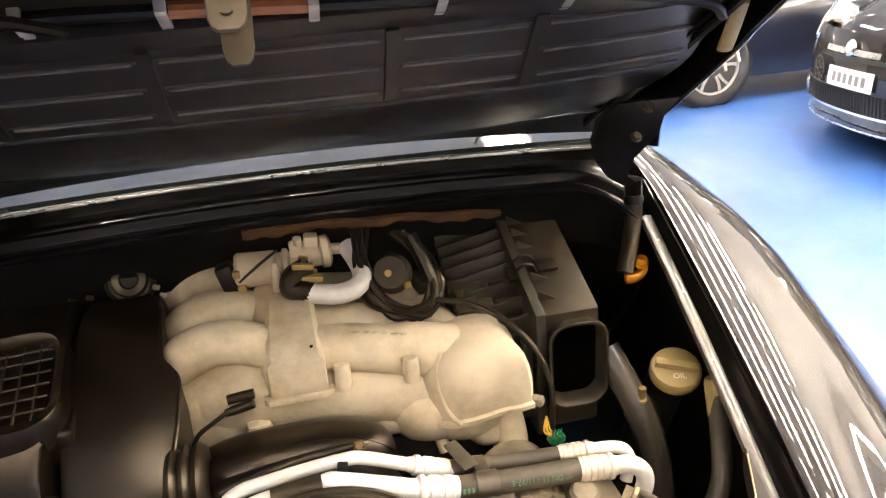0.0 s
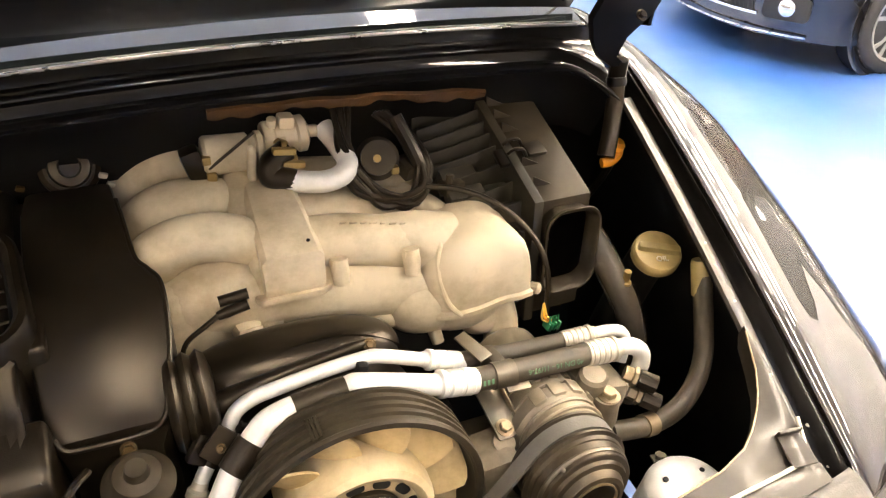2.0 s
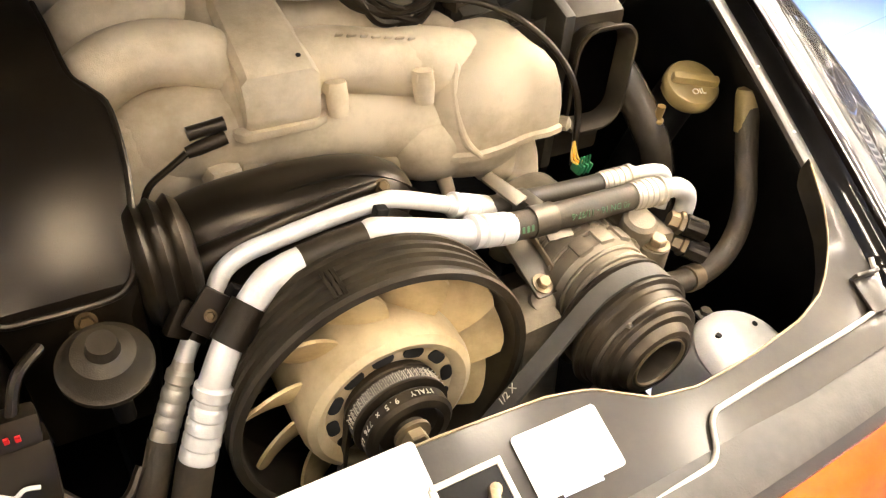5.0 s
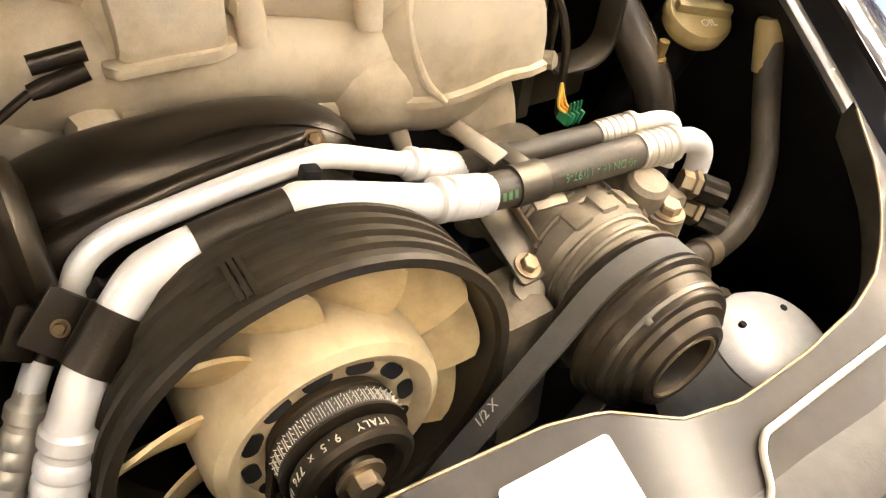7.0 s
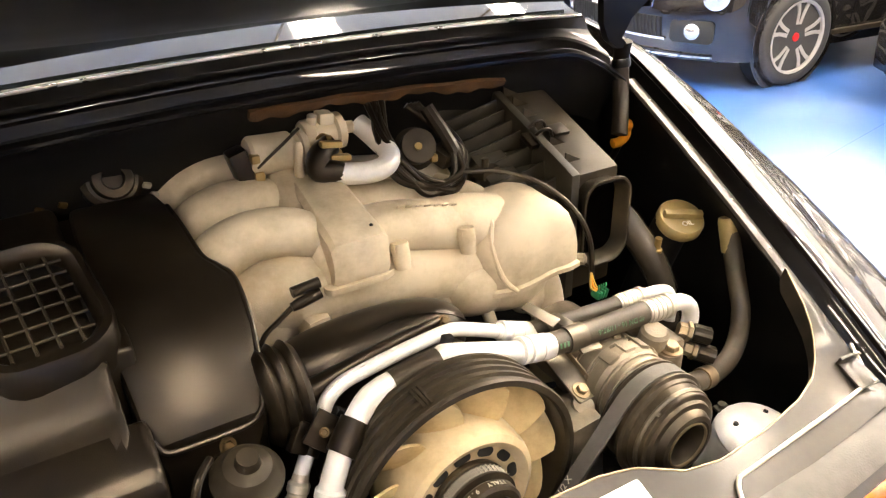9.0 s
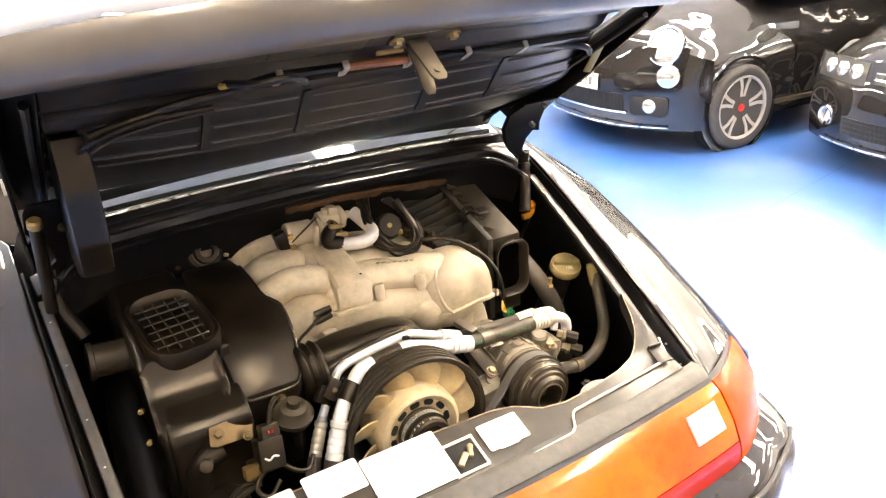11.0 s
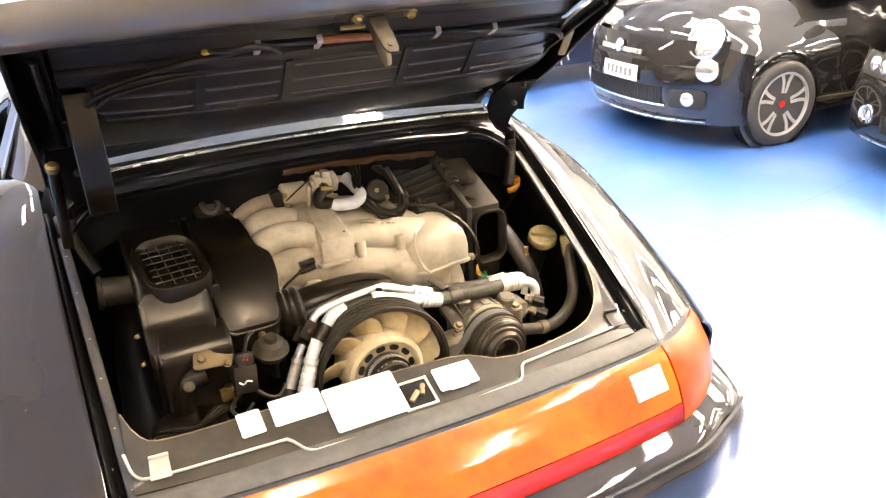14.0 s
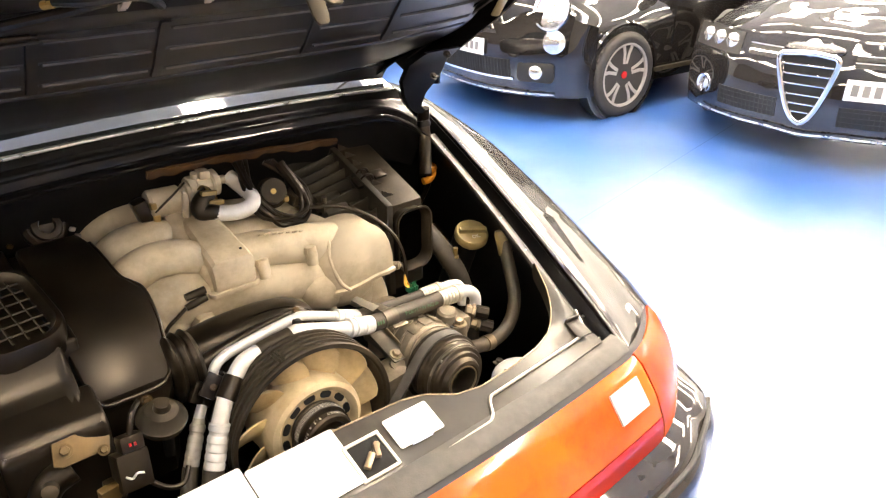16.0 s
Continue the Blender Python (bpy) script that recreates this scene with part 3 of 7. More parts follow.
part("bumper_strip", tube([(bumper_plan(s)[0], bumper_plan(s)[1] - 0.150, 0.604) for s in np.linspace(-0.8, 0.8, 25)], 0.005, 8, 3), SEALM, car, "black bumper rubbing strip")


# cowl between the engine opening and the rear window
def cowl_profile(rows, label, material, name, nu=60):
    def f(u, v):
        k = v * (len(rows) - 1)
        i = min(int(k), len(rows) - 2)
        y, z = [rows[i][c] + (rows[i + 1][c] - rows[i][c]) * (k - i) for c in (0, 1)]
        x = -0.49 + 0.98 * u
        a = abs(x) / 0.49
        c = max(0.0, abs(x) - 0.40) / 0.09
        drop = c * c * max(0.0, min(1.0, (0.585 - y) / 0.06))
        return (x, y - 0.020 * a * a - 0.030 * drop, z - 0.012 * a * a - 0.042 * drop)
    return part(name, surf(f, nu, len(rows) - 1, 0.003), material, car, label, 25)


cowl_profile([(0.512, 1.0845), (0.5115, 1.0885), (0.5135, 1.0915), (0.516, 1.0935), (0.520, 1.0943), (0.526, 1.0925), (0.532, 1.0895), (0.537, 1.0905), (0.5395, 1.096), (0.5415, 1.1025), (0.5445, 1.1058), (0.549, 1.1068), (0.558, 1.1060), (0.570, 1.1075), (0.577, 1.1110), (0.5805, 1.1185), (0.583, 1.1235)], "glossy black cowl with two folded ridges", GLOSSK, "cowl", 80)
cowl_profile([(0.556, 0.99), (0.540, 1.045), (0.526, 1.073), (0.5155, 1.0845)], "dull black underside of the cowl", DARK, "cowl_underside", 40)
part("window_trim", tube([(x, 0.5845 - 0.020 * (x / 0.49) ** 2, 1.1252 - 0.012 * (x / 0.49) ** 2) for x in np.linspace(-0.485, 0.485, 25)], 0.0022, 10, 3), TRIM, car, "bright window trim strip")
cowl_profile([(0.586, 1.1235), (0.594, 1.1255), (0.600, 1.1265)], "black window rubber", FLANGE, "window_rubber")


def rear_glass(u, v):
    x = (-0.49 + 0.98 * u)
    a = abs(x) / 0.49
    y = 0.598 + 0.789 * v
    z = 1.1262 + 0.345 * v - 0.12 * v * v
    return (x * (1 - 0.03 * v), y - 0.020 * a * a * (1 - v), z - 0.014 * a * a - 0.03 * a * a * v)


part("rear_window", surf(rear_glass, 30, 14, 0.004), WINGLASS, car, "tinted curved rear window", 60)


def roof(u, v):
    a = -1 + 2 * u
    y = 1.385 + 1.0 * v
    return (a * (0.50 + 0.04 * math.sin(v * 3.1)), y, 1.353 + 0.025 * math.sin(v * 3.14) - 0.05 * a * a)


part("roof", surf(roof, 20, 12, 0.01), PAINT, car, "glossy black roof", 60)
part("windscreen", surf(lambda u, v: ((-1 + 2 * u) * (0.50 + 0.12 * v), 2.385 + 0.62 * v - 0.05 * (2 * u - 1) ** 2 * v, 1.352 - 0.42 * v - 0.05 * (2 * u - 1) ** 2), 20, 10, 0.005), WINGLASS, car, "tinted windscreen", 60)
for sx in (-1, 1):
    part("side_window", surf(lambda u, v, sx=sx: (sx * (0.50 + 0.16 * v - 0.02 * (2 * u - 1) ** 2 * (1 - v)), 1.02 + 1.75 * u + (0.36 * (1 - v)) * (1 - 2 * u), 1.305 - 0.36 * v), 16, 6, 0.005), WINGLASS, car, "tinted side window", 60)
    part("roof_pillar", surf(lambda u, v, sx=sx: (sx * (0.476 + v * (0.035 + 0.155 * u ** 0.7)), 0.60 + 0.80 * u + 0.03 * v, (1.098 + 0.255 * u ** 0.8) * (1 - v) + (1.078 - 0.12 * u) * v), 14, 6, 0.006), PAINT, car, "glossy black rear roof pillar", 60)
    part("door", surf(lambda u, v, sx=sx: (sx * (0.655 + 0.20 * math.sin(v * 1.57) - 0.03 * max(0, v - 0.6)), 1.70 + 1.05 * u, 0.945 - 0.72 * v), 10, 10, 0.006), PAINT, car, "glossy black door", 60)
    part("front_fender", surf(lambda u, v, sx=sx: (sx * (0.42 + (0.44 - 0.20 * u ** 3) * math.sin(v * 1.57) ** 0.8), 2.75 + 1.30 * u - 0.10 * v * u, 0.22 + (0.70 - 0.30 * u ** 2) * max(0.0, math.cos(v * 1.57)) ** 0.6 + 0.06 * math.sin(v * 3.14)), 18, 16, 0.006), PAINT, car, "glossy black front wing", 60)
part("front_hood", surf(lambda u, v: ((-1 + 2 * u) * 0.44, 2.95 + 1.08 * v, 0.93 - 0.16 * v - 0.20 * v ** 3), 12, 12, 0.006), PAINT, car, "glossy black front hood", 60)
part("front_bumper", surf(lambda u, v: ((-1 + 2 * u) * 0.72, 4.12 - 0.35 * abs(2 * u - 1) ** 3 - 0.08 * v, 0.58 - 0.40 * v), 24, 8, 0.006), PAINT, car, "glossy black front bumper", 60)
part("underbody", box2((-0.62, 0.72, 0.16), (0.62, 3.9, 0.30), 0.03), DARK, car)
for sx in (-1, 1):
    for y in (0.80, 3.07):
        w = part("wheel", lathe([(0, -0.05), (0.20, -0.05), (0.215, -0.10), (0.30, -0.115), (0.318, -0.09), (0.318, 0.09), (0.30, 0.115), (0.215, 0.10), (0.20, 0.05), (0, 0.05)], pose(sx * 0.735, y, 0.318, 0, 90, 0), 40), TYRE, car, "black tyre on a silver rim")
        part("rim", lathe([(0, 0.06), (0.05, 0.065), (0.17, 0.05), (0.205, 0.09), (0.21, 0.09), (0.21, -0.02), (0, -0.02)], pose(sx * 0.735, y, 0.318, 0, 90 * sx, 0), 30), SILVER, w)

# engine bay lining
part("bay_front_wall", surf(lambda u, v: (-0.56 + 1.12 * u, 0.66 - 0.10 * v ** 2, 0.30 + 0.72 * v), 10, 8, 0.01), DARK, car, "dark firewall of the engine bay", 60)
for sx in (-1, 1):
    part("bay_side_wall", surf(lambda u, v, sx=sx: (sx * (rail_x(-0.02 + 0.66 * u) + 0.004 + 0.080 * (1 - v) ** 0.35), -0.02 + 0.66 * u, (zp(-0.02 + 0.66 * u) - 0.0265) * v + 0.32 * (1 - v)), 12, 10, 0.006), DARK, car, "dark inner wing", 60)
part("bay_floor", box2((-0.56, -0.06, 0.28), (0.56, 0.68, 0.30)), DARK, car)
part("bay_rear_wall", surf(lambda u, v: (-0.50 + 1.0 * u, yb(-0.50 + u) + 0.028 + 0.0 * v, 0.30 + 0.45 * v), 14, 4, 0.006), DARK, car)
part("insulation", surf(lambda u, v: (-0.06 + 0.36 * u, 0.519 + 0.003 * math.sin(23 * u) + 0.006 * v - 0.012 * u ** 2, 1.076 - (0.012 + 0.003 * math.sin(17 * u) + 0.002 * math.sin(61 * u)) * v - 0.016 * u ** 2), 70, 5, 0.006), FOAM, car, "orange-brown foam insulation edge", 60)

# ---- the open lid ----
HY, HZ = 0.608, 1.142
LV = Vector((0, -0.8719, 0.4898)).normalized()
LW = Vector((0, 0.4898, 0.8719)).normalized()


def lid(u, v, w=0.0):
    """Lid coordinates: across, from the hinge to the rear edge, and outwards."""
    return Vector((u, HY, HZ)) + LV * v + LW * w


def lidm(u, v, w=0.0):
    m = Matrix((Vector((1, 0, 0)), LV, LW)).transposed().to_4x4()
    m.translation = lid(u, v, w)
    return m


LIDL = 0.664


def skin(u, v):
    x = -0.508 + 1.016 * u
    a = abs(x) / 0.508
    vv = -0.005 + (LIDL + 0.006 - 0.03 * a * a) * v
    return lid(x, vv, 0.024 + 0.024 * math.sin(v * 2.2) - 0.010 * a ** 3)


ld = part("engine_lid", surf(skin, 40, 30, 0.004), PAINT, car, "open black engine lid, raised on its hinges", 60)


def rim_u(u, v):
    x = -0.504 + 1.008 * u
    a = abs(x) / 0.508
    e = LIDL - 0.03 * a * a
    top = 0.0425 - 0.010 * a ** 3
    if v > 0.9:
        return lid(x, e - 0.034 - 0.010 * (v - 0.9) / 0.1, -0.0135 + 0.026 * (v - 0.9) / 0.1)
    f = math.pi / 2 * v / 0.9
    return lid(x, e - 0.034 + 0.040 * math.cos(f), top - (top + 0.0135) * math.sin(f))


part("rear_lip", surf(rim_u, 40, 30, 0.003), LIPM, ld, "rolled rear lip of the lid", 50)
for sx in (-1, 1):
    part("side_flange", surf(lambda u, v, sx=sx: lid(sx * (0.506 - 0.050 * v), 0.02 + (LIDL - 0.085) * u, 0.026 - 0.034 * v), 20, 8, 0.003), FLANGE, ld, "folded side flange", 50)
    part("flange_rib", tube([lid(sx * 0.470, v, -0.010) for v in np.linspace(0.12, LIDL - 0.10, 6)], 0.006, 8, 3), GLOSSK, ld)
    part("side_skirt", prism([(0.020, 0.020), (0.600, 0.022), (0.560, -0.004), (0.494, -0.016), (0.400, -0.026), (0.350, -0.034), (0.179, -0.045), (0.163, -0.052), (0.141, -0.080), (0.100, -0.066), (0.050, -0.020)], 0.004, lidm(0, 0, 0) @ Matrix(((0, 0, 1, sx * 0.506 - 0.002), (1, 0, 0, 0), (0, 1, 0, 0), (0, 0, 0, 1))), 0.001), FLANGE, ld, "black side skirt of the lid")
    part("edge_seal", tube([lid(sx * 0.509, v, w) for v, w in ((0.600, 0.010), (0.560, -0.004), (0.494, -0.016), (0.400, -0.026), (0.350, -0.034), (0.179, -0.045), (0.163, -0.052), (0.141, -0.080))], 0.0016, 8, 2), CHROME if sx > 0 else SEALM, ld)
    part("edge_clip", join(box(0.004, 0.030, 0.003, lidm(sx * 0.512, 0.340, -0.030), 0.001), box(0.004, 0.003, 0.016, lidm(sx * 0.512, 0.326, -0.036), 0.001), box(0.004, 0.003, 0.016, lidm(sx * 0.512, 0.354, -0.036), 0.001)), CLIP, ld)
part("inner_panel", surf(lambda u, v: lid(-0.45 + 0.90 * u, 0.03 + (LIDL - 0.075) * v, 0.022 + 0.006 * math.sin(40 * v)), 20, 30, 0.004), LIDPL, ld, "black inner panel of the lid", 50)
# slatted air intake: a tray that bulges from the lid
TRAY = [(0.425, 0.008), (0.405, 0.002), (0.375, -0.009), (0.345, -0.021), (0.318, -0.028), (0.290, -0.030), (0.250, -0.028), (0.190, -0.022), (0.120, -0.013), (0.060, -0.002), (0.025, 0.008)]


def tray(k, out=0.0):
    """A point of the tray's outline: k counts its corners."""
    i = min(int(k), len(TRAY) - 2)
    a, b = Vector(TRAY[i]), Vector(TRAY[i + 1])
    n = Vector((-(b - a).y, (b - a).x)).normalized()
    return a + (b - a) * (k - i) - (n if n.y > 0 else -n) * out


def tray_at(x, k, out=0.0):
    p = tray(k, out)
    return lid(x, p.x, p.y + 0.010 * (abs(x - 0.02) / 0.43) ** 4)


fr = part("intake_tray", surf(lambda u, v: tray_at(-0.41 + 0.89 * u, 10 * v), 40, 30, 0.003), LIDPL, ld, "black plastic tray of the lid air intake", 30)
for a, b in ((-0.40, -0.248), (-0.232, -0.098), (-0.082, 0.125), (0.141, 0.271), (0.287, 0.462)):
    # each field holds thin ledges with the front edge's sheen painted in pale grey
    for k in (1.0, 2.2, 3.4):
        part("slat", loft([[tray_at(x, k - 0.20, 0.0), tray_at(x, k - 0.05, 0.004), tray_at(x, k + 0.05, 0.0045), tray_at(x, k + 0.12, 0.0)] for x in np.linspace(a, b, 7)], True), LIDPL, fr, "", 20)
        part("slat_edge", tube([tray_at(x, k + 0.03, 0.0048) for x in np.linspace(a + 0.004, b - 0.004, 7)], 0.0017, 6, 1), SLATE, fr, "grey slat edge with its satin sheen painted on")
for x in (-0.24, -0.09, 0.133, 0.279):
    part("divider", loft([[tray_at(x - 0.007, k, 0.0), tray_at(x - 0.006, k, 0.007), tray_at(x + 0.006, k, 0.007), tray_at(x + 0.007, k, 0.0)] for k in (0.3, 1.0, 2.0, 3.0, 3.9)], True), LIDPL, fr, "", 30)
part("hinge_valance", surf(lambda u, v: Vector((-0.45 + 0.93 * u, 0.560 + 0.042 * v, 1.170 - 0.0165 * v - v * v * 0.10 * (-0.45 + 0.93 * u) ** 2)), 40, 6, 0.002), LIDPL, ld, "black folded front edge of the lid", 50)
part("tray_rim", tube([tray_at(x, 4.3, 0.002) for x in np.linspace(-0.39, 0.465, 12)], 0.004, 8, 2), LIDPL, fr)
# wiring along the frame with metal clips
CLIPS = [(-0.158, 0.500, 0.002), (-0.056, 0.492, 0.004), (0.062, 0.472, 0.008), (0.174, 0.458, 0.010), (0.297, 0.444, 0.010)]
part("cable", tube([lid(u, v, w) for u, v, w in [(-0.40, 0.42, -0.012), (-0.30, 0.465, -0.006), (-0.22, 0.490, -0.004)] + CLIPS + [(0.38, 0.437, 0.004), (0.445, 0.430, -0.006), (0.470, 0.41, -0.012)]], 0.0062, 10, 8), PLAST, ld, "black wiring loom")
part("taped_cable", tube([lid(-0.052 + 0.112 * k / 7, 0.492 - 0.020 * k / 7, 0.004 + 0.004 * k / 7) for k in range(8)], 0.0072, 10, 4), COPPER, ld, "reddish brown taped section")
for u, v, w in CLIPS:
    part("cable_clip", join(box(0.009, 0.022, 0.002, lidm(u, v, w - 0.0078), 0.0008), box(0.009, 0.005, 0.012, lidm(u, v + 0.012, w - 0.002), 0.0008), box(0.009, 0.009, 0.002, lidm(u, v - 0.014, w - 0.005) @ pose(0, 0, 0, 25), 0.0008)), CLIP, ld, "bent metal cable clip")
part("side_clip", join(tube([lid(0.474, 0.436, -0.010), lid(0.484, 0.400, -0.020), lid(0.493, 0.362, -0.031)], 0.0065, 10, 6, (1.3, 0.6)), box(0.010, 0.014, 0.009, lidm(0.470, 0.446, -0.010), 0.003)), CAPM, ld, "tan cable outlet with a metal clip")
part("loop_cable", tube([lid(-0.24, 0.535, -0.01), lid(-0.215, 0.575, -0.03), lid(-0.18, 0.585, -0.032), lid(-0.15, 0.555, -0.025), lid(-0.125, 0.51, -0.015)], 0.005, 8, 8), PLAST, ld, "looped black cable")
part("cable_end", tube([lid(-0.245, 0.528, -0.01), lid(-0.238, 0.540, -0.014)], 0.0045, 8, 2), YELLOWW, ld)
part("cable", tube([lid(-0.42, 0.36, -0.02), lid(-0.40, 0.42, -0.022), lid(-0.33, 0.46, -0.016), lid(-0.25, 0.455, -0.012)], 0.004, 8, 8), PLAST, ld)
part("cable", tube([lid(-0.41, 0.37, -0.026), lid(-0.37, 0.425, -0.022), lid(-0.29, 0.445, -0.016), lid(-0.24, 0.44, -0.012)], 0.003, 8, 8), PLASTG, ld)
part("reinforcement", join(box(0.90, 0.05, 0.018, lidm(0.0, 0.43, 0.012), 0.006), box(0.90, 0.035, 0.022, lidm(0.0, 0.57, 0.014), 0.008), box(0.30, 0.06, 0.012, lidm(0.28, 0.590, 0.010), 0.005), box(0.14, 0.05, 0.010, lidm(-0.12, 0.58, 0.006), 0.005)), LIDPL, ld, "pressed stiffening beams")
# striker
tongue = [(-0.015, 0), (0.015, 0), (0.012, -0.066), (0.010, -0.073), (0.006, -0.077), (-0.006, -0.077), (-0.010, -0.073), (-0.012, -0.066)]
stk = part("striker_bracket", join(box(0.100, 0.030, 0.006, lidm(0.014, 0.612, -0.012), 0.002), prism(tongue, 0.004, lidm(0.003, 0.612, -0.014) @ pose(0, 0, 0, 115), 0.002), prism([(0.85 * p, 1.02 * q) for p, q in tongue], 0.004, lidm(0.005, 0.600, -0.012) @ pose(0, 0, 0, 93), 0.002), lathe([(0, 0.006), (0.004, 0.006), (0.004, -0.002), (0, -0.002)], lidm(0.003, 0.612, -0.014) @ pose(0, 0, 0, 115) @ pose(0, -0.062, 0), 12)), STRIKER, ld, "grey zinc lid striker bracket")
for du in (-0.03, 0.058):
    bolt(stk, lid(du + 0.002, 0.614, -0.015), -LW, 0.007, GOLD)
part("striker_lever", box(0.040, 0.007, 0.006, lidm(-0.030, 0.592, -0.020), 0.002), GOLD, ld, "brass-coloured release lever")
part("lid_side_box", prism([(0.262, 1.335), (0.252, 1.26), (0.262, 1.18), (0.30, 1.12), (0.40, 1.085), (0.50, 1.10), (0.545, 1.135), (0.30, 1.335)], 0.046, Matrix(((0, 0, 1, -0.448), (1, 0, 0, 0), (0, 1, 0, 0), (0, 0, 0, 1))), 0.008), PLAST, ld, "grey black plastic duct box")
for sx in (-1, 1):
    h = part("hinge_arm", loft([[Vector((sx * (x + e * wd), y + f * 0.006, z)) for e, f in ((-1, -1), (1, -1), (1, 1), (-1, 1))] for x, y, z, wd in ((0.452, 0.370, 1.225, 0.040), (0.455, 0.420, 1.195, 0.045), (0.458, 0.445, 1.160, 0.046), (0.450, 0.455, 1.128, 0.026), (0.458, 0.465, 1.100, 0.013), (0.480, 0.470, 1.084, 0.011))], True), FLANGE, ld, "black pressed lid hinge arm")
    for p in ((0.440, 0.352, 1.222), (0.452, 0.405, 1.172)):
        bolt(h, (sx * p[0], p[1] - 0.008, p[2]), (0, -0.75, 0.65), 0.0050, PLASTG)
    link = part("hinge_link", tube([Vector((sx * 0.484, 0.468, 1.092)), Vector((sx * 0.489, 0.476, 1.062)), Vector((sx * 0.487, 0.470, 1.030)), Vector((sx * 0.474, 0.452, 0.995)), Vector((sx * 0.460, 0.436, 0.965))], 0.0105, 12, 6, (1.2, 0.7)), PLAST, ld, "black hinge link down to the bay side")
    part("link_collar", lathe([(0, -0.006), (0.0135, -0.006), (0.0145, 0), (0.0135, 0.006), (0, 0.006)], axis((sx * 0.489, 0.475, 1.058), (0, -0.25, -1)), 16), GLOSSK, link)
strut = part("lid_strut", lathe([(0, 0), (0.010, 0), (0.010, 0.175), (0, 0.175)], axis((-0.497, 0.432, 1.030), (0.01, -0.07, 0.17)), 16), PLAST, car, "black lid support strut")
part("strut_cap", lathe([(0, 0), (0.0112, 0), (0.0112, 0.010), (0.008, 0.014), (0, 0.014)], axis((-0.488, 0.366, 1.192), (0.01, -0.07, 0.17)), 16), GOLD, strut, "brass-coloured strut end")
for sx in (-1, 1):
    part("hinge_mount", join(box(0.045, 0.05, 0.012, pose(sx * 0.492, 0.515, 1.045, 24, sx * 10, 0), 0.004), lathe([(0, 0), (0.009, 0), (0.009, 0.008), (0, 0.010)], axis((sx * 0.492, 0.508, 1.050), (0, -0.5, 0.8)), 14)), PAINT_IN, car, "painted hinge mount")

# ---- the engine ----
def blob(c, r, m=I4, seg=20, rings=14, power=2.0):
    """A rounded block: a superellipsoid about c with half sizes r."""
    def f(u, v):
        a, b = (u - 0.5) * 2 * math.pi, (v - 0.5) * math.pi
        s = lambda t: math.copysign(abs(t) ** (2 / power), t)
        return m @ Vector((c[0] + r[0] * s(math.cos(b)) * s(math.cos(a)), c[1] + r[1] * s(math.cos(b)) * s(math.sin(a)), c[2] + r[2] * s(math.sin(b))))
    bm = surf(f, seg, rings)
    bmesh.ops.remove_doubles(bm, verts=bm.verts[:], dist=1e-5)
    return bm


man = thing("intake_manifold", "cream cast alloy intake manifold with swept runners", "manifold", pose(0.05, 0.38, 0.80))
part("resonance_tube", tube([(0.00, 0.395, 0.944), (0.05, 0.388, 0.946), (0.10, 0.382, 0.938), (0.15, 0.376, 0.926), (0.19, 0.378, 0.915)], 0.0315, 22, 6), CAST, man)
part("lower_tube", tube([(-0.18, 0.42, 0.860, 0.034), (-0.14, 0.405, 0.885, 0.044), (-0.09, 0.398, 0.897, 0.047), (-0.02, 0.393, 0.893, 0.046), (0.05, 0.388, 0.882, 0.045), (0.11, 0.384, 0.872, 0.046), (0.17, 0.378, 0.864, 0.050)], 0.045, 24, 6), CAST, man)
def cap_loop(z, k, lip=0.0):
    """Plan of the end cap at a height, shrunk by k; a corner reaches out to the stud."""
    out = []
    for i in range(48):
        a = 2 * math.pi * i / 48
        c, s = math.cos(a), math.sin(a)
        r = 1 / (abs(c / (0.071 * k + lip)) ** 2.4 + abs(s / (0.068 * k + lip)) ** 2.4) ** (1 / 2.4)
        da = (a - 5.53 + math.pi) % (2 * math.pi) - math.pi
        r += 0.026 * math.exp(-(da / 0.24) ** 2) * max(0.0, k - 0.55) / 0.45
        out.append((0.208 + 0.004 * (1 - k) + r * c, 0.376 + 0.010 * (1 - k) + r * s, z + 0.13 * (r * c)))
    return out


rows = [(0.850, 0.90, 0.0), (0.852, 1.0, 0.003), (0.858, 1.0, 0.003), (0.861, 0.99, 0.0), (0.885, 0.985, 0.0), (0.905, 0.955, 0.0), (0.922, 0.90, 0.0), (0.935, 0.80, 0.0), (0.944, 0.66, 0.0), (0.950, 0.48, 0.0), (0.953, 0.28, 0.0), (0.954, 0.10, 0.0)]
part("dome_cap", loft([cap_loop(z, k, l) for z, k, l in rows], True), CAST, man, "bulbous cast end cap with a seam flange", 40)
part("dome_body", join(blob((0.205, 0.380, 0.846), (0.074, 0.066, 0.050), I4, 32, 20, 2.2), blob((0.160, 0.374, 0.850), (0.064, 0.054, 0.046), I4, 24, 14, 2.3), blob((0.228, 0.352, 0.822), (0.034, 0.034, 0.034), I4, 18, 12, 2.2)), CAST, man, "", 70)
part("dome_ridge", tube([(0.150, 0.392, 0.962, 0.003), (0.163, 0.366, 0.955, 0.004), (0.169, 0.348, 0.938, 0.0045), (0.163, 0.336, 0.918, 0.0045), (0.163, 0.326, 0.895, 0.004), (0.170, 0.316, 0.868, 0.004), (0.184, 0.308, 0.852, 0.003)], 0.004, 10, 6), CAST, man)
part("cap_shoulder", tube([(0.10, 0.388, 0.938, 0.028), (0.145, 0.380, 0.930, 0.036), (0.190, 0.378, 0.916, 0.040)], 0.03, 22, 6), CAST, man, "", 70)


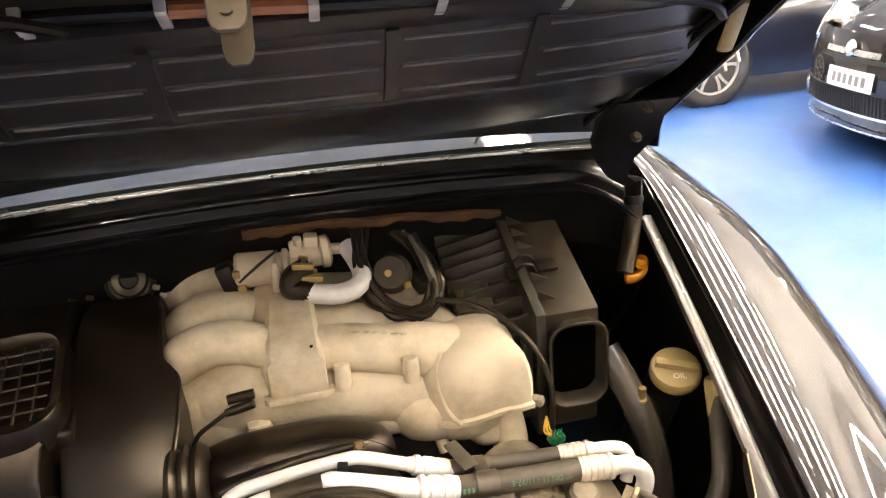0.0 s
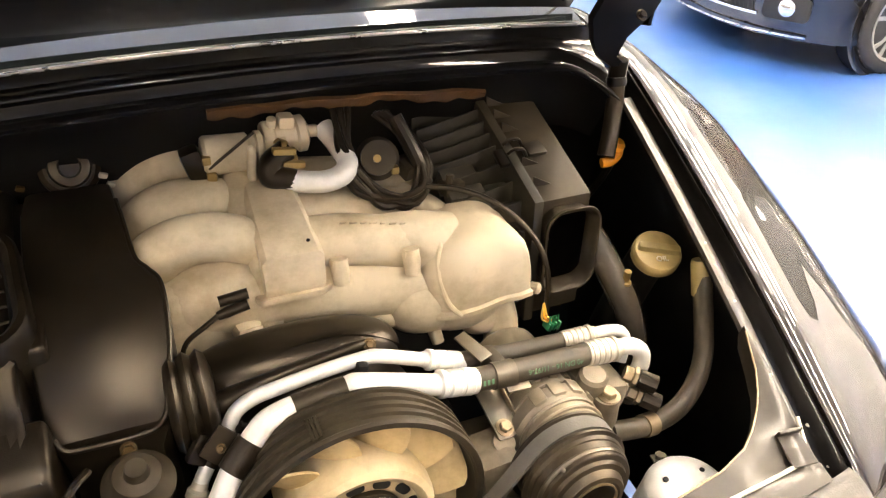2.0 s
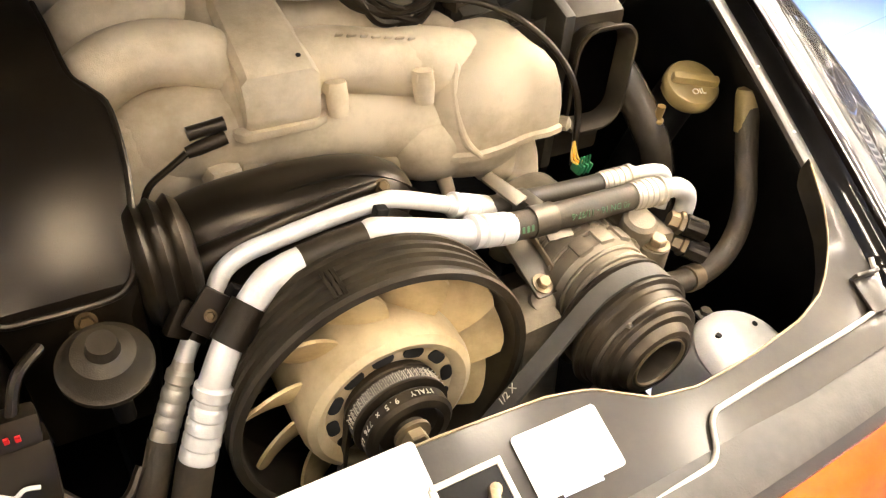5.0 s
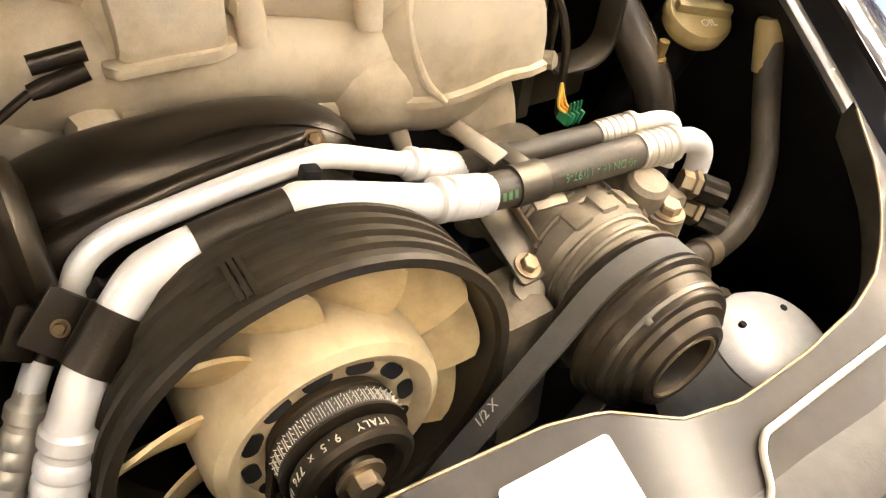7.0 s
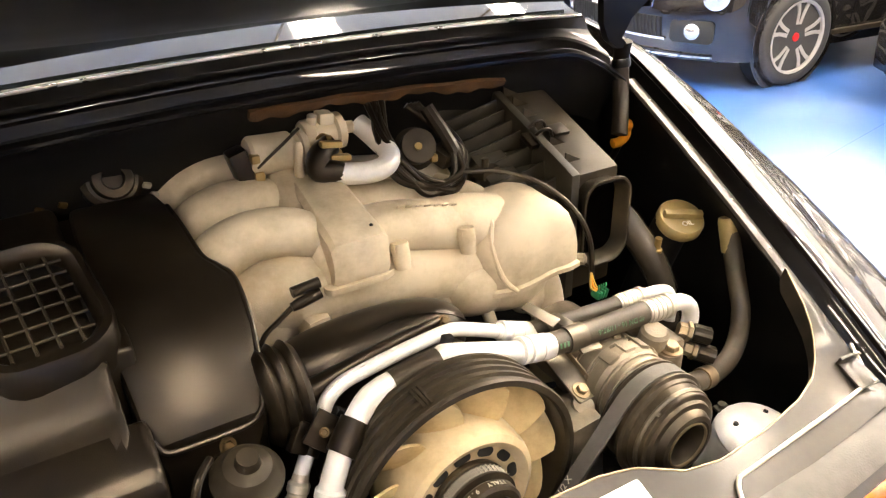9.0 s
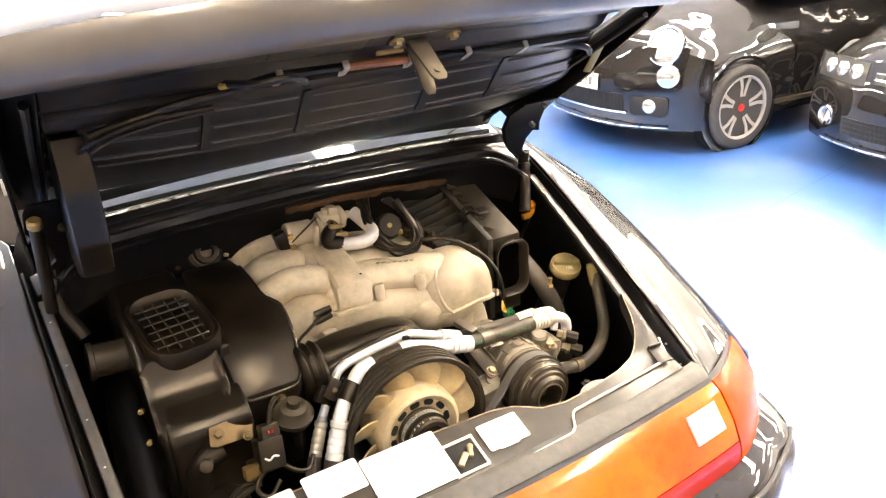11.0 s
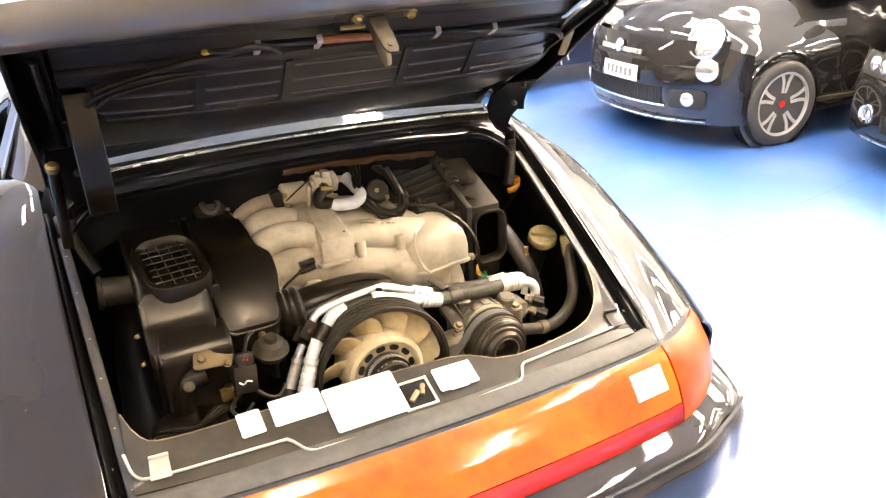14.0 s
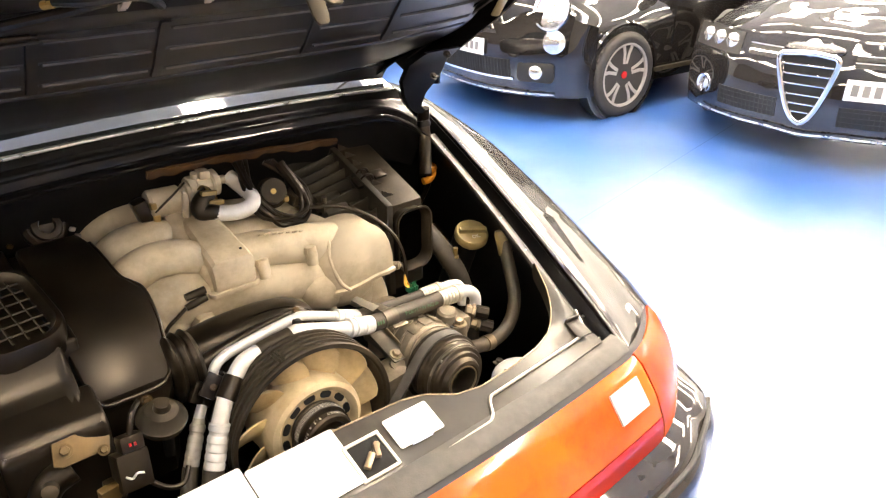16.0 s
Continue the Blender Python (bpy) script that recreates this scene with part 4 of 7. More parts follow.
def block():
    # plenum block: a sloping roof, an undercut front and a narrower back
    rows = [(0.500, 0.930, 0.990, -0.040, 0.008), (0.485, 0.920, 0.998, -0.042, 0.014), (0.455, 0.900, 0.998, -0.040, 0.022), (0.400, 0.905, 0.984, -0.042, 0.024), (0.352, 0.909, 0.970, -0.043, 0.026), (0.344, 0.912, 0.964, -0.043, 0.027), (0.341, 0.920, 0.950, -0.042, 0.026)]
    loops = []
    for y, z0, z1, x0, x1 in rows:
        r = 0.006
        loops.append([(x0 + r, y, z0), (x0, y, z0 + r), (x0, y, z1 - r), (x0 + r, y, z1), (x1 - r, y, z1), (x1, y, z1 - r), (x1, y, z0 + r), (x1 - r, y, z0)])
    return loft(loops, True)


part("plenum_block", block(), CAST, man, "faceted cast plenum block", 22)
part("block_rib", tube([(-0.030, 0.512, 0.985, 0.010), (-0.028, 0.498, 1.000, 0.008), (-0.026, 0.492, 1.020, 0.006)], 0.008, 12, 4), CAST, man)
part("block_shoulder", loft([[(-0.050 - w, y, z - 0.085), (-0.052 - w, y, z - 0.02), (-0.046 - w * 0.6, y, z - 0.004), (-0.036, y, z), (-0.026, y, z - 0.004), (-0.024, y, z - 0.085)] for y, z, w in ((0.515, 0.985, 0.0), (0.505, 1.003, 0.008), (0.485, 1.008, 0.010), (0.460, 0.998, 0.008), (0.420, 0.980, 0.004), (0.370, 0.955, 0.0), (0.352, 0.930, -0.004))], True), CAST, man, "rounded shoulder beside the block", 60)
part("block_skirt", prism([(-0.047, 0.338), (0.020, 0.338), (0.034, 0.346), (0.036, 0.40), (-0.055, 0.41), (-0.053, 0.345)], 0.009, pose(0, 0, 0.906, 0, 0, 0), 0.003), CAST, man)
part("block_hole", lathe([(0.0, 0.0008), (0.0023, 0.0008), (0.0023, -0.004), (0, -0.004)], axis((0.013, 0.357, 0.9715), (0, -0.28, 1)), 12), DARK, man)
for y, z0 in ((0.405, 0.958), (0.482, 0.966), (0.555, 0.982)):
    part("runner", tube([(-0.03, y - 0.004, z0 - 0.012, 0.028), (-0.07, y, z0 + 0.008, 0.028), (-0.115, y + 0.004, z0 + 0.010, 0.029), (-0.150, y + 0.010, z0 - 0.010, 0.031), (-0.178, y + 0.018, z0 - 0.055, 0.034), (-0.188, y + 0.022, z0 - 0.13, 0.036)], 0.028, 22, 6), CAST, man, "curved cast intake runner")
for y, z0 in ((0.462, 0.935), (0.535, 0.945)):
    part("runner", tube([(0.00, y, z0 + 0.012, 0.034), (0.06, y, z0 + 0.006, 0.033), (0.12, y, z0 - 0.004, 0.033), (0.18, y - 0.008, z0 - 0.020, 0.035), (0.225, y - 0.012, z0 - 0.06, 0.038), (0.240, y, z0 - 0.13, 0.038)], 0.031, 22, 6), CAST, man, "curved cast intake runner")
part("runner_web", tube([(0.165, 0.47, 0.940, 0.020), (0.19, 0.43, 0.940, 0.016), (0.205, 0.40, 0.932, 0.014)], 0.02, 16, 5), CAST, man)
for x, y, z in ((0.131, 0.338, 0.936), (0.046, 0.348, 0.936)):
    part("boss", join(lathe([(0, 0), (0.0095, 0), (0.0108, 0.016), (0.0095, 0.032), (0, 0.034)], axis((x, y, z - 0.026), (0, 0.2, 1)), 16), box(0.021, 0.034, 0.016, pose(x, y + 0.016, z - 0.002), 0.005)), CAST, man, "small cast mounting boss")
for k in range(9):
    part("embossed_mark", box(0.007 + 0.002 * (k % 2), 0.0022, 0.011, pose(0.058 + 0.0118 * k, 0.3745 - 0.0010 * k, 0.9745 - 0.0022 * k - (0.0022 if k > 6 else 0), 40, 4, 0), 0.0009), CAST, man)
part("down_pipe", tube([(0.232, 0.365, 0.86, 0.030), (0.246, 0.345, 0.835, 0.026), (0.255, 0.335, 0.79, 0.024), (0.257, 0.335, 0.68, 0.024)], 0.024, 18, 6), CAST, man)
part("lower_flange", join(blob((0.110, 0.37, 0.842), (0.045, 0.03, 0.018), I4, 18, 10, 2.6), lathe([(0, -0.02), (0.011, -0.02), (0.008, 0.030), (0, 0.030)], axis((0.160, 0.348, 0.822), (0.2, -0.5, -1)), 12)), CAST, man)
part("corner_stud", lathe([(0, 0), (0.008, 0), (0.008, 0.010), (0.004, 0.013), (0, 0.013)], axis((0.283, 0.314, 0.866), (0.6, -0.7, 0.1)), 10), CASTG, man)
part("left_plenum", join(blob((-0.125, 0.405, 0.875), (0.055, 0.05, 0.058), I4, 22, 14, 2.6), box(0.034, 0.044, 0.036, pose(-0.066, 0.360, 0.866, 0, 0, 6), 0.014)), CAST, man)

crank = thing("crankcase", "near-black engine block under the manifold", "engine", pose(0, 0.3, 0.30))
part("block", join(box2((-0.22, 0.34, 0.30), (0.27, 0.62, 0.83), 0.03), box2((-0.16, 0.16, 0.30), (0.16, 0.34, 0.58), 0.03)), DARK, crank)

thr = thing("idle_valve", "grey alloy idle control valve with hose clamps", "valve", pose(-0.02, 0.505, 0.99))
part("valve_body", lathe([(0, 0), (0.021, 0), (0.024, 0.004), (0.024, 0.052), (0.020, 0.056), (0.020, 0.062), (0.025, 0.064), (0.025, 0.070), (0.018, 0.074), (0.018, 0.10), (0, 0.10)], axis((-0.075, 0.500, 1.026), (1, 0, -0.06)), 24), CAST, thr)
part("rear_body", join(lathe([(0, 0), (0.020, 0), (0.022, 0.003), (0.022, 0.012), (0.019, 0.015), (0.019, 0.040), (0.023, 0.043), (0.023, 0.052), (0.016, 0.056), (0, 0.056)], axis((0.000, 0.512, 1.030), (1, 0.05, 0.02)), 22), lathe([(0, 0), (0.008, 0), (0.008, 0.014), (0.006, 0.016), (0, 0.016)], axis((0.054, 0.514, 1.033), (1, -0.2, 0)), 12), box(0.020, 0.024, 0.016, pose(0.030, 0.510, 1.052, 0, 6, 0), 0.005), lathe([(0, 0), (0.006, 0), (0.006, 0.012), (0, 0.013)], axis((0.012, 0.506, 1.048), (0, -0.3, 1)), 12)), CAST, thr, "lumpy cast alloy valve body")
part("plug", box(0.024, 0.028, 0.040, pose(-0.085, 0.495, 1.020, 0, -15, 0), 0.006), PLAST, thr, "black plug")
part("plug_pin", join(box(0.010, 0.012, 0.010, pose(-0.072, 0.478, 1.030), 0.002), box(0.012, 0.010, 0.012, pose(-0.068, 0.482, 1.006), 0.003)), GOLD, thr)
part("pin_rod", tube([(-0.070, 0.478, 1.018), (-0.04, 0.472, 1.042), (-0.015, 0.478, 1.056)], 0.0020, 8, 4), PLASTG, thr)
part("bracket", tube([(-0.022, 0.478, 0.985, 0.0085), (-0.022, 0.474, 1.005, 0.0062), (-0.021, 0.470, 1.035, 0.0055), (-0.021, 0.469, 1.043, 0.003)], 0.006, 12, 4), CAST, thr, "upright cast stud")
for dz, dx in ((0.0, 0.0), (-0.019, 0.010)):
    part("hose_clamp", join(lathe([(0.0145, 0), (0.0162, 0), (0.0162, 0.009), (0.0145, 0.009)], axis((0.008 + dx, 0.474, 1.030 + dz), (1, 0.1, -0.5)), 20, True), box(0.028, 0.010, 0.008, pose(0.015 + dx, 0.458, 1.036 + dz, 0, 10, 5), 0.002)), GOLD, thr, "brass-coloured hose clamp", 25)

sp = thing("breather_pipe", "bent bare aluminium pipe on a black hose", "pipe", pose(0.05, 0.45, 0.99))
part("pipe", tube([(0.010, 0.454, 1.002), (0.030, 0.446, 0.999), (0.057, 0.438, 0.998), (0.080, 0.443, 1.001), (0.092, 0.460, 1.008), (0.088, 0.490, 1.020), (0.078, 0.515, 1.034)], 0.0135, 16, 8), ALU, sp)
part("rubber_elbow", tube([(0.020, 0.475, 1.028), (0.000, 0.462, 1.022), (-0.004, 0.455, 1.008), (0.012, 0.452, 1.004), (0.022, 0.450, 1.000)], 0.0142, 14, 6), PLAST, sp, "black rubber elbow")

har = thing("wiring_harness", "black looped wiring harness with plugs", "wiring", pose(0.14, 0.45, 0.95))
random.seed(5)
for k in range(9):
    o = [random.uniform(-0.010, 0.010) for _ in range(6)]
    part("cable", tube([(0.098 + o[0], 0.505, 1.060), (0.090 + o[1], 0.47, 1.02 + o[2]), (0.102 + o[3], 0.440, 0.985 + o[2]), (0.135 + o[4], 0.425, 0.962 + o[5]), (0.172 + o[1], 0.43, 0.962 + o[0]), (0.190 + o[2], 0.45, 0.985 + o[3]), (0.178 + o[5], 0.48, 1.02), (0.150 + o[4], 0.50, 1.05)], 0.0035 + 0.0006 * (k % 3), 8, 6), PLAST, har)
part("sensor", join(lathe([(0, 0), (0.026, 0), (0.028, 0.010), (0.022, 0.016), (0.022, 0.034), (0, 0.036)], axis((0.135, 0.475, 0.998), (-0.2, -0.8, 0.45)), 22), box(0.022, 0.030, 0.022, pose(0.172, 0.465, 0.985, 20, 0, 20), 0.004)), PLASTG, har, "round grey black sensor")
part("sensor_pin", join(lathe([(0, 0), (0.005, 0), (0.005, 0.016), (0, 0.016)], axis((0.128, 0.455, 1.008), (-0.2, -0.8, 0.45)), 10), box(0.010, 0.010, 0.010, pose(0.150, 0.450, 0.992), 0.002)), GOLD, har)
part("sleeve", tube([(0.165, 0.49, 1.045), (0.180, 0.462, 1.005), (0.190, 0.442, 0.968)], 0.010, 10, 6), PLAST, har)
part("plug", join(box(0.030, 0.024, 0.016, pose(0.222, 0.435, 0.962, 0, 0, 10), 0.003), lathe([(0, 0), (0.005, 0), (0.005, 0.014), (0, 0.014)], axis((0.218, 0.432, 0.968), (0, 0, 1)), 8)), PLASTG, har)
part("long_lead", tube([(0.185, 0.430, 0.972), (0.225, 0.402, 0.972), (0.262, 0.372, 0.958), (0.292, 0.340, 0.928), (0.306, 0.316, 0.885), (0.302, 0.300, 0.815)], 0.0038, 8, 8), PLAST, har)
cn = thing("green_connector", "small green plug with yellow and red wires", "connector", pose(0.295, 0.296, 0.795))
part("plug", join(box(0.021, 0.013, 0.011, pose(0.302, 0.286, 0.822, 10, 8, 12), 0.002), *[box(0.003, 0.014, 0.013, pose(0.296 + 0.006 * k, 0.285, 0.823, 10, 8, 12), 0.001) for k in range(3)], *[box(0.0016, 0.0016, 0.012, pose(0.296 + 0.004 * k, 0.282, 0.832)) for k in range(4)]), GREEN, cn)
for k, wm in enumerate((YELLOWW, ORANGE, YELLOWW)):
    part("wire", tube([(0.292, 0.294, 0.852), (0.286 + 0.004 * k, 0.286, 0.836), (0.294 + 0.004 * k, 0.284, 0.828), (0.299, 0.285, 0.821)], 0.0014, 6, 5), wm, cn)

pl = thing("spare_plug", "black twin plug on a thin lead resting on the manifold", "connector", pose(-0.085, 0.32, 0.94))
part("plug_body", join(lathe([(0, 0), (0.0062, 0), (0.0064, 0.032), (0, 0.032)], axis((-0.094, 0.338, 0.928), (1, 0, 0.10)), 14), lathe([(0, 0), (0.005, 0), (0.0062, 0.010), (0.0062, 0.035), (0, 0.035)], axis((-0.098, 0.332, 0.914), (1, 0, 0.22)), 14)), PLAST, pl)
part("lead", tube([(-0.098, 0.332, 0.914), (-0.114, 0.328, 0.906), (-0.135, 0.325, 0.892), (-0.145, 0.32, 0.865), (-0.150, 0.315, 0.83)], 0.003, 8, 6), PLAST, pl)

# cooling fan in its ribbed ring
FC = (0.0, 0.0, 0.755)


def fy(y):
    """A pose on the fan's axis at y, whose z axis points rearwards."""
    return axis((FC[0], y, FC[2]), (0, -1, 0))


fan = thing("cooling_fan", "cream plastic axial cooling fan on the engine", "fan", pose(0, 0.2, 0.755))
hub = part("hub", lathe([(0.038, 0.0), (0.044, 0.004), (0.048, 0.007), (0.060, 0.007), (0.064, 0.013), (0.070, 0.015), (0.077, 0.011), (0.080, 0.002), (0.081, -0.02), (0.081, -0.07), (0.070, -0.07), (0.040, -0.03)], fy(0.145), 48, True), FANHUB, fan, "cream fan hub with oval slots", 40)
for k in range(12):
    a = 2 * math.pi * (k + 0.3) / 12
    q = fy(0.145) @ Matrix.Rotation(a, 4, "Z") @ pose(0.0540, 0, 0.0056)
    part("slot", prism(rounded(0.011, 0.0195, 0.005, 3), 0.0025, q), GRILLEM, hub)


def blade(a):
    def f(u, v):
        r = 0.079 + 0.046 * u
        tw = -0.52 - 0.10 * u
        w = (0.054 + 0.028 * u)
        c = (v - 0.5) * w
        bow = 0.008 * (1 - (2 * v - 1) ** 2)
        ang = a + (c * math.cos(tw) + 0.016 * u * u) / r
        edge = -0.006 * (abs(2 * v - 1) ** 4) * u
        return fy(0.150) @ Vector(((r + edge) * math.cos(ang), (r + edge) * math.sin(ang), -0.022 + c * math.sin(tw) + bow))
    return surf(f, 8, 8, 0.003)


for k in range(11):
    part("blade", blade(2 * math.pi * (k + 0.15) / 11), FANM, fan, "", 60)
pul = part("pulley", lathe([(0.0, -0.02), (0.038, -0.02), (0.044, 0.0), (0.038, 0.004), (0.038, 0.012), (0.044, 0.016), (0.044, 0.018), (0, 0.018)], fy(0.135), 40), PULLEY, fan, "dark steel belt pulley")
part("fan_belt", lathe([(0.036, 0.0), (0.0428, 0.001), (0.0428, 0.012), (0.036, 0.013)], fy(0.132), 44, True), BELT, fan, "black ribbed fan belt with pale print")
part("belt_print", join(*[box(sx, sy, 0.0004, fy(0.1255) @ Matrix.Rotation(0.30 + 0.135 * k + da, 4, "Z") @ pose(0.0430, 0, dz, 0, 90, 90)) for k in range(21) for sx, sy, da, dz in ((0.0007, 0.0040, 0, -0.0040), (0.0007, 0.0040, 0, 0.0040), (0.0085, 0.0007, -0.046, 0), (0.0085, 0.0007, 0.046, 0), (0.0007, 0.0040, 0, 0.0))]), PRINT, pul)
pf = part("front_pulley", lathe([(0, 0.0), (0.037, 0.0), (0.040, 0.003), (0.040, 0.013), (0.037, 0.016), (0.030, 0.017), (0.027, 0.011), (0.014, 0.011), (0.012, 0.016), (0, 0.016)], fy(0.115), 40), PULLEY, fan, "dark front pulley flange")
for k, ch in enumerate("ITALY  9.5 x 776 LA"):
    if ch != " ":
        a = 1.02 + 0.118 * k
        nr = Vector((math.cos(a), 0, math.sin(a)))
        xd = Vector((0, -1, 0)).cross(nr)
        mm = Matrix((xd, Vector((0, -1, 0)), nr)).transposed().to_4x4()
        mm.translation = Vector((FC[0], 0.107, FC[2])) + nr * 0.0402
        writing("print", ch, 0.0072, mm, PRINT, pf)
bolt(fan, (0, 0.099, 0.755), (0, -1, 0), 0.011)

shr = thing("fan_housing", "black ribbed fan ring and housing", "housing", pose(0, 0.25, 0.755))
prof = [(0.126, -0.05), (0.128, 0.0), (0.1305, 0.004), (0.1370, 0.004), (0.1385, 0.0)]
for k in range(4):
    z = -0.004 - 0.0115 * k
    prof += [(0.1345, z), (0.1345, z - 0.006), (0.1380, z - 0.0075), (0.1380, z - 0.0110)]
prof += [(0.1325, -0.052), (0.126, -0.055)]
part("ring", lathe(prof, fy(0.140), 72, True), PLASTG, shr, "dusty black ribbed fan ring", 25)
part("housing", lathe([(0.126, -0.050), (0.130, -0.056), (0.124, -0.070), (0.118, -0.10), (0.114, -0.145), (0.110, -0.165), (0.10, -0.175), (0.0, -0.175), (0.0, -0.165), (0.09, -0.16), (0.138, -0.14)], fy(0.140), 60), PLAST, shr, "smooth black fan housing", 40)
part("air_duct", join(blob((-0.030, 0.302, 0.842), (0.128, 0.046, 0.050), pose(0, 0, 0), 36, 20, 2.5), tube([(-0.140, 0.264, 0.838, 0.024), (-0.105, 0.259, 0.858, 0.014), (-0.065, 0.257, 0.872, 0.009), (-0.02, 0.259, 0.880, 0.007), (0.035, 0.268, 0.880, 0.005), (0.062, 0.280, 0.872, 0.004)], 0.02, 14, 6)), PLAST, shr, "moulded black air duct", 60)
for k in range(3):
    part("ring_notch", box(0.0018, 0.003, 0.030, fy(0.118) @ Matrix.Rotation(1.83 + 0.030 * k, 4, "Z") @ pose(0.1378, 0, -0.042), 0.0005), PLASTG, shr)
for k in range(6):
    part("motor_strut", box(0.14, 0.012, 0.010, fy(0.225) @ Matrix.Rotation(k * 1.047 + 0.3, 4, "Z") @ pose(0.07, 0, 0), 0.002), DARK, shr)
for p in ((-0.040, 0.246, 0.866), (0.052, 0.268, 0.878)):
    bolt(shr, p, (0, -0.7, 0.7), 0.0050, GOLDD)
part("bellows", lathe([(0.030, -0.022)] + [(0.046 + 0.006 * (k % 2), -0.02 + 0.007 * k) for k in range(7)] + [(0.03, 0.026)], axis((-0.143, 0.268, 0.862), (1, 0, 0)), 28), PLAST, shr, "black rubber bellows", 60)

# air-conditioning lines
ac = thing("air_conditioning_lines", "bare aluminium refrigerant pipes with black rubber hoses", "pipe", pose(0, 0.2, 0.85))
UP = [(-0.158, 0.207, 0.787), (-0.1383, 0.218, 0.8173), (-0.1163, 0.232, 0.8373), (-0.103, 0.238, 0.8583), (-0.084, 0.242, 0.8675), (-0.0577, 0.243, 0.872), (-0.010, 0.242, 0.8800), (0.035, 0.2405, 0.8850), (0.056, 0.2408, 0.8815), (0.1087, 0.243, 0.858)]
LO = [(-0.1407, 0.165, 0.806), (-0.1177, 0.178, 0.8417), (-0.0967, 0.190, 0.8593), (-0.080, 0.196, 0.8737), (-0.066, 0.200, 0.8765), (-0.0483, 0.204, 0.877), (0.0067, 0.206, 0.8823), (0.024, 0.2062, 0.8815), (0.107, 0.206, 0.8523)]
part("upper_pipe", tube(UP, 0.0080, 16, 6), ALU, ac, "thin bare aluminium pipe")
part("lower_pipe", tube(LO, 0.0122, 18, 6), ALU, ac, "thick bare aluminium pipe")
part("sleeve", tube([LO[5], (-0.021, 0.2052, 0.8802), LO[6]], 0.0130, 18, 6), PLASTG, ac, "black sleeve on the pipe")


def crimp(p, q, r, material=ALU, n=4):
    d = Vector(q) - Vector(p)
    L = d.length
    pr = [(0, 0), (r * 0.72, 0), (r * 0.8, L * 0.10), (r * 1.02, L * 0.14), (r * 1.02, L * 0.24), (r * 0.88, L * 0.27), (r * 0.88, L * 0.32)]
    for k in range(n):
        a, b = 0.34 + 0.62 * k / n, 0.34 + 0.62 * (k + 0.8) / n
        pr += [(r * 0.95, L * a), (r, L * (a + 0.02)), (r, L * (b - 0.02)), (r * 0.94, L * b)]
    pr += [(r * 0.95, L), (0, L)]
    return part("crimp", lathe(pr, axis(p, d), 24), material, ac, "ribbed aluminium crimp", 25)


crimp((0.1040, 0.243, 0.8600), (0.1553, 0.243, 0.840), 0.0120, ALU, 2)
crimp((0.1030, 0.206, 0.8537), (0.1545, 0.207, 0.8413), 0.0158, ALU, 2)
part("hose", tube([(0.150, 0.243, 0.842), (0.22, 0.242, 0.8355), (0.2925, 0.240, 0.8325)], 0.0108, 16, 6), RUBBER, ac, "thin black rubber hose")
lh = part("hose", tube([(0.150, 0.2070, 0.8425), (0.225, 0.2068, 0.8375), (0.304, 0.2066, 0.8346)], 0.0140, 18, 6), RUBBER, ac, "thick black rubber hose with green print")
crimp((0.3325, 0.236, 0.8350), (0.2885, 0.240, 0.8327), 0.0125, ALUC, 4)
crimp((0.3490, 0.2066, 0.8300), (0.3000, 0.2066, 0.8347), 0.0158, ALUC, 4)
part("elbow", tube([(0.328, 0.236, 0.835), (0.352, 0.2345, 0.8345), (0.3700, 0.233, 0.8283), (0.3770, 0.230, 0.812), (0.370, 0.224, 0.788)], 0.0078, 14, 8), ALU, ac, "aluminium elbow")
part("elbow", tube([(0.345, 0.2066, 0.8302), (0.3640, 0.2055, 0.8288), (0.3800, 0.204, 0.8180), (0.3853, 0.203, 0.8000), (0.376, 0.200, 0.778), (0.352, 0.197, 0.765)], 0.0108, 16, 8), ALU, ac, "aluminium elbow")
# print on the hose, set on the side that faces the rear
nrm = Vector((0.03, -0.93, 0.36)).normalized()
hx = Vector((-1, 0, 0.08)).normalized()
ex = (hx - nrm * hx.dot(nrm)).normalized()
ey = nrm.cross(ex)


def on_hose(x):
    c = Vector((x, 0.2068, 0.8380 - (x - 0.22) * 0.052)) + nrm * 0.0143
    m = Matrix((ex, ey, nrm)).transposed().to_4x4()
    m.translation = c
    return m


writing("print", "40 DN 16 - 11/97-6", 0.0092, on_hose(0.252), PRINTG, lh)
part("print_bar", join(*[box(0.003, 0.006, 0.0004, on_hose(0.160 + 0.0052 * k)) for k in range(3)]), PRINTG, lh)
# saddle clamp over the two hoses
clm = part("saddle_clamp", join(lathe([(0.0142, -0.013), (0.0158, -0.013), (0.0158, 0.013), (0.0142, 0.013)], axis((0.189, 0.2068, 0.8400), (1, 0, -0.07)), 28, True), lathe([(0.0110, -0.011), (0.0124, -0.011), (0.0124, 0.011), (0.0110, 0.011)], axis((0.184, 0.2425, 0.8388), (1, 0, -0.08)), 24, True), box(0.016, 0.026, 0.004, pose(0.187, 0.226, 0.852, 0, 0, 8), 0.001), box(0.030, 0.010, 0.003, pose(0.203, 0.192, 0.829, 25, 5, 0), 0.001)), CLUTCH, ac, "grey metal saddle clamp")
part("clamp_tab", prism([(-0.010, -0.020), (0.010, -0.020), (0.008, 0.024), (-0.009, 0.024)], 0.003, pose(0.168, 0.240, 0.858, 14, 0, 24), 0.001), CLUTCH, clm, "tan strap tail of the clamp")
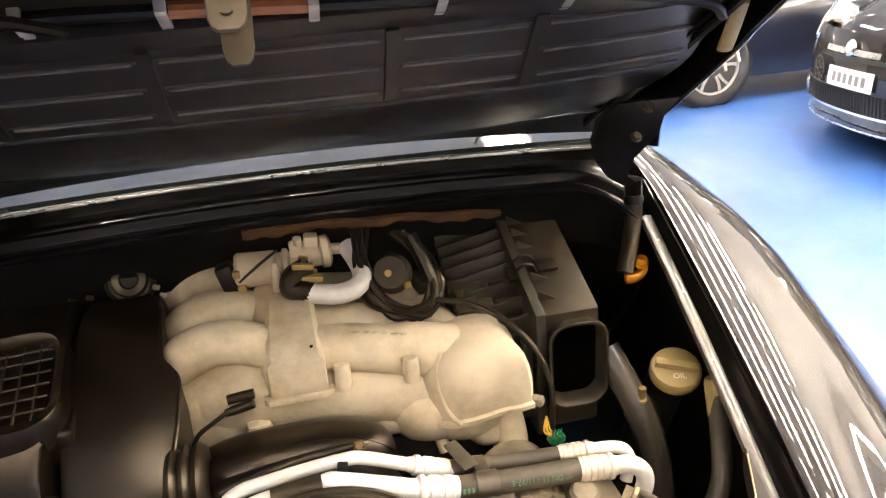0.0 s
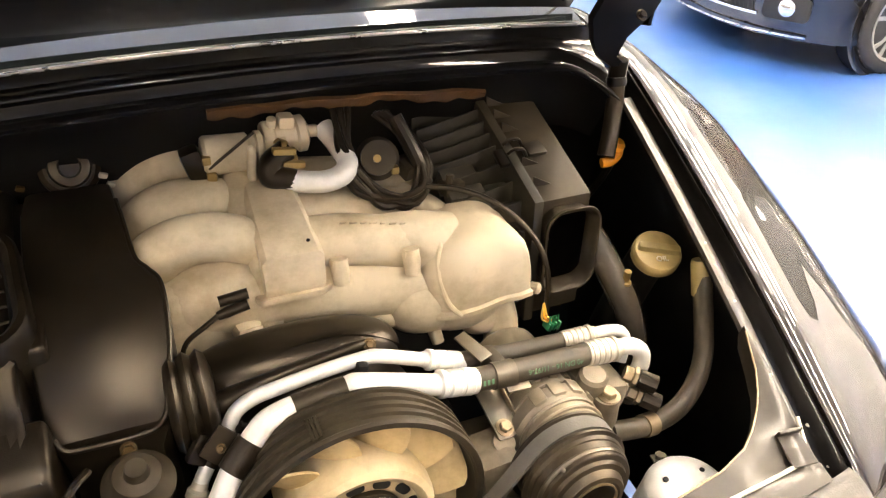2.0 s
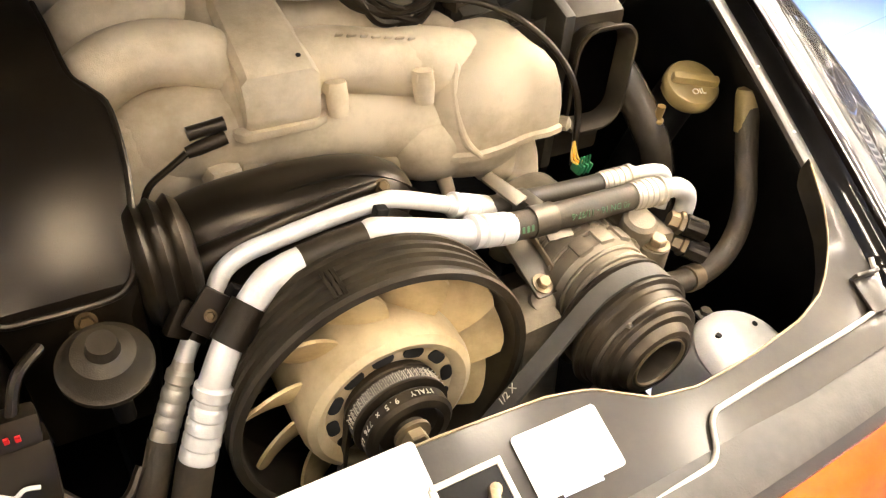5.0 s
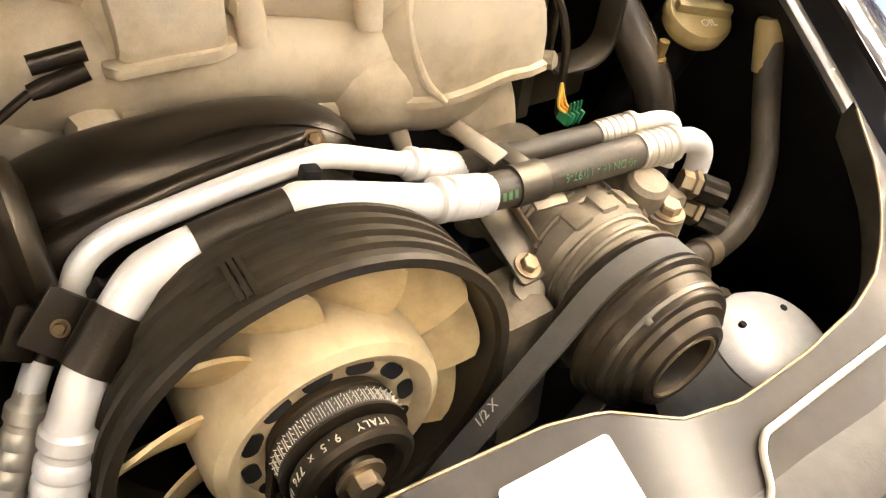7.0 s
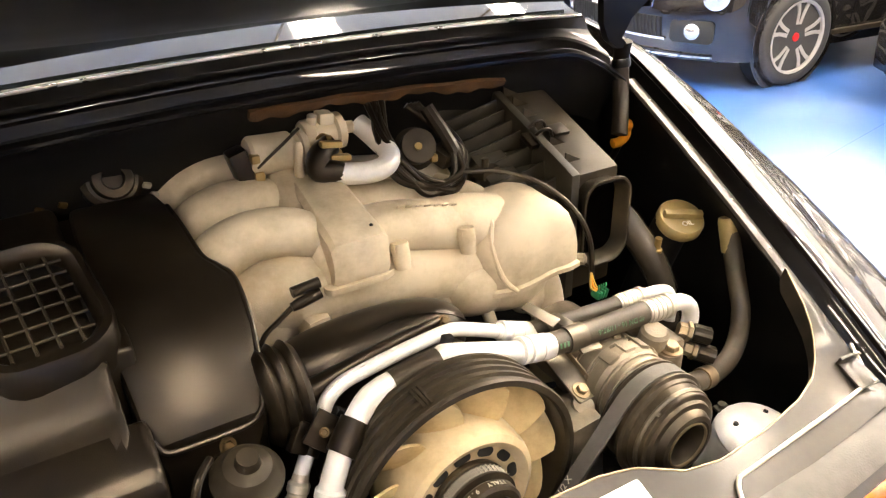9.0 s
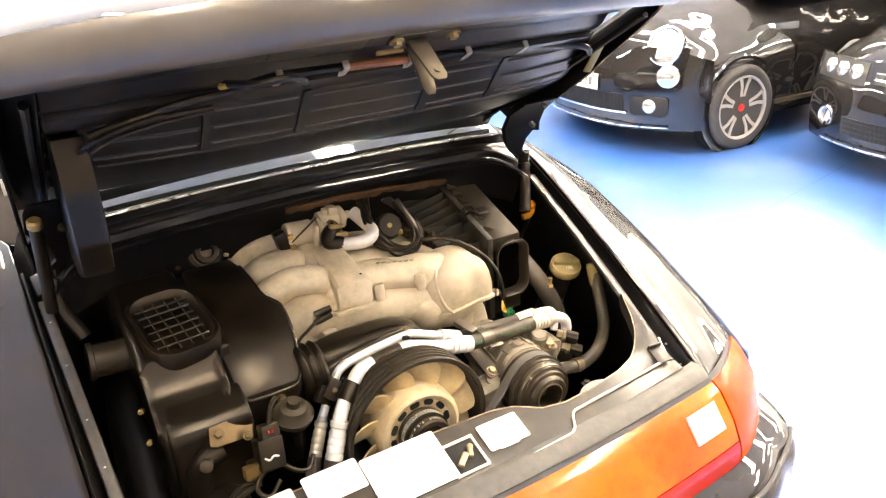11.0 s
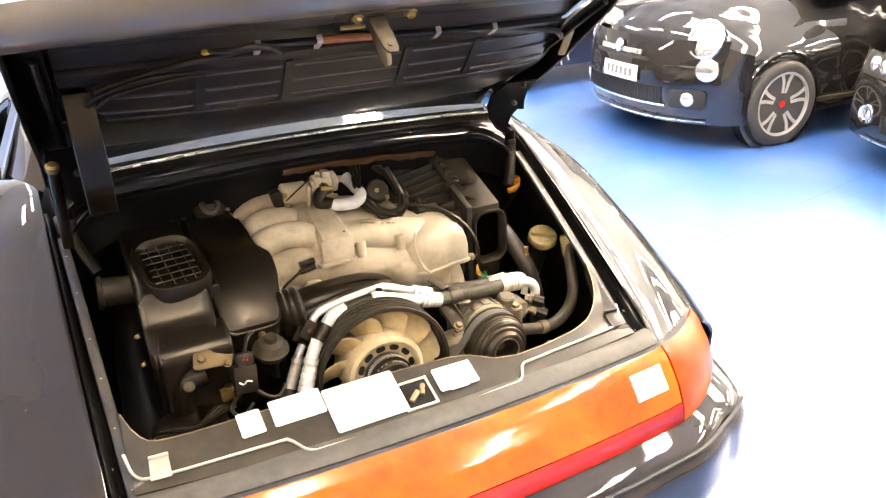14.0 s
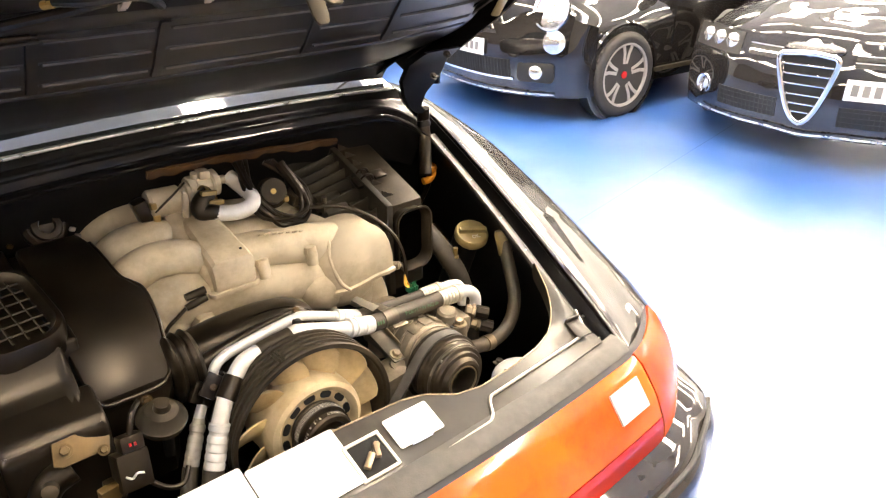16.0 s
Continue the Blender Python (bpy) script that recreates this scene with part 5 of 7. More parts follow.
stp = part("pipe_strap", lathe([(0.0124, -0.017), (0.0152, -0.017), (0.0152, 0.017), (0.0124, 0.017)], axis((-0.107, 0.184, 0.8505), Vector((0.021, 0.012, 0.018))), 24, True), PLAST, ac, "black pipe strap with a screw")
part("strap_loop", lathe([(0.0082, -0.017), (0.0112, -0.017), (0.0112, 0.017), (0.0082, 0.017)], axis((-0.127, 0.225, 0.8275), Vector((0.022, 0.014, 0.020))), 20, True), PLAST, stp)
part("strap_plate", box(0.040, 0.005, 0.036, pose(-0.119, 0.204, 0.8465, -32, 38, -24), 0.0015), PLAST, stp)
part("strap_lug", box(0.020, 0.012, 0.032, pose(-0.142, 0.218, 0.842, -20, 38, 0), 0.003), PLAST, stp)
part("strap_lug", box(0.018, 0.012, 0.030, pose(-0.090, 0.178, 0.842, -20, 38, 10), 0.003), PLAST, stp)
bolt(stp, (-0.1235, 0.2015, 0.8515), (-0.25, -0.75, 0.6), 0.0034, GOLDD)
crimp((-0.148, 0.2125, 0.803), (-0.182, 0.187, 0.742), 0.0112, ALUC)
crimp((-0.131, 0.1705, 0.822), (-0.163, 0.149, 0.752), 0.0150, ALU)
part("hose", tube([(-0.180, 0.189, 0.746), (-0.205, 0.160, 0.705), (-0.245, 0.12, 0.665), (-0.29, 0.11, 0.62), (-0.33, 0.11, 0.56)], 0.0118, 14, 6), RUBBER, ac)
part("hose", tube([(-0.161, 0.151, 0.757), (-0.184, 0.130, 0.705), (-0.220, 0.100, 0.655), (-0.27, 0.092, 0.60), (-0.31, 0.092, 0.54)], 0.0150, 16, 6), RUBBER, ac)

# compressor
CX, CZ = 0.224, 0.776
cmp_ = thing("air_conditioning_compressor", "grimy cast alloy compressor with a black clutch pulley", "compressor", pose(CX, 0.2, CZ))


def cy(y):
    return axis((CX, y, CZ), (0, -1, 0))


def cyb(y):
    """The casting sits a little beside the pulley."""
    return axis((CX + 0.022, y, CZ - 0.008), (0, -1, 0))


part("body", lathe([(0, -0.20), (0.050, -0.20), (0.060, -0.19), (0.063, -0.12), (0.066, -0.118), (0.066, -0.095), (0.062, -0.092), (0.062, -0.060), (0.068, -0.056), (0.068, -0.040), (0.062, -0.034), (0.060, -0.012), (0.050, 0.0), (0, 0.0)], cyb(0.135) @ Matrix.Diagonal((0.80, 0.80, 0.9, 1)), 40), CASTG, cmp_, "grey cast alloy body", 30)
for k in range(4):
    la = Vector((CX + 0.022 + 0.050 * math.cos(0.65 + 0.46 * k), 0.180, CZ - 0.008 + 0.050 * math.sin(0.65 + 0.46 * k)))
    part("flange_lug", box(0.018, 0.022, 0.014, Matrix.Translation(la) @ Matrix.Rotation(-(0.65 + 0.46 * k - math.pi / 2), 4, "Y"), 0.004), CASTG, cmp_)
    lb = Vector((CX + 0.022 + 0.048 * math.cos(0.45 + 0.46 * k), 0.207, CZ - 0.008 + 0.048 * math.sin(0.45 + 0.46 * k)))
    part("casting_lug", box(0.013, 0.012, 0.010, Matrix.Translation(lb) @ Matrix.Rotation(-(0.45 + 0.46 * k - math.pi / 2), 4, "Y"), 0.003), CASTG, cmp_)
part("service_block", join(box(0.070, 0.060, 0.040, pose(0.315, 0.205, 0.782, 0, 12, 0), 0.010), lathe([(0, 0), (0.018, 0), (0.018, 0.030), (0.014, 0.034), (0, 0.034)], axis((0.300, 0.190, 0.790), (0, -0.2, 1)), 18), lathe([(0, 0), (0.016, 0), (0.016, 0.065), (0, 0.065)], axis((0.312, 0.168, 0.732), (0, 0, 1)), 16)), CASTG, cmp_, "cast service valve block")
bolt(cmp_, (0.313, 0.167, 0.797), (0, -0.1, 1), 0.009, STEEL)
for p, d in (((0.366, 0.182, 0.795), (0.75, -0.6, -0.25)), ((0.372, 0.176, 0.768), (0.75, -0.6, -0.3))):
    v = part("valve", lathe([(0, 0), (0.010, 0), (0.010, 0.010), (0.013, 0.011), (0.013, 0.016), (0.008, 0.018), (0.008, 0.022), (0, 0.022)], axis(Vector(p) - Vector(d).normalized() * 0.018, d), 6), STEEL, cmp_, "tan metal service valve")
    star = [((0.0128 if k % 2 else 0.0108) * math.cos(k * math.pi / 8), (0.0128 if k % 2 else 0.0108) * math.sin(k * math.pi / 8)) for k in range(16)]
    part("valve_cap", prism(star, 0.023, axis(p, d), 0.0008), PLAST, v, "black ribbed valve cap")
for y in (0.150, 0.162, 0.192, 0.214, 0.226):
    part("casting_rib", lathe([(0.040, -0.002), (0.0515, -0.002), (0.0525, 0.0), (0.0515, 0.002), (0.040, 0.002)], cyb(y), 40, True), CASTG, cmp_, "", 30)
cl = part("pulley", lathe([(0.020, 0.0), (0.060, 0.0), (0.064, 0.003), (0.064, 0.006), (0.058, 0.009), (0.058, 0.028), (0.064, 0.031), (0.064, 0.034), (0.060, 0.036), (0.020, 0.036)], cy(0.128), 56, True), PULLEY, cmp_, "black belt pulley", 25)
part("clutch_plate", lathe([(0, -0.012), (0.058, -0.012), (0.060, -0.006), (0.060, 0.002), (0.0585, 0.006), (0.057, 0.007), (0.056, 0.016), (0.0545, 0.018), (0.054, 0.024), (0.053, 0.025), (0.048, 0.026), (0.046, 0.030), (0.040, 0.031), (0.038, 0.036), (0.036, 0.039), (0.031, 0.040), (0.027, 0.038), (0.0255, 0.034), (0.0245, 0.010), (0.010, 0.008), (0, 0.010)], cy(0.094), 56), PULLEY, cmp_, "grimy dark steel clutch with a hollow nose", 25)
part("clutch_ring", lathe([(0.0525, 0.0), (0.0560, 0.0), (0.0566, 0.003), (0.0555, 0.006), (0.0525, 0.006)], cy(0.080), 48, True), CLUTCH, cmp_, "worn steel clutch ring", 25)
part("clutch_lip", lathe([(0.0262, 0.0), (0.0280, 0.0), (0.0280, 0.003), (0.0262, 0.003)], cy(0.0565), 40, True), STEEL, cmp_, "", 25)
part("clutch_bolt", lathe([(0, 0), (0.010, 0), (0.009, 0.008), (0, 0.009)], cy(0.086), 6), CLUTCH, cmp_)
for k in range(3):
    part("clutch_rivet", lathe([(0, 0.005), (0.003, 0.004), (0.0045, 0), (0, 0)], cy(0.077) @ Matrix.Rotation(k * 2.094 + 2.2, 4, "Z") @ pose(0.0520, 0, 0.002), 10), CLUTCH, cmp_)
SX = Vector((0.033, 0.004, -0.003)).normalized()
SN = SX.cross(Vector((-0.14, 0.90, 0.40))).normalized()
SY = SN.cross(SX)
SB = Matrix((SX, SY, SN)).transposed().to_4x4()
SB.translation = (0.1695, 0.1672, 0.7768)
br = part("bracket", prism([(0.002, 0.0), (0.028, 0.0), (0.033, 0.006), (0.033, 0.105), (0.006, 0.105), (0.0, 0.100), (0.0, 0.003)], 0.0035, SB, 0.001), CLUTCH, cmp_, "zinc plated strap bracket")
part("bracket_edge", box(0.0028, 0.105, 0.010, SB @ pose(0.0325, 0.0535, 0.005), 0.001), STEEL, br)
bolt(cmp_, SB @ Vector((0.0125, 0.0125, 0.0035)), SN, 0.0072)
part("mount", join(box(0.05, 0.06, 0.16, pose(0.170, 0.170, 0.692, 0, -6, 0), 0.012), lathe([(0, 0), (0.015, 0), (0.013, 0.014), (0, 0.014)], axis((0.1765, 0.172, 0.762), (0, -0.4, 0.9)), 16), box(0.12, 0.05, 0.20, pose(0.20, 0.26, 0.60), 0.01)), CASTG, cmp_, "cast compressor mount")


def belt_loop(c1, r1, c2, r2, y, width, thick=0.004):
    """A flat belt round two pulleys in a plane across the car."""
    dx, dz = c2[0] - c1[0], c2[1] - c1[1]
    L, a = math.hypot(dx, dz), math.atan2(dz, dx)
    off = math.acos((r1 - r2) / L)
    pts = []
    for k in range(17):
        t = a + off + (2 * math.pi - 2 * off) * k / 16
        pts.append((c1[0] + r1 * math.cos(t), c1[1] + r1 * math.sin(t), math.cos(t), math.sin(t)))
    for k in range(17):
        t = a - off + 2 * off * k / 16
        pts.append((c2[0] + r2 * math.cos(t), c2[1] + r2 * math.sin(t), math.cos(t), math.sin(t)))
    return loft([[(p[0], y - width / 2, p[1]), (p[0], y + width / 2, p[1]), (p[0] + thick * p[2], y + width / 2, p[1] + thick * p[3]), (p[0] + thick * p[2], y - width / 2, p[1] + thick * p[3])] for p in pts + pts[:1]], False)


bl = thing("drive_belt", "grey black rubber drive belt of the compressor", "belt", pose(0.1, 0.110, 0.6))
bb = part("belt", belt_loop((CX, CZ), 0.0595, (-0.016, 0.468), 0.062, 0.110, 0.018), BELT, bl)
crp = thing("crank_pulley", "dark steel crank pulley low in the bay", "pulley", pose(0, 0.1, 0.46))
part("pulley", lathe([(0, 0), (0.066, 0), (0.066, 0.006), (0.061, 0.009), (0.061, 0.027), (0.066, 0.03), (0.066, 0.036), (0, 0.036)], axis((-0.016, 0.1275, 0.468), (0, -1, 0)), 40), PULLEY, crp)
fb = thing("fan_drive_belt", "black rubber belt down from the fan pulley", "belt", pose(0, 0.126, 0.6))
part("belt", belt_loop((0.0, 0.755), 0.0385, (-0.016, 0.468), 0.055, 0.1345, 0.010), PLASTG, fb)
ld_v = Vector((CX + 0.016, 0, CZ - 0.468)).normalized()
nv = Vector((-ld_v.z, 0, ld_v.x))
bmk = Matrix((ld_v, Vector((0, -1, 0)), nv)).transposed().to_4x4()
if bmk.determinant() < 0:
    bmk = Matrix((ld_v, Vector((0, 1, 0)), nv)).transposed().to_4x4()
for txt, dd, mt, sz in (("1/2 X", 0.285, PRINT, 0.010), ("1", 0.19, PRINTG, 0.012)):
    mm = bmk.copy()
    mm.translation = Vector((-0.016, 0.110, 0.468)) + ld_v * dd + nv * (0.0664 + 0.0055 * dd / 0.40)
    writing("print", txt, sz, mm, mt, bb)

# drier canister by the rear corner
can = thing("receiver_canister", "bare aluminium domed canister with small holes", "canister", pose(0.378, 0.075, 0.60))
cm = axis((0.373, 0.088, 0.592), (0.05, -0.18, 1)) @ Matrix.Diagonal((1.17, 1.17, 1, 1))
part("shell", lathe([(0, 0), (0.048, 0), (0.048, 0.105), (0.046, 0.108), (0.047, 0.111), (0.042, 0.120), (0.028, 0.127), (0, 0.129)], cm, 40), ALU, can, "", 40)
for a, r in ((0.4, 0.026), (2.2, 0.030), (4.4, 0.028)):
    part("hole", lathe([(0, 0.0008), (0.0028, 0.0008), (0.0028, -0.004), (0, -0.004)], cm @ pose(r * math.cos(a), r * math.sin(a), 0.1272), 10), DARK, can)
part("lug", join(box(0.020, 0.016, 0.004, pose(0.372, 0.122, 0.711, 0, 0, -10), 0.001), lathe([(0, 0), (0.006, 0), (0.006, 0.006), (0, 0.006)], axis((0.372, 0.124, 0.712), (0, 0, 1)), 6)), CLUTCH, can)

# big hose down the side of the bay
hs = thing("oil_hose", "thick black rubber oil hose curving down the bay side", "hose", pose(0.45, 0.2, 0.80))
part("hose", tube([(0.503, 0.252, 0.870), (0.502, 0.242, 0.845), (0.498, 0.224, 0.808), (0.487, 0.202, 0.776), (0.463, 0.182, 0.752), (0.430, 0.167, 0.738), (0.395, 0.160, 0.733), (0.360, 0.156, 0.738), (0.315, 0.155, 0.748)], 0.0128, 18, 8), RUBBER, hs)
part("hose_end", tube([(0.384, 0.159, 0.7335), (0.366, 0.1565, 0.737)], 0.0150, 18, 2), STEEL, hs, "metal hose union")
part("neck", lathe([(0, -0.03), (0.021, -0.03), (0.021, 0.012), (0.018, 0.018), (0, 0.018)], axis((0.503, 0.254, 0.872), (0, 0.35, 1)) @ Matrix.Diagonal((0.66, 0.66, 1, 1)), 18), CAPM, hs, "tan hose ferrule")
of = thing("oil_filler", "tan oil filler cap on a dark filler neck", "oil cap", pose(0.48, 0.33, 0.80))
cpm = axis((0.487, 0.330, 0.853), (-0.12, -0.42, 0.9)) @ Matrix.Diagonal((0.92, 0.92, 1, 1))
cp = part("cap", lathe([(0, 0), (0.034, 0), (0.037, 0.004), (0.037, 0.016), (0.034, 0.020), (0.028, 0.0205), (0, 0.0205)], cpm, 36), CAPM, of, "round tan plastic cap")
part("grip", box(0.062, 0.012, 0.014, cpm @ pose(0, 0, 0.024, 0, 0, -12), 0.004), CAPM, cp)
writing("lettering", "OIL", 0.012, cpm @ pose(0.002, -0.016, 0.0208), PRINT, cp, 0.0008)
part("neck", tube([(0.482, 0.332, 0.86), (0.478, 0.345, 0.82), (0.46, 0.36, 0.74), (0.43, 0.38, 0.60)], 0.028, 18, 6), DARK, of)
part("dipstick", lathe([(0, 0), (0.008, 0), (0.008, 0.012), (0.005, 0.014), (0.005, 0.03), (0, 0.03)], axis((0.432, 0.315, 0.825), (0, -0.1, 1)), 12), GOLD, of, "brass dipstick head")
ap = thing("heater_pipe", "shiny black heater pipe sloping into the bay", "pipe", pose(0.40, 0.28, 0.75))
part("pipe", tube([(0.404, 0.372, 0.885), (0.414, 0.352, 0.862), (0.426, 0.330, 0.832), (0.438, 0.310, 0.795), (0.449, 0.297, 0.740), (0.456, 0.290, 0.64)], 0.0205, 20, 8), PIPEG, ap)
oc = thing("orange_cap", "orange plastic cap on a dark cable end", "cap", pose(0.50, 0.474, 0.93))
part("cap", join(tube([(0.474, 0.462, 0.940), (0.488, 0.460, 0.942), (0.500, 0.462, 0.950), (0.504, 0.468, 0.962)], 0.0075, 12, 6), lathe([(0, 0), (0.010, 0), (0.011, 0.008), (0.007, 0.014), (0, 0.014)], axis((0.496, 0.462, 0.960), (0.1, -0.3, 1)), 14)), ORANGE, oc)
part("lead", tube([(0.504, 0.468, 0.956), (0.50, 0.49, 0.90), (0.47, 0.52, 0.82)], 0.006, 8, 6), PLAST, oc)

# air filter box
ab = thing("air_filter_box", "ribbed grey black plastic air filter box with an open inlet", "air filter", pose(0.32, 0.45, 0.85))


def slope_box(x0, x1, y0, y1, zt0, zt1, zb, bevel=0.006):
    pr = [(y0, zb), (y1, zb), (y1, zt1), (y0, zt0)]
    return prism(pr, x1 - x0, Matrix(((0, 0, 1, x0), (1, 0, 0, 0), (0, 1, 0, 0), (0, 0, 0, 1))), bevel, 2)


part("body", join(slope_box(0.312, 0.392, 0.362, 0.560, 0.958, 1.035, 0.78, 0.008)), PLASTG, ab, "grey black inlet half of the box")
part("cover", join(slope_box(0.207, 0.300, 0.385, 0.560, 0.922, 1.012, 0.80, 0.006), slope_box(0.225, 0.300, 0.365, 0.40, 0.915, 0.935, 0.80, 0.006)), FILTM, ab, "ribbed filter cover")
part("joint_flange", slope_box(0.299, 0.313, 0.350, 0.565, 0.966, 1.046, 0.78, 0.003), FILTM, ab, "flange between the halves")
for k in range(8):
    # fins that rise towards the joint, packed closer at the back
    y = (0.385, 0.412, 0.440, 0.466, 0.486, 0.505, 0.524, 0.543)[k]
    z = 0.930 + (y - 0.385) * 0.51
    part("rib", prism([(0.208, z - 0.020), (0.300, z - 0.020), (0.300, z + 0.024), (0.208, z + 0.006)], 0.0032, Matrix(((1, 0, 0, 0), (0, 0, -1, y), (0, 1, 0, 0), (0, 0, 0, 1))), 0.0008), FILTM, ab)
for k in range(3):
    # stepped pads between the front fins, split along the box
    y = 0.3975 + 0.0275 * k
    z = 0.930 + (y - 0.385) * 0.51
    for x0, x1, up in ((0.212, 0.262, 0.004), (0.266, 0.298, -0.001)):
        part("pad", box(x1 - x0, 0.0205, 0.026, pose((x0 + x1) / 2, y, z - 0.006 + up, 24, 0, 0), 0.003), FILTM, ab)
for k in range(6):
    y = (0.384, 0.418, 0.450, 0.478, 0.503, 0.526)[k]
    z = 0.966 + (y - 0.362) * 0.39
    part("gusset", prism([(0, 0), (0.026, 0), (0, 0.014)], 0.0025, pose(0.313, y, z - 0.004, 90, 0, 0)), PLASTG, ab)
for k in range(3):
    part("rib", box(0.090, 0.006, 0.100, pose(0.252 - 0.004 * k, 0.384 - 0.002 * k, 0.90 - 0.0, 0, 0, 0), 0.002) if k == 0 else box(0.004, 0.012, 0.10, pose(0.225 + 0.03 * k, 0.363, 0.875), 0.001), PLASTG, ab)
part("clip", join(tube([(0.300, 0.430, 0.998), (0.306, 0.424, 1.006), (0.318, 0.424, 1.004), (0.326, 0.428, 0.992)], 0.0025, 8, 5), tube([(0.300, 0.446, 1.004), (0.308, 0.442, 1.012), (0.320, 0.442, 1.010), (0.328, 0.444, 0.998)], 0.0025, 8, 5), box(0.030, 0.022, 0.006, pose(0.342, 0.436, 0.996, 22, 4, 8), 0.002), box(0.016, 0.028, 0.008, pose(0.294, 0.434, 0.990, 22, 0, 0), 0.002)), PLAST, ab, "black spring clip")
# inlet mouth with a rolled lip
SN = Matrix(((1, 0, 0, 0.353), (0, 0, -1, 0.342), (0, 1, 0, 0.890), (0, 0, 0, 1)))


def mouth_loop(w, h, r, y):
    return [SN @ Vector((a, b, y)) for a, b in rounded(w, h, r, 6)]


part("inlet_mouth", loft([mouth_loop(0.070, 0.112, 0.022, -0.03), mouth_loop(0.072, 0.116, 0.024, -0.01), mouth_loop(0.080, 0.126, 0.027, 0.0), mouth_loop(0.083, 0.129, 0.028, 0.003), mouth_loop(0.082, 0.128, 0.028, 0.006), mouth_loop(0.076, 0.122, 0.025, 0.006), mouth_loop(0.068, 0.112, 0.022, 0.0), mouth_loop(0.064, 0.107, 0.020, -0.026)], False), PLASTG, ab, "rolled-lip oval air inlet", 40)
# black sheet closes the shallow mouth and stands for its inner shade
part("inlet_shade_sheet", prism(rounded(0.064, 0.106, 0.02, 5), 0.002, SN @ pose(0, 0, -0.0195)), VOID, ab)

# blower and resonator housing
bx = thing("blower_housing", "large black plastic blower housing with a grille", "housing", pose(-0.27, 0.35, 0.80))


def xprism(pr, x0, x1, bevel, seg=3):
    return prism(pr, x1 - x0, Matrix(((0, 0, 1, x0), (1, 0, 0, 0), (0, 1, 0, 0), (0, 0, 0, 1))), bevel, seg)


def right_cover():
    # a shell that slopes to the rear, narrower at the top
    rows = [(0.238, 0.848, -0.262, -0.176), (0.241, 0.872, -0.268, -0.166), (0.253, 0.888, -0.274, -0.160), (0.305, 0.930, -0.278, -0.148), (0.352, 0.960, -0.276, -0.145), (0.372, 0.969, -0.276, -0.155), (0.390, 0.976, -0.276, -0.167), (0.440, 0.992, -0.276, -0.172), (0.480, 1.000, -0.276, -0.176), (0.525, 0.998, -0.274, -0.180), (0.545, 0.980, -0.272, -0.182)]
    loops = []
    for y, z, x0, x1 in rows:
        b = 0.008
        loops.append([(x0, y + 0.03, z - 0.16), (x0, y, z - b), (x0 + b * 0.3, y, z - b * 0.3), (x0 + b, y, z), (x1 - b, y, z), (x1 - b * 0.3, y, z - b * 0.3), (x1, y, z - b), (x1, y + 0.03, z - 0.16)])
    return loft(loops, True)


part("front_cover", right_cover(), PLAST, bx, "smooth satin black sloping cover", 24)
part("cover_edge", tube([(-0.268, 0.246, 0.876), (-0.260, 0.238, 0.866), (-0.240, 0.2365, 0.864), (-0.190, 0.2365, 0.864), (-0.172, 0.240, 0.870), (-0.162, 0.253, 0.885), (-0.149, 0.305, 0.926), (-0.147, 0.352, 0.956), (-0.157, 0.372, 0.965), (-0.168, 0.390, 0.972), (-0.173, 0.442, 0.988), (-0.177, 0.482, 0.996)], 0.0030, 8, 5), PLAST, bx)
part("main_shell", xprism([(0.20, 0.72), (0.195, 0.862), (0.205, 0.885), (0.262, 0.912), (0.285, 0.945), (0.295, 0.962), (0.55, 1.002), (0.58, 0.97), (0.58, 0.72)], -0.408, -0.285, 0.016), PLAST, bx, "stepped black shell", 50)
part("bridge", xprism([(0.30, 0.78), (0.30, 0.945), (0.53, 0.988), (0.55, 0.78)], -0.30, -0.26, 0.006), PLAST, bx)
part("step_pad", xprism([(0.192, 0.74), (0.187, 0.870), (0.200, 0.884), (0.250, 0.906), (0.262, 0.86), (0.26, 0.74)], -0.398, -0.268, 0.010), PLAST, bx, "lower moulded step")
GM = Matrix.Translation((-0.332, 0.364, 0.978)) @ pose(0, 0, 0, 13, 0, 6) @ Matrix.Diagonal((0.88, 0.92, 1, 1))


def gl(w, h, r, z):
    return [GM @ Vector((a, b, z)) for a, b in rounded(w, h, r, 6)]


part("grille_collar", loft([gl(0.142, 0.196, 0.050, -0.03), gl(0.140, 0.194, 0.050, 0.006), gl(0.134, 0.188, 0.048, 0.011), gl(0.120, 0.172, 0.042, 0.012), gl(0.106, 0.156, 0.036, 0.004), gl(0.100, 0.150, 0.034, -0.016)], True), PLAST, bx, "rounded collar of the grille", 50)
part("grille_dark", prism(rounded(0.104, 0.154, 0.035, 5), 0.001, GM @ pose(0, 0, -0.009)), GRILLEM, bx)
part("mesh_screen", join(*[tube([GM @ Vector((x, -0.070, 0.002)), GM @ Vector((x, 0.070, 0.002))], 0.0017, 6, 0) for x in (-0.033, -0.011, 0.011, 0.033)], *[tube([GM @ Vector((-0.048, y, 0.002)), GM @ Vector((0.048, y, 0.002))], 0.0017, 6, 0) for y in (-0.054, -0.031, -0.008, 0.015, 0.038, 0.058)]), PLASTG, bx, "square wire grille")
bolt(bx, (-0.207, 0.236, 0.850), (0, -0.9, 0.4), 0.0055, GOLDD)
part("tab", box(0.028, 0.020, 0.006, pose(-0.207, 0.244, 0.848, 60, 0, 0), 0.002), PLAST, bx)
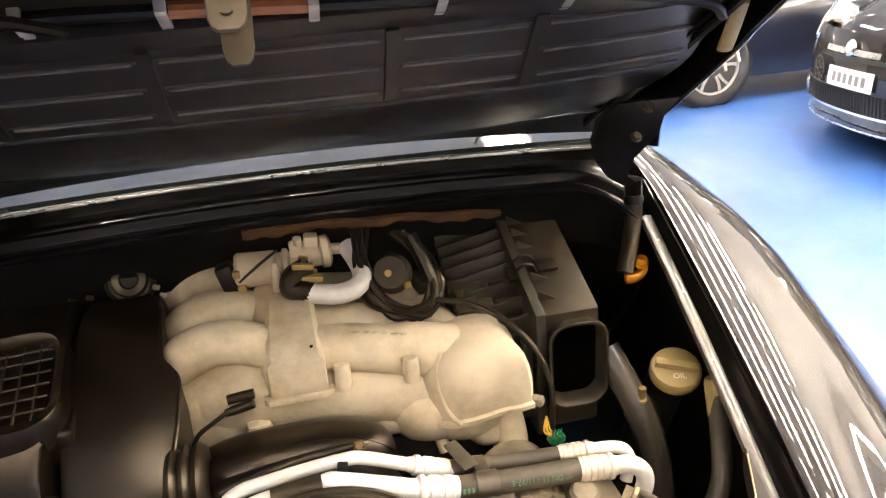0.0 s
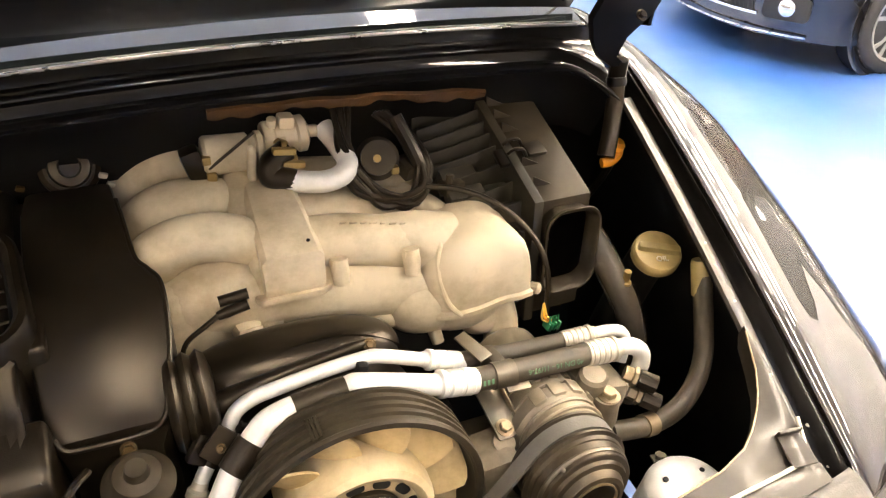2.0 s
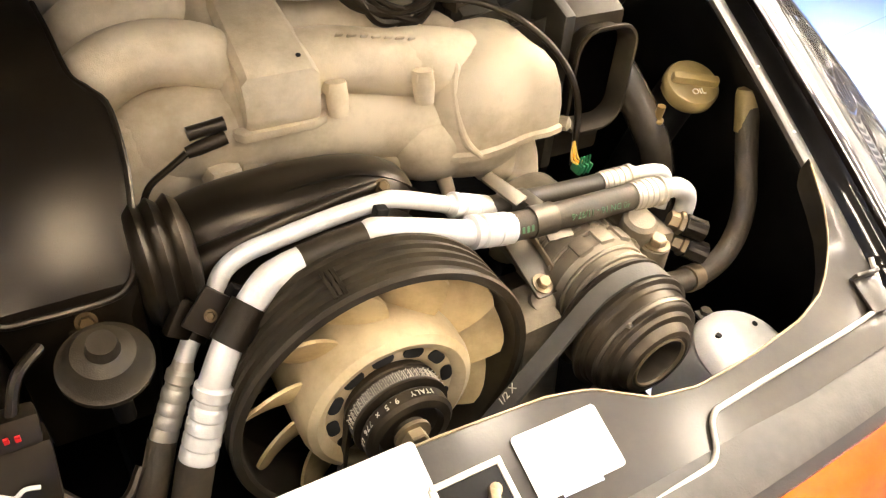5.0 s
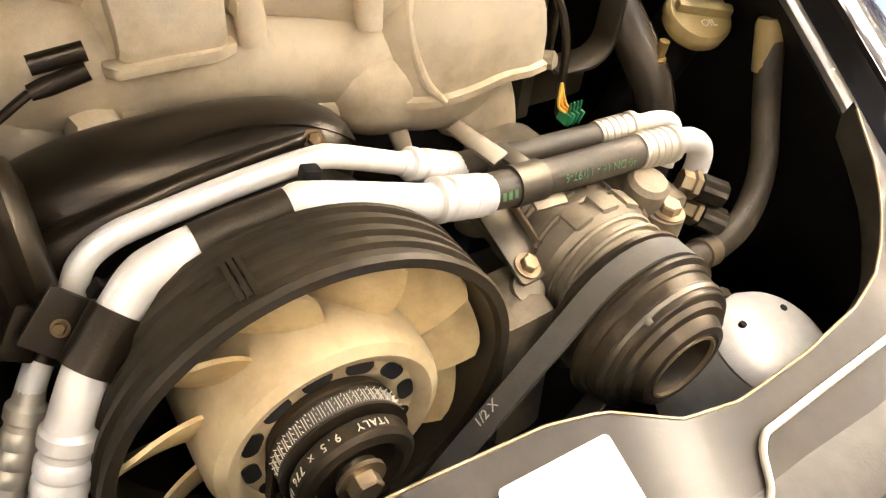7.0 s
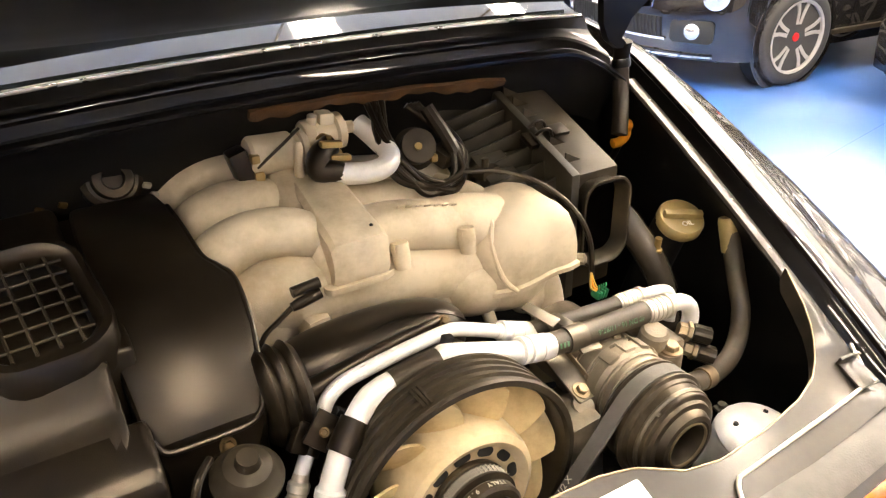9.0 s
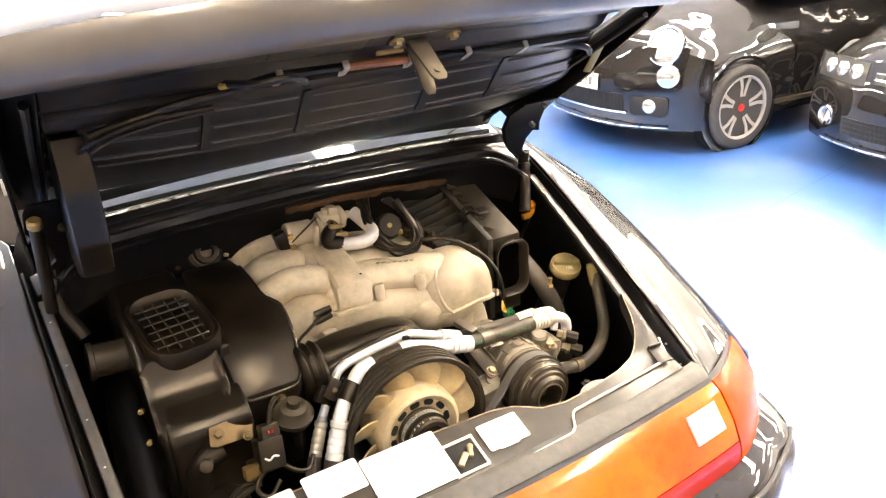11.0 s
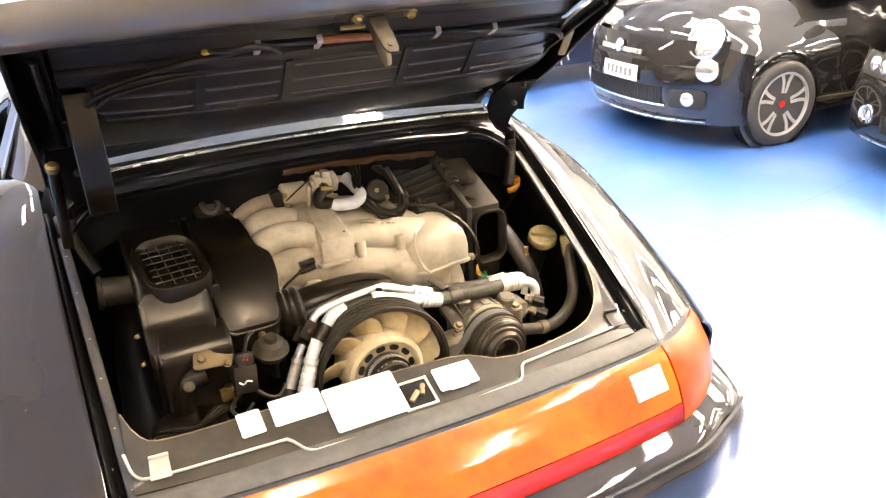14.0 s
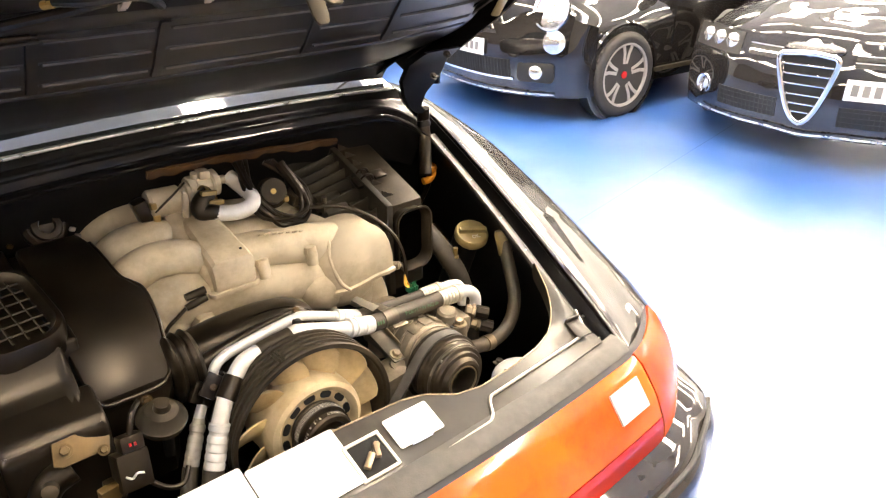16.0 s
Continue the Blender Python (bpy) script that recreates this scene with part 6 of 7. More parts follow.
part("side_spigot", join(lathe([(0, 0), (0.028, 0), (0.028, 0.055), (0.032, 0.056), (0.032, 0.064), (0.024, 0.066), (0, 0.060)], axis((-0.405, 0.40, 0.93), (-1, 0, 0.1)), 24)), PLASTG, bx, "side spigot")
tp = part("top_plug", lathe([(0, 0), (0.032, 0), (0.034, 0.004), (0.034, 0.016), (0.028, 0.020), (0.024, 0.020), (0.022, 0.026), (0.013, 0.028), (0.011, 0.022), (0, 0.022)], axis((-0.222, 0.556, 1.008), (0.1, -0.85, 0.5)), 28), PLAST, bx, "black round vacuum unit", 30)
for q in ((-0.186, 0.530, 1.006), (-0.180, 0.532, 0.992), (-0.276, 0.540, 1.000), (-0.300, 0.542, 1.000)):
    part("metal_clip", box(0.010, 0.005, 0.007, pose(*q, 20, 25, 15), 0.002), ALUC if q[0] > -0.2 else GOLDD, tp)

vp = thing("vacuum_pot", "black vacuum actuator below the housing", "actuator", pose(-0.215, 0.165, 0.82))
vm = axis((-0.203, 0.203, 0.824), (0.05, -0.30, 1))
part("pot", lathe([(0, 0), (0.026, 0), (0.031, 0.006), (0.031, 0.012), (0.034, 0.013), (0.034, 0.018), (0.030, 0.020), (0.022, 0.034), (0.012, 0.038), (0.010, 0.048), (0, 0.048)], vm, 32), PLASTG, vp)
part("stem", lathe([(0, 0), (0.008, 0), (0.008, 0.05), (0, 0.05)], axis((-0.200, 0.200, 0.776), (0, -0.1, 1)), 12), DARK, vp)
gb = thing("zinc_bracket", "yellow zinc plated bracket with two holes", "bracket", pose(-0.315, 0.16, 0.86))
g0 = part("plate", prism([(-0.040, -0.014), (-0.030, -0.018), (0.030, -0.012), (0.036, 0.010), (0.0, 0.020), (-0.036, 0.014)], 0.003, Matrix.Translation((-0.307, 0.182, 0.858)) @ pose(0, 0, 0, 48, 14, 8), 0.001), GOLDD, gb)
bolt(gb, (-0.329, 0.178, 0.866), (0, -0.7, 0.7), 0.0065, GOLDD)
bolt(gb, (-0.287, 0.170, 0.850), (0, -0.7, 0.7), 0.005, GOLDD)
sw = thing("switch_block", "black switch block with wires and red marks", "switch", pose(-0.268, 0.135, 0.82))
part("body", join(box(0.042, 0.030, 0.050, pose(-0.268, 0.135, 0.832, -20, 8, 6), 0.005), box(0.030, 0.022, 0.022, pose(-0.262, 0.140, 0.868, -20, 8, 6), 0.004), box(0.024, 0.020, 0.030, pose(-0.292, 0.135, 0.812, 0, 0, 0), 0.004)), PLAST, sw)
part("mark", join(box(0.003, 0.002, 0.004, pose(-0.265, 0.126, 0.874)), box(0.003, 0.002, 0.004, pose(-0.259, 0.126, 0.873))), REDM, sw)
part("spring", tube([(-0.280, 0.119, 0.836), (-0.273, 0.117, 0.831), (-0.266, 0.117, 0.836), (-0.258, 0.118, 0.832)], 0.0016, 6, 4), ALU, sw)
for pts in ([(-0.280, 0.13, 0.81), (-0.30, 0.115, 0.79), (-0.285, 0.105, 0.775), (-0.262, 0.115, 0.79)], [(-0.255, 0.13, 0.81), (-0.235, 0.115, 0.795), (-0.215, 0.115, 0.79), (-0.20, 0.13, 0.80)], [(-0.26, 0.14, 0.878), (-0.25, 0.15, 0.90), (-0.235, 0.17, 0.90)]):
    part("wire", tube(pts, 0.0038, 8, 6), PLAST, sw)
part("lug", box(0.026, 0.014, 0.022, pose(-0.300, 0.128, 0.816, 0, 0, 10), 0.003), GOLDD, sw)
bw = thing("blower_motor", "black cylindrical blower motor low in the bay corner", "motor", pose(-0.37, 0.13, 0.65))
part("case", lathe([(0, 0), (0.058, 0), (0.060, 0.01), (0.060, 0.10), (0.066, 0.102), (0.066, 0.110), (0.056, 0.118), (0.020, 0.122), (0, 0.122)], pose(-0.37, 0.155, 0.645), 36), PLAST, bw)
part("elbow", tube([(-0.370, 0.19, 0.76), (-0.366, 0.188, 0.800), (-0.350, 0.184, 0.826), (-0.325, 0.185, 0.834)], 0.020, 16, 6), PLAST, bw)
part("pin", lathe([(0, 0), (0.010, 0), (0.010, 0.012), (0, 0.014)], axis((-0.355, 0.168, 0.830), (-0.3, -0.9, 0.2)), 14), CLUTCH, bw)
for k in range(3):
    part("wire", tube([(-0.43, 0.13 - 0.012 * k, 0.775), (-0.40, 0.11, 0.785 - 0.006 * k), (-0.36, 0.105, 0.782), (-0.32, 0.115 + 0.01 * k, 0.79), (-0.29, 0.13, 0.785)], 0.004, 8, 6), PLAST, bw)
part("yellow_wire", tube([(-0.432, 0.120, 0.775), (-0.430, 0.112, 0.755), (-0.434, 0.108, 0.735)], 0.0016, 6, 4), YELLOWW, bw)
ht = thing("heater_duct", "dark duct and cables behind the housing", "duct", pose(-0.40, 0.4, 0.6))
part("duct", tube([(-0.44, 0.22, 0.60), (-0.43, 0.30, 0.72), (-0.42, 0.42, 0.80), (-0.40, 0.50, 0.84)], 0.045, 18, 6), DARK, ht)
for k, (y, z) in enumerate(((0.27, 0.895), (0.255, 0.845))):
    part("clip", join(lathe([(0, 0), (0.0045, 0), (0.0045, 0.010), (0, 0.012)], axis((-0.418, y, z), (-0.3, -0.9, 0.3)), 10)), GOLD, ht)
# ---- parked cars ----
def wheel_set(root, c, d, r, rimr, spokes, centre, name="wheel", width=0.18):
    """A wheel at c whose outer face looks along d."""
    m = axis(c, d)
    hw = width / 2
    w = part(name, lathe([(rimr, -hw), (r - 0.03, -hw), (r - 0.008, -hw + 0.012), (r, -hw + 0.03), (r, hw - 0.03), (r - 0.008, hw - 0.012), (r - 0.03, hw), (rimr + 0.01, hw - 0.004), (rimr, hw - 0.012)], m, 56, True), TYRE, root, "black tyre with alloy rim", 40)
    for s in (-1, 1):
        ring = lambda z, tw: [m @ Vector(((r + (0.0025 if k % 4 < 2 else -0.004)) * math.cos(2 * math.pi * k / 216 + tw), (r + (0.0025 if k % 4 < 2 else -0.004)) * math.sin(2 * math.pi * k / 216 + tw), z)) for k in range(216)]
        part("tread_band", loft([ring(s * 0.008, 0), ring(s * 0.03, 0.01), ring(s * (hw - 0.022), 0.03)], True), TYRE, w, "", 20)
    part("rim", lathe([(rimr - 0.012, hw - 0.03), (rimr + 0.006, hw - 0.006), (rimr + 0.004, hw - 0.002), (rimr - 0.010, hw - 0.008), (rimr - 0.02, -hw + 0.03), (rimr - 0.012, -hw)], m, 48, True), RIMD, w, "silver alloy rim")
    part("brake_disc", lathe([(0, 0), (0.13, 0), (0.13, 0.012), (0.06, 0.012), (0.05, 0.03), (0, 0.03)], m @ pose(0, 0, -0.02), 30), PULLEY, w)
    part("rim_back", lathe([(0, 0), (rimr - 0.015, 0), (rimr - 0.015, 0.004), (0, 0.004)], m @ pose(0, 0, -0.045), 30), GRILLEM, w)
    for k in range(spokes):
        a = 2 * math.pi * k / spokes + 0.25
        for s in (-1, 1):
            part("spoke", loft([[m @ Matrix.Rotation(a + s * da, 4, "Z") @ Vector((rr, s * off + e * wd, hw - dz - th)) for e, th in ((-1, 0.0), (1, 0.0), (1, 0.02), (-1, 0.02))] for rr, off, wd, dz, da in ((0.025, 0.006, 0.014, 0.028, 0.0), (rimr * 0.35, 0.012, 0.012, 0.022, 0.0), (rimr * 0.70, 0.018, 0.011, 0.016, 0.03), (rimr * 0.98, 0.024, 0.013, 0.014, 0.10))], True), RIMD, w)
    part("centre_cap", lathe([(0, 0), (0.027, 0), (0.025, 0.008), (0, 0.010)], m @ pose(0, 0, hw - 0.024), 24), centre, w)
    return w


# city hatchback; its own axes: x back from the nose, y to its right hand, z up
FM = Matrix.Translation((3.250, 3.385, 0)) @ pose(0, 0, 0, 0, 0, -5)
small_car = thing("city_hatchback", "glossy black small retro hatchback parked on the blue floor", "car", FM, "parked cars")


def hatch():
    P = lambda nm, bm, mt, lb="", pr=None, an=40: part(nm, moved(bm, FM), mt, pr or small_car, lb, an)

    def nose(x):
        return x
    # lower body in plan: rounded nose
    def body(u, v):
        # u along the length, v round the section from the right sill over the top to the left sill
        x = 3.50 * u ** 1.15
        hw = 0.815 * (1 - 0.05 * math.exp(-x / 0.2) - 0.06 * math.exp(-((3.5 - x) / 0.3)))
        zt = float(np.interp(x, [0, 0.03, 0.10, 0.30, 0.70, 0.98, 3.1, 3.4, 3.5], [0.60, 0.70, 0.80, 0.90, 0.975, 1.01, 1.02, 0.95, 0.85]))
        zs = zt - 0.13 - 0.05 * min(1, x / 0.8)
        zb = 0.20
        a = (v - 0.5) * 2
        t, sg = abs(a), (1 if a > 0 else -1)
        if t < 0.45:
            c = t / 0.45
            y, z = hw * 0.80 * c, zt - (zt - zs) * c ** 3
        elif t < 0.65:
            c = (t - 0.45) / 0.2
            y, z = hw * (0.80 + 0.20 * math.sin(c * 1.57)), zs - (zs - 0.58) * c ** 1.3 if zs > 0.58 else zs
        else:
            c = (t - 0.65) / 0.35
            z0 = min(zs, 0.58)
            y, z = hw * (1 - 0.04 * c * c), z0 + (zb - z0) * c
        return Vector((x + 0.02 + (0.34 * abs(y / 0.80) ** 2.6) * math.exp(-x / 0.7), sg * y, z))
    P("body", surf(body, 60, 60), PAINT2, "glossy black rounded bodywork", an=60)

    def face(u, v, out=0.0):
        # the front face: across and up
        yy = -0.76 + 1.52 * u
        z = 0.18 + 0.56 * v
        bulge = 0.06 * math.sin(min(1, max(0, (z - 0.15) / 0.6)) * 3.14)
        x = 0.34 * abs(yy / 0.80) ** 2.6 - bulge - out
        return Vector((x, yy, z))
    P("front_face", surf(lambda u, v: face(u, v), 40, 24, 0.01), PAINT2, "glossy black nose panel", an=60)
    for s in (-1, 1):
        P("bumper_corner", surf(lambda u, v: Vector((0.285 + 0.165 * u ** 1.3 - 0.05 * (1 - u) * math.sin(min(1, max(0, (0.56 * v + 0.03) / 0.6)) * 3.14), s * (0.752 + 0.066 * math.sin(u * 1.57)), 0.18 + (0.52 - 0.06 * u) * v)), 14, 14, 0.006), PAINT2, "", an=60)
        P("arch_lip", lathe([(0.318, 0.0), (0.322, 0.012), (0.340, 0.016), (0.352, 0.004), (0.340, -0.01)], pose(0.73, s * 0.802, 0.30, -90 * s, 0, 0), 48, True), PAINT2, "")

    def patch(nm, y0, y1, z0, z1, mt, out, lb="", nu=12, nv=4, th=0.006):
        return P(nm, surf(lambda u, v: face((y0 + (y1 - y0) * u + 0.76) / 1.52, (z0 + (z1 - z0) * v - 0.18) / 0.56, out), nu, nv, th), mt, lb, an=60)
    patch("upper_slot", -0.32, 0.32, 0.585, 0.61, GRILLEM, 0.006, "dark slot under the badge bar")
    patch("chrome_bar", -0.24, 0.24, 0.620, 0.652, TRIM, 0.014, "chrome moustache bar")
    patch("lower_grille", -0.44, 0.44, 0.305, 0.425, GRILLEM, 0.006, "dark mesh lower grille")
    for k in range(34):
        y = -0.43 + 0.86 * k / 33
        patch("grille_bar", y - 0.004, y + 0.004, 0.308, 0.422, SEALM, 0.012, "", 1, 2, 0.004)
    patch("grille_surround", -0.46, 0.46, 0.288, 0.303, CHROME, 0.012, "bright grille surround")
    patch("splitter", -0.70, 0.70, 0.198, 0.207, TRIM, 0.030, "bright lower splitter line", 24)
    pt = patch("number_plate", -0.25, 0.14, 0.435, 0.545, PLATE, 0.022, "white number plate with dark blurred marks")
    for k in range(6):
        y = -0.20 + 0.052 * k
        part("plate_mark", moved(surf(lambda u, v: face((y + 0.030 * u + 0.76) / 1.52, (0.462 + 0.055 * v - 0.18) / 0.56, 0.0235), 1, 1, 0.001), FM), PLATEK, pt)
    bd = P("badge", lathe([(0, 0), (0.045, 0), (0.048, 0.006), (0.040, 0.012), (0, 0.014)], axis((-0.045, 0.0, 0.655), (-1, 0, 0.25)), 28), CHROME, "round chrome badge")
    part("badge_field", moved(lathe([(0, 0), (0.034, 0), (0.030, 0.004), (0, 0.005)], axis((-0.057, 0.0, 0.658), (-1, 0, 0.25)), 24), FM), ALUC, bd)
    for s in (-1, 1):
        hc = Vector((0.200, s * 0.625, 0.745))
        hm = axis(hc, (-0.80, s * 0.42, 0.42)) @ Matrix.Diagonal((1.0, 1.12, 1, 1))
        hl = P("headlight", lathe([(0.118, -0.12), (0.124, 0.0), (0.119, 0.012), (0.109, 0.012), (0.105, -0.02), (0.105, -0.12)], hm, 36, True), CHROME, "round chrome-ringed headlight")
        part("lens", moved(lathe([(0, 0.024), (0.05, 0.020), (0.09, 0.010), (0.109, -0.002), (0.109, -0.03), (0, -0.03)], hm, 36), FM), LAMPG, hl, "clear lamp lens")
        part("bulb_ring", moved(lathe([(0.032, 0.0225), (0.036, 0.026), (0.040, 0.0215)], hm, 28), FM), ALUC, hl)
        rc = face((s * 0.690 + 0.76) / 1.52, (0.555 - 0.18) / 0.56, 0.004)
        P("running_light", lathe([(0, 0.018), (0.045, 0.014), (0.066, 0.004), (0.076, 0.002), (0.076, -0.04), (0, -0.04)], axis(rc, (-0.80, s * 0.58, 0.10)), 28), LAMPG, "round lower running light")
        fc = face((s * 0.60 + 0.76) / 1.52, (0.352 - 0.18) / 0.56, 0.003)
        fg = P("fog_pod", prism(rounded(0.26, 0.13, 0.03), 0.012, axis(fc, (-0.86, s * 0.50, 0.0)) @ pose(0, 0, -0.006, 0, 0, 0), 0.003), GRILLEM, "dark fog lamp recess")
        part("fog_light", moved(lathe([(0, 0.024), (0.030, 0.020), (0.042, 0.010), (0.047, 0.006), (0.047, -0.02), (0, -0.02)], axis(fc, (-0.86, s * 0.50, 0.0)), 24), FM), LAMPG, fg, "small round fog lamp")
    # upper cabin
    P("windscreen", surf(lambda u, v: ((1.00 + 0.52 * v + 0.10 * (2 * u - 1) ** 2), (2 * u - 1) * (0.66 - 0.10 * v), 1.005 + 0.40 * v), 16, 8, 0.006), WINGLASS, "tinted windscreen", an=60)
    P("roof", surf(lambda u, v: (1.52 + 1.55 * v, (2 * u - 1) * 0.56, 1.405 + 0.075 * math.sin(3.14 * (0.15 + 0.8 * v)) - 0.06 * (2 * u - 1) ** 2), 14, 12, 0.01), PAINT2, "glossy black roof", an=60)
    P("rear_hatch", surf(lambda u, v: (3.07 + 0.36 * v, (2 * u - 1) * (0.56 + 0.14 * v), 1.40 - 0.45 * v), 10, 6, 0.01), WINGLASS, "", an=60)
    for s in (-1, 1):
        P("side_window", surf(lambda u, v: (1.05 + 2.05 * u + 0.38 * (1 - v) * (1 - u), s * (0.56 + 0.15 * v), 1.375 - 0.37 * v), 12, 6, 0.006), WINGLASS, "tinted side window", an=60)
        P("door", surf(lambda u, v: (1.22 + 1.05 * u, s * (0.80 + 0.022 * math.sin(3.14 * v) + 0.0 * u), 0.92 - 0.62 * v), 8, 10, 0.004), PAINT2, "glossy black door", an=60)
        P("sill_trim", box2((1.05, min(s * 0.80, s * 0.83), 0.27), (2.55, max(s * 0.80, s * 0.83), 0.30), 0.004), PLASTG)
        P("door_mirror", blob((1.30, s * 0.90, 1.03), (0.07, 0.10, 0.07), I4, 18, 12, 2.5), PAINT2, "", an=60)
        for x in (0.73, 3.05):
            P("wheel_well", lathe([(0.0, 0.012), (0.300, 0.012), (0.335, 0.006), (0.335, -0.10), (0, -0.10)], pose(x, s * (0.805 if x > 1 else 0.790), 0.30, -90 * s, 0, 0), 40), GRILLEM, "dark wheel arch")
            wheel_set(small_car, FM @ Vector((x, s * 0.755, 0.291)), FM.to_3x3() @ Vector((0, s, 0)), 0.291, 0.214, 5, REDM)
    P("underside", box2((0.25, -0.70, 0.17), (3.3, 0.70, 0.24)), GRILLEM)


hatch()

# dark saloon with a shield grille
AM = Matrix.Translation((3.70, 1.20, 0)) @ pose(0, 0, 0, 0, 0, -3) @ Matrix.Translation((0.15, 0.68, 0)) @ pose(0, 0, 0, 0, 0, 12) @ Matrix.Translation((-0.15, -0.68, 0))
saloon_root = thing("saloon_car", "dark brown-black saloon with a shield-shaped grille", "car", AM, "parked cars")


def saloon():
    P = lambda nm, bm, mt, lb="", pr=None, an=40: part(nm, moved(bm, AM), mt, pr or saloon_root, lb, an)

    def body(u, v):
        x = 4.60 * u ** 1.2
        hw = 0.91 * (1 - 0.04 * math.exp(-x / 0.22) - 0.06 * math.exp(-((4.6 - x) / 0.3)))
        zt = float(np.interp(x, [0, 0.05, 0.15, 0.5, 1.2, 1.4, 3.9, 4.5, 4.6], [0.62, 0.70, 0.76, 0.86, 0.97, 0.99, 1.02, 0.98, 0.85]))
        zs = zt - 0.10 - 0.05 * min(1, x / 0.8)
        a = (v - 0.5) * 2
        t, sg = abs(a), (1 if a > 0 else -1)
        if t < 0.45:
            c = t / 0.45
            y, z = hw * 0.82 * c, zt - (zt - zs) * c ** 3 + 0.018 * math.exp(-((c - 0.45) / 0.12) ** 2) * min(1, x)
        elif t < 0.65:
            c = (t - 0.45) / 0.2
            y, z = hw * (0.82 + 0.18 * math.sin(c * 1.57)), zs - (zs - 0.56) * c ** 1.3
        else:
            c = (t - 0.65) / 0.35
            y, z = hw * (1 - 0.04 * c * c), 0.56 - 0.36 * c
        return Vector((x + 0.03 + 0.36 * abs(y / 0.85) ** 2.4 * math.exp(-x / 0.8), sg * y, z))
    P("body", surf(body, 60, 60), PAINT2, "glossy brown-black bodywork", an=60)

    def face(y, z, out=0.0):
        t = min(1, max(0, (z - 0.15) / 0.55))
        return Vector((0.36 * abs(y / 0.85) ** 2.4 - 0.07 * math.sin(t * 3.14) + 0.06 * t - out - 0.05 * math.exp(-(y / 0.12) ** 2), y, z))
    P("front_face", surf(lambda u, v: face(-0.86 + 1.72 * u, 0.18 + 0.52 * v), 50, 24, 0.01), PAINT2, "glossy bumper and nose", an=60)

    def patch(nm, y0, y1, z0, z1, mt, out, lb="", nu=10, nv=3, th=0.006, pr=None, skew=0.0):
        return P(nm, surf(lambda u, v: face(y0 + (y1 - y0) * u, z0 + (z1 - z0) * v + skew * u, out), nu, nv, th), mt, lb, pr, 60)
    for s in (-1, 1):
        patch("lower_grille", s * 0.17, s * 0.56, 0.265, 0.375, GRILLEM, 0.006, "dark mesh lower grille")
        for k in range(14):
            patch("mesh_bar", s * (0.19 + 0.027 * k) - 0.003, s * (0.19 + 0.027 * k) + 0.003, 0.268, 0.372, SEALM, 0.011, "", 1, 2, 0.004)
        for k in range(3):
            patch("mesh_bar", s * 0.18, s * 0.55, 0.29 + 0.03 * k, 0.295 + 0.03 * k, SEALM, 0.011, "", 8, 1, 0.004)
        for k in range(2):
            patch("upper_slot", s * 0.19, s * 0.40, 0.585 + 0.035 * k, 0.607 + 0.035 * k, GRILLEM, 0.008, "dark slot with a chrome edge")
            patch("slot_trim", s * 0.19, s * 0.40, 0.608 + 0.035 * k, 0.614 + 0.035 * k, CHROME, 0.012, "")
        pod = patch("headlight_pod", s * 0.46, s * 0.83, 0.565, 0.690, GRILLEM, 0.004, "dark triple headlight unit")
        for k in range(3):
            c = face(s * (0.535 + 0.100 * k), 0.630, 0.010)
            part("lamp", moved(lathe([(0, 0.016), (0.024, 0.014), (0.040, 0.004), (0.046, 0.0), (0.048, -0.006), (0.048, -0.03), (0, -0.03)], axis(c, (-0.9, s * 0.35, 0.1)), 28), AM), LAMPG, pod, "round clear lamp")
        c = face(s * 0.68, 0.350, 0.004)
        fo = P("fog_lamp", lathe([(0.040, 0.01), (0.056, 0.014), (0.060, 0.006), (0.060, -0.03), (0.040, -0.03)], axis(c, (-0.88, s * 0.40, 0)), 28, True), CHROME, "round fog lamp in a bright ring")
        part("lens", moved(lathe([(0, 0.010), (0.034, 0.004), (0.042, -0.006), (0.042, -0.03), (0, -0.03)], axis(c, (-0.88, s * 0.40, 0)), 24), AM), LAMPG, fo)
    patch("splitter", -0.72, 0.72, 0.198, 0.208, TRIM, 0.03, "pale lower lip", 30)
    # shield grille
    sh = [(0.0, 0.285), (0.042, 0.312), (0.085, 0.39), (0.128, 0.52), (0.152, 0.640), (0.09, 0.662), (0.0, 0.668)]
    full = [(y, z) for y, z in sh] + [(-y, z) for y, z in sh[-2:0:-1]]
    P("shield_back", prism([(y * 0.95, z) for y, z in full], 0.01, Matrix(((0, 0, -1, -0.125), (1, 0, 0, 0), (0, 1, 0, 0), (0, 0, 0, 1)))), GRILLEM, "dark shield opening")
    pts = [(-0.142 - 0.03 * math.sin((z - 0.2) * 4), y, z) for y, z in full]
    P("shield_frame", tube(pts + pts[:2], 0.016, 10, 4, caps=False), CHROME, "chrome shield frame")
    for z, w in ((0.60, 0.142), (0.548, 0.134), (0.495, 0.120), (0.44, 0.102), (0.39, 0.083), (0.345, 0.060)):
        P("shield_bar", box(0.014, 2 * w, 0.012, pose(-0.150, 0, z), 0.004), CHROME)
    bd = P("badge", lathe([(0, 0), (0.046, 0), (0.050, 0.006), (0.044, 0.012), (0, 0.014)], axis((-0.135, 0, 0.690), (-1, 0, 0.45)), 28), CHROME, "round chrome badge")
    P("badge_mount", blob((-0.09, 0, 0.675), (0.08, 0.16, 0.035), I4, 24, 10, 2.4), PAINT2, "", an=60)
    part("badge_field", moved(lathe([(0, 0), (0.034, 0), (0.030, 0.004), (0, 0.005)], axis((-0.147, 0, 0.696), (-1, 0, 0.45)), 24), AM), ALUC, bd)
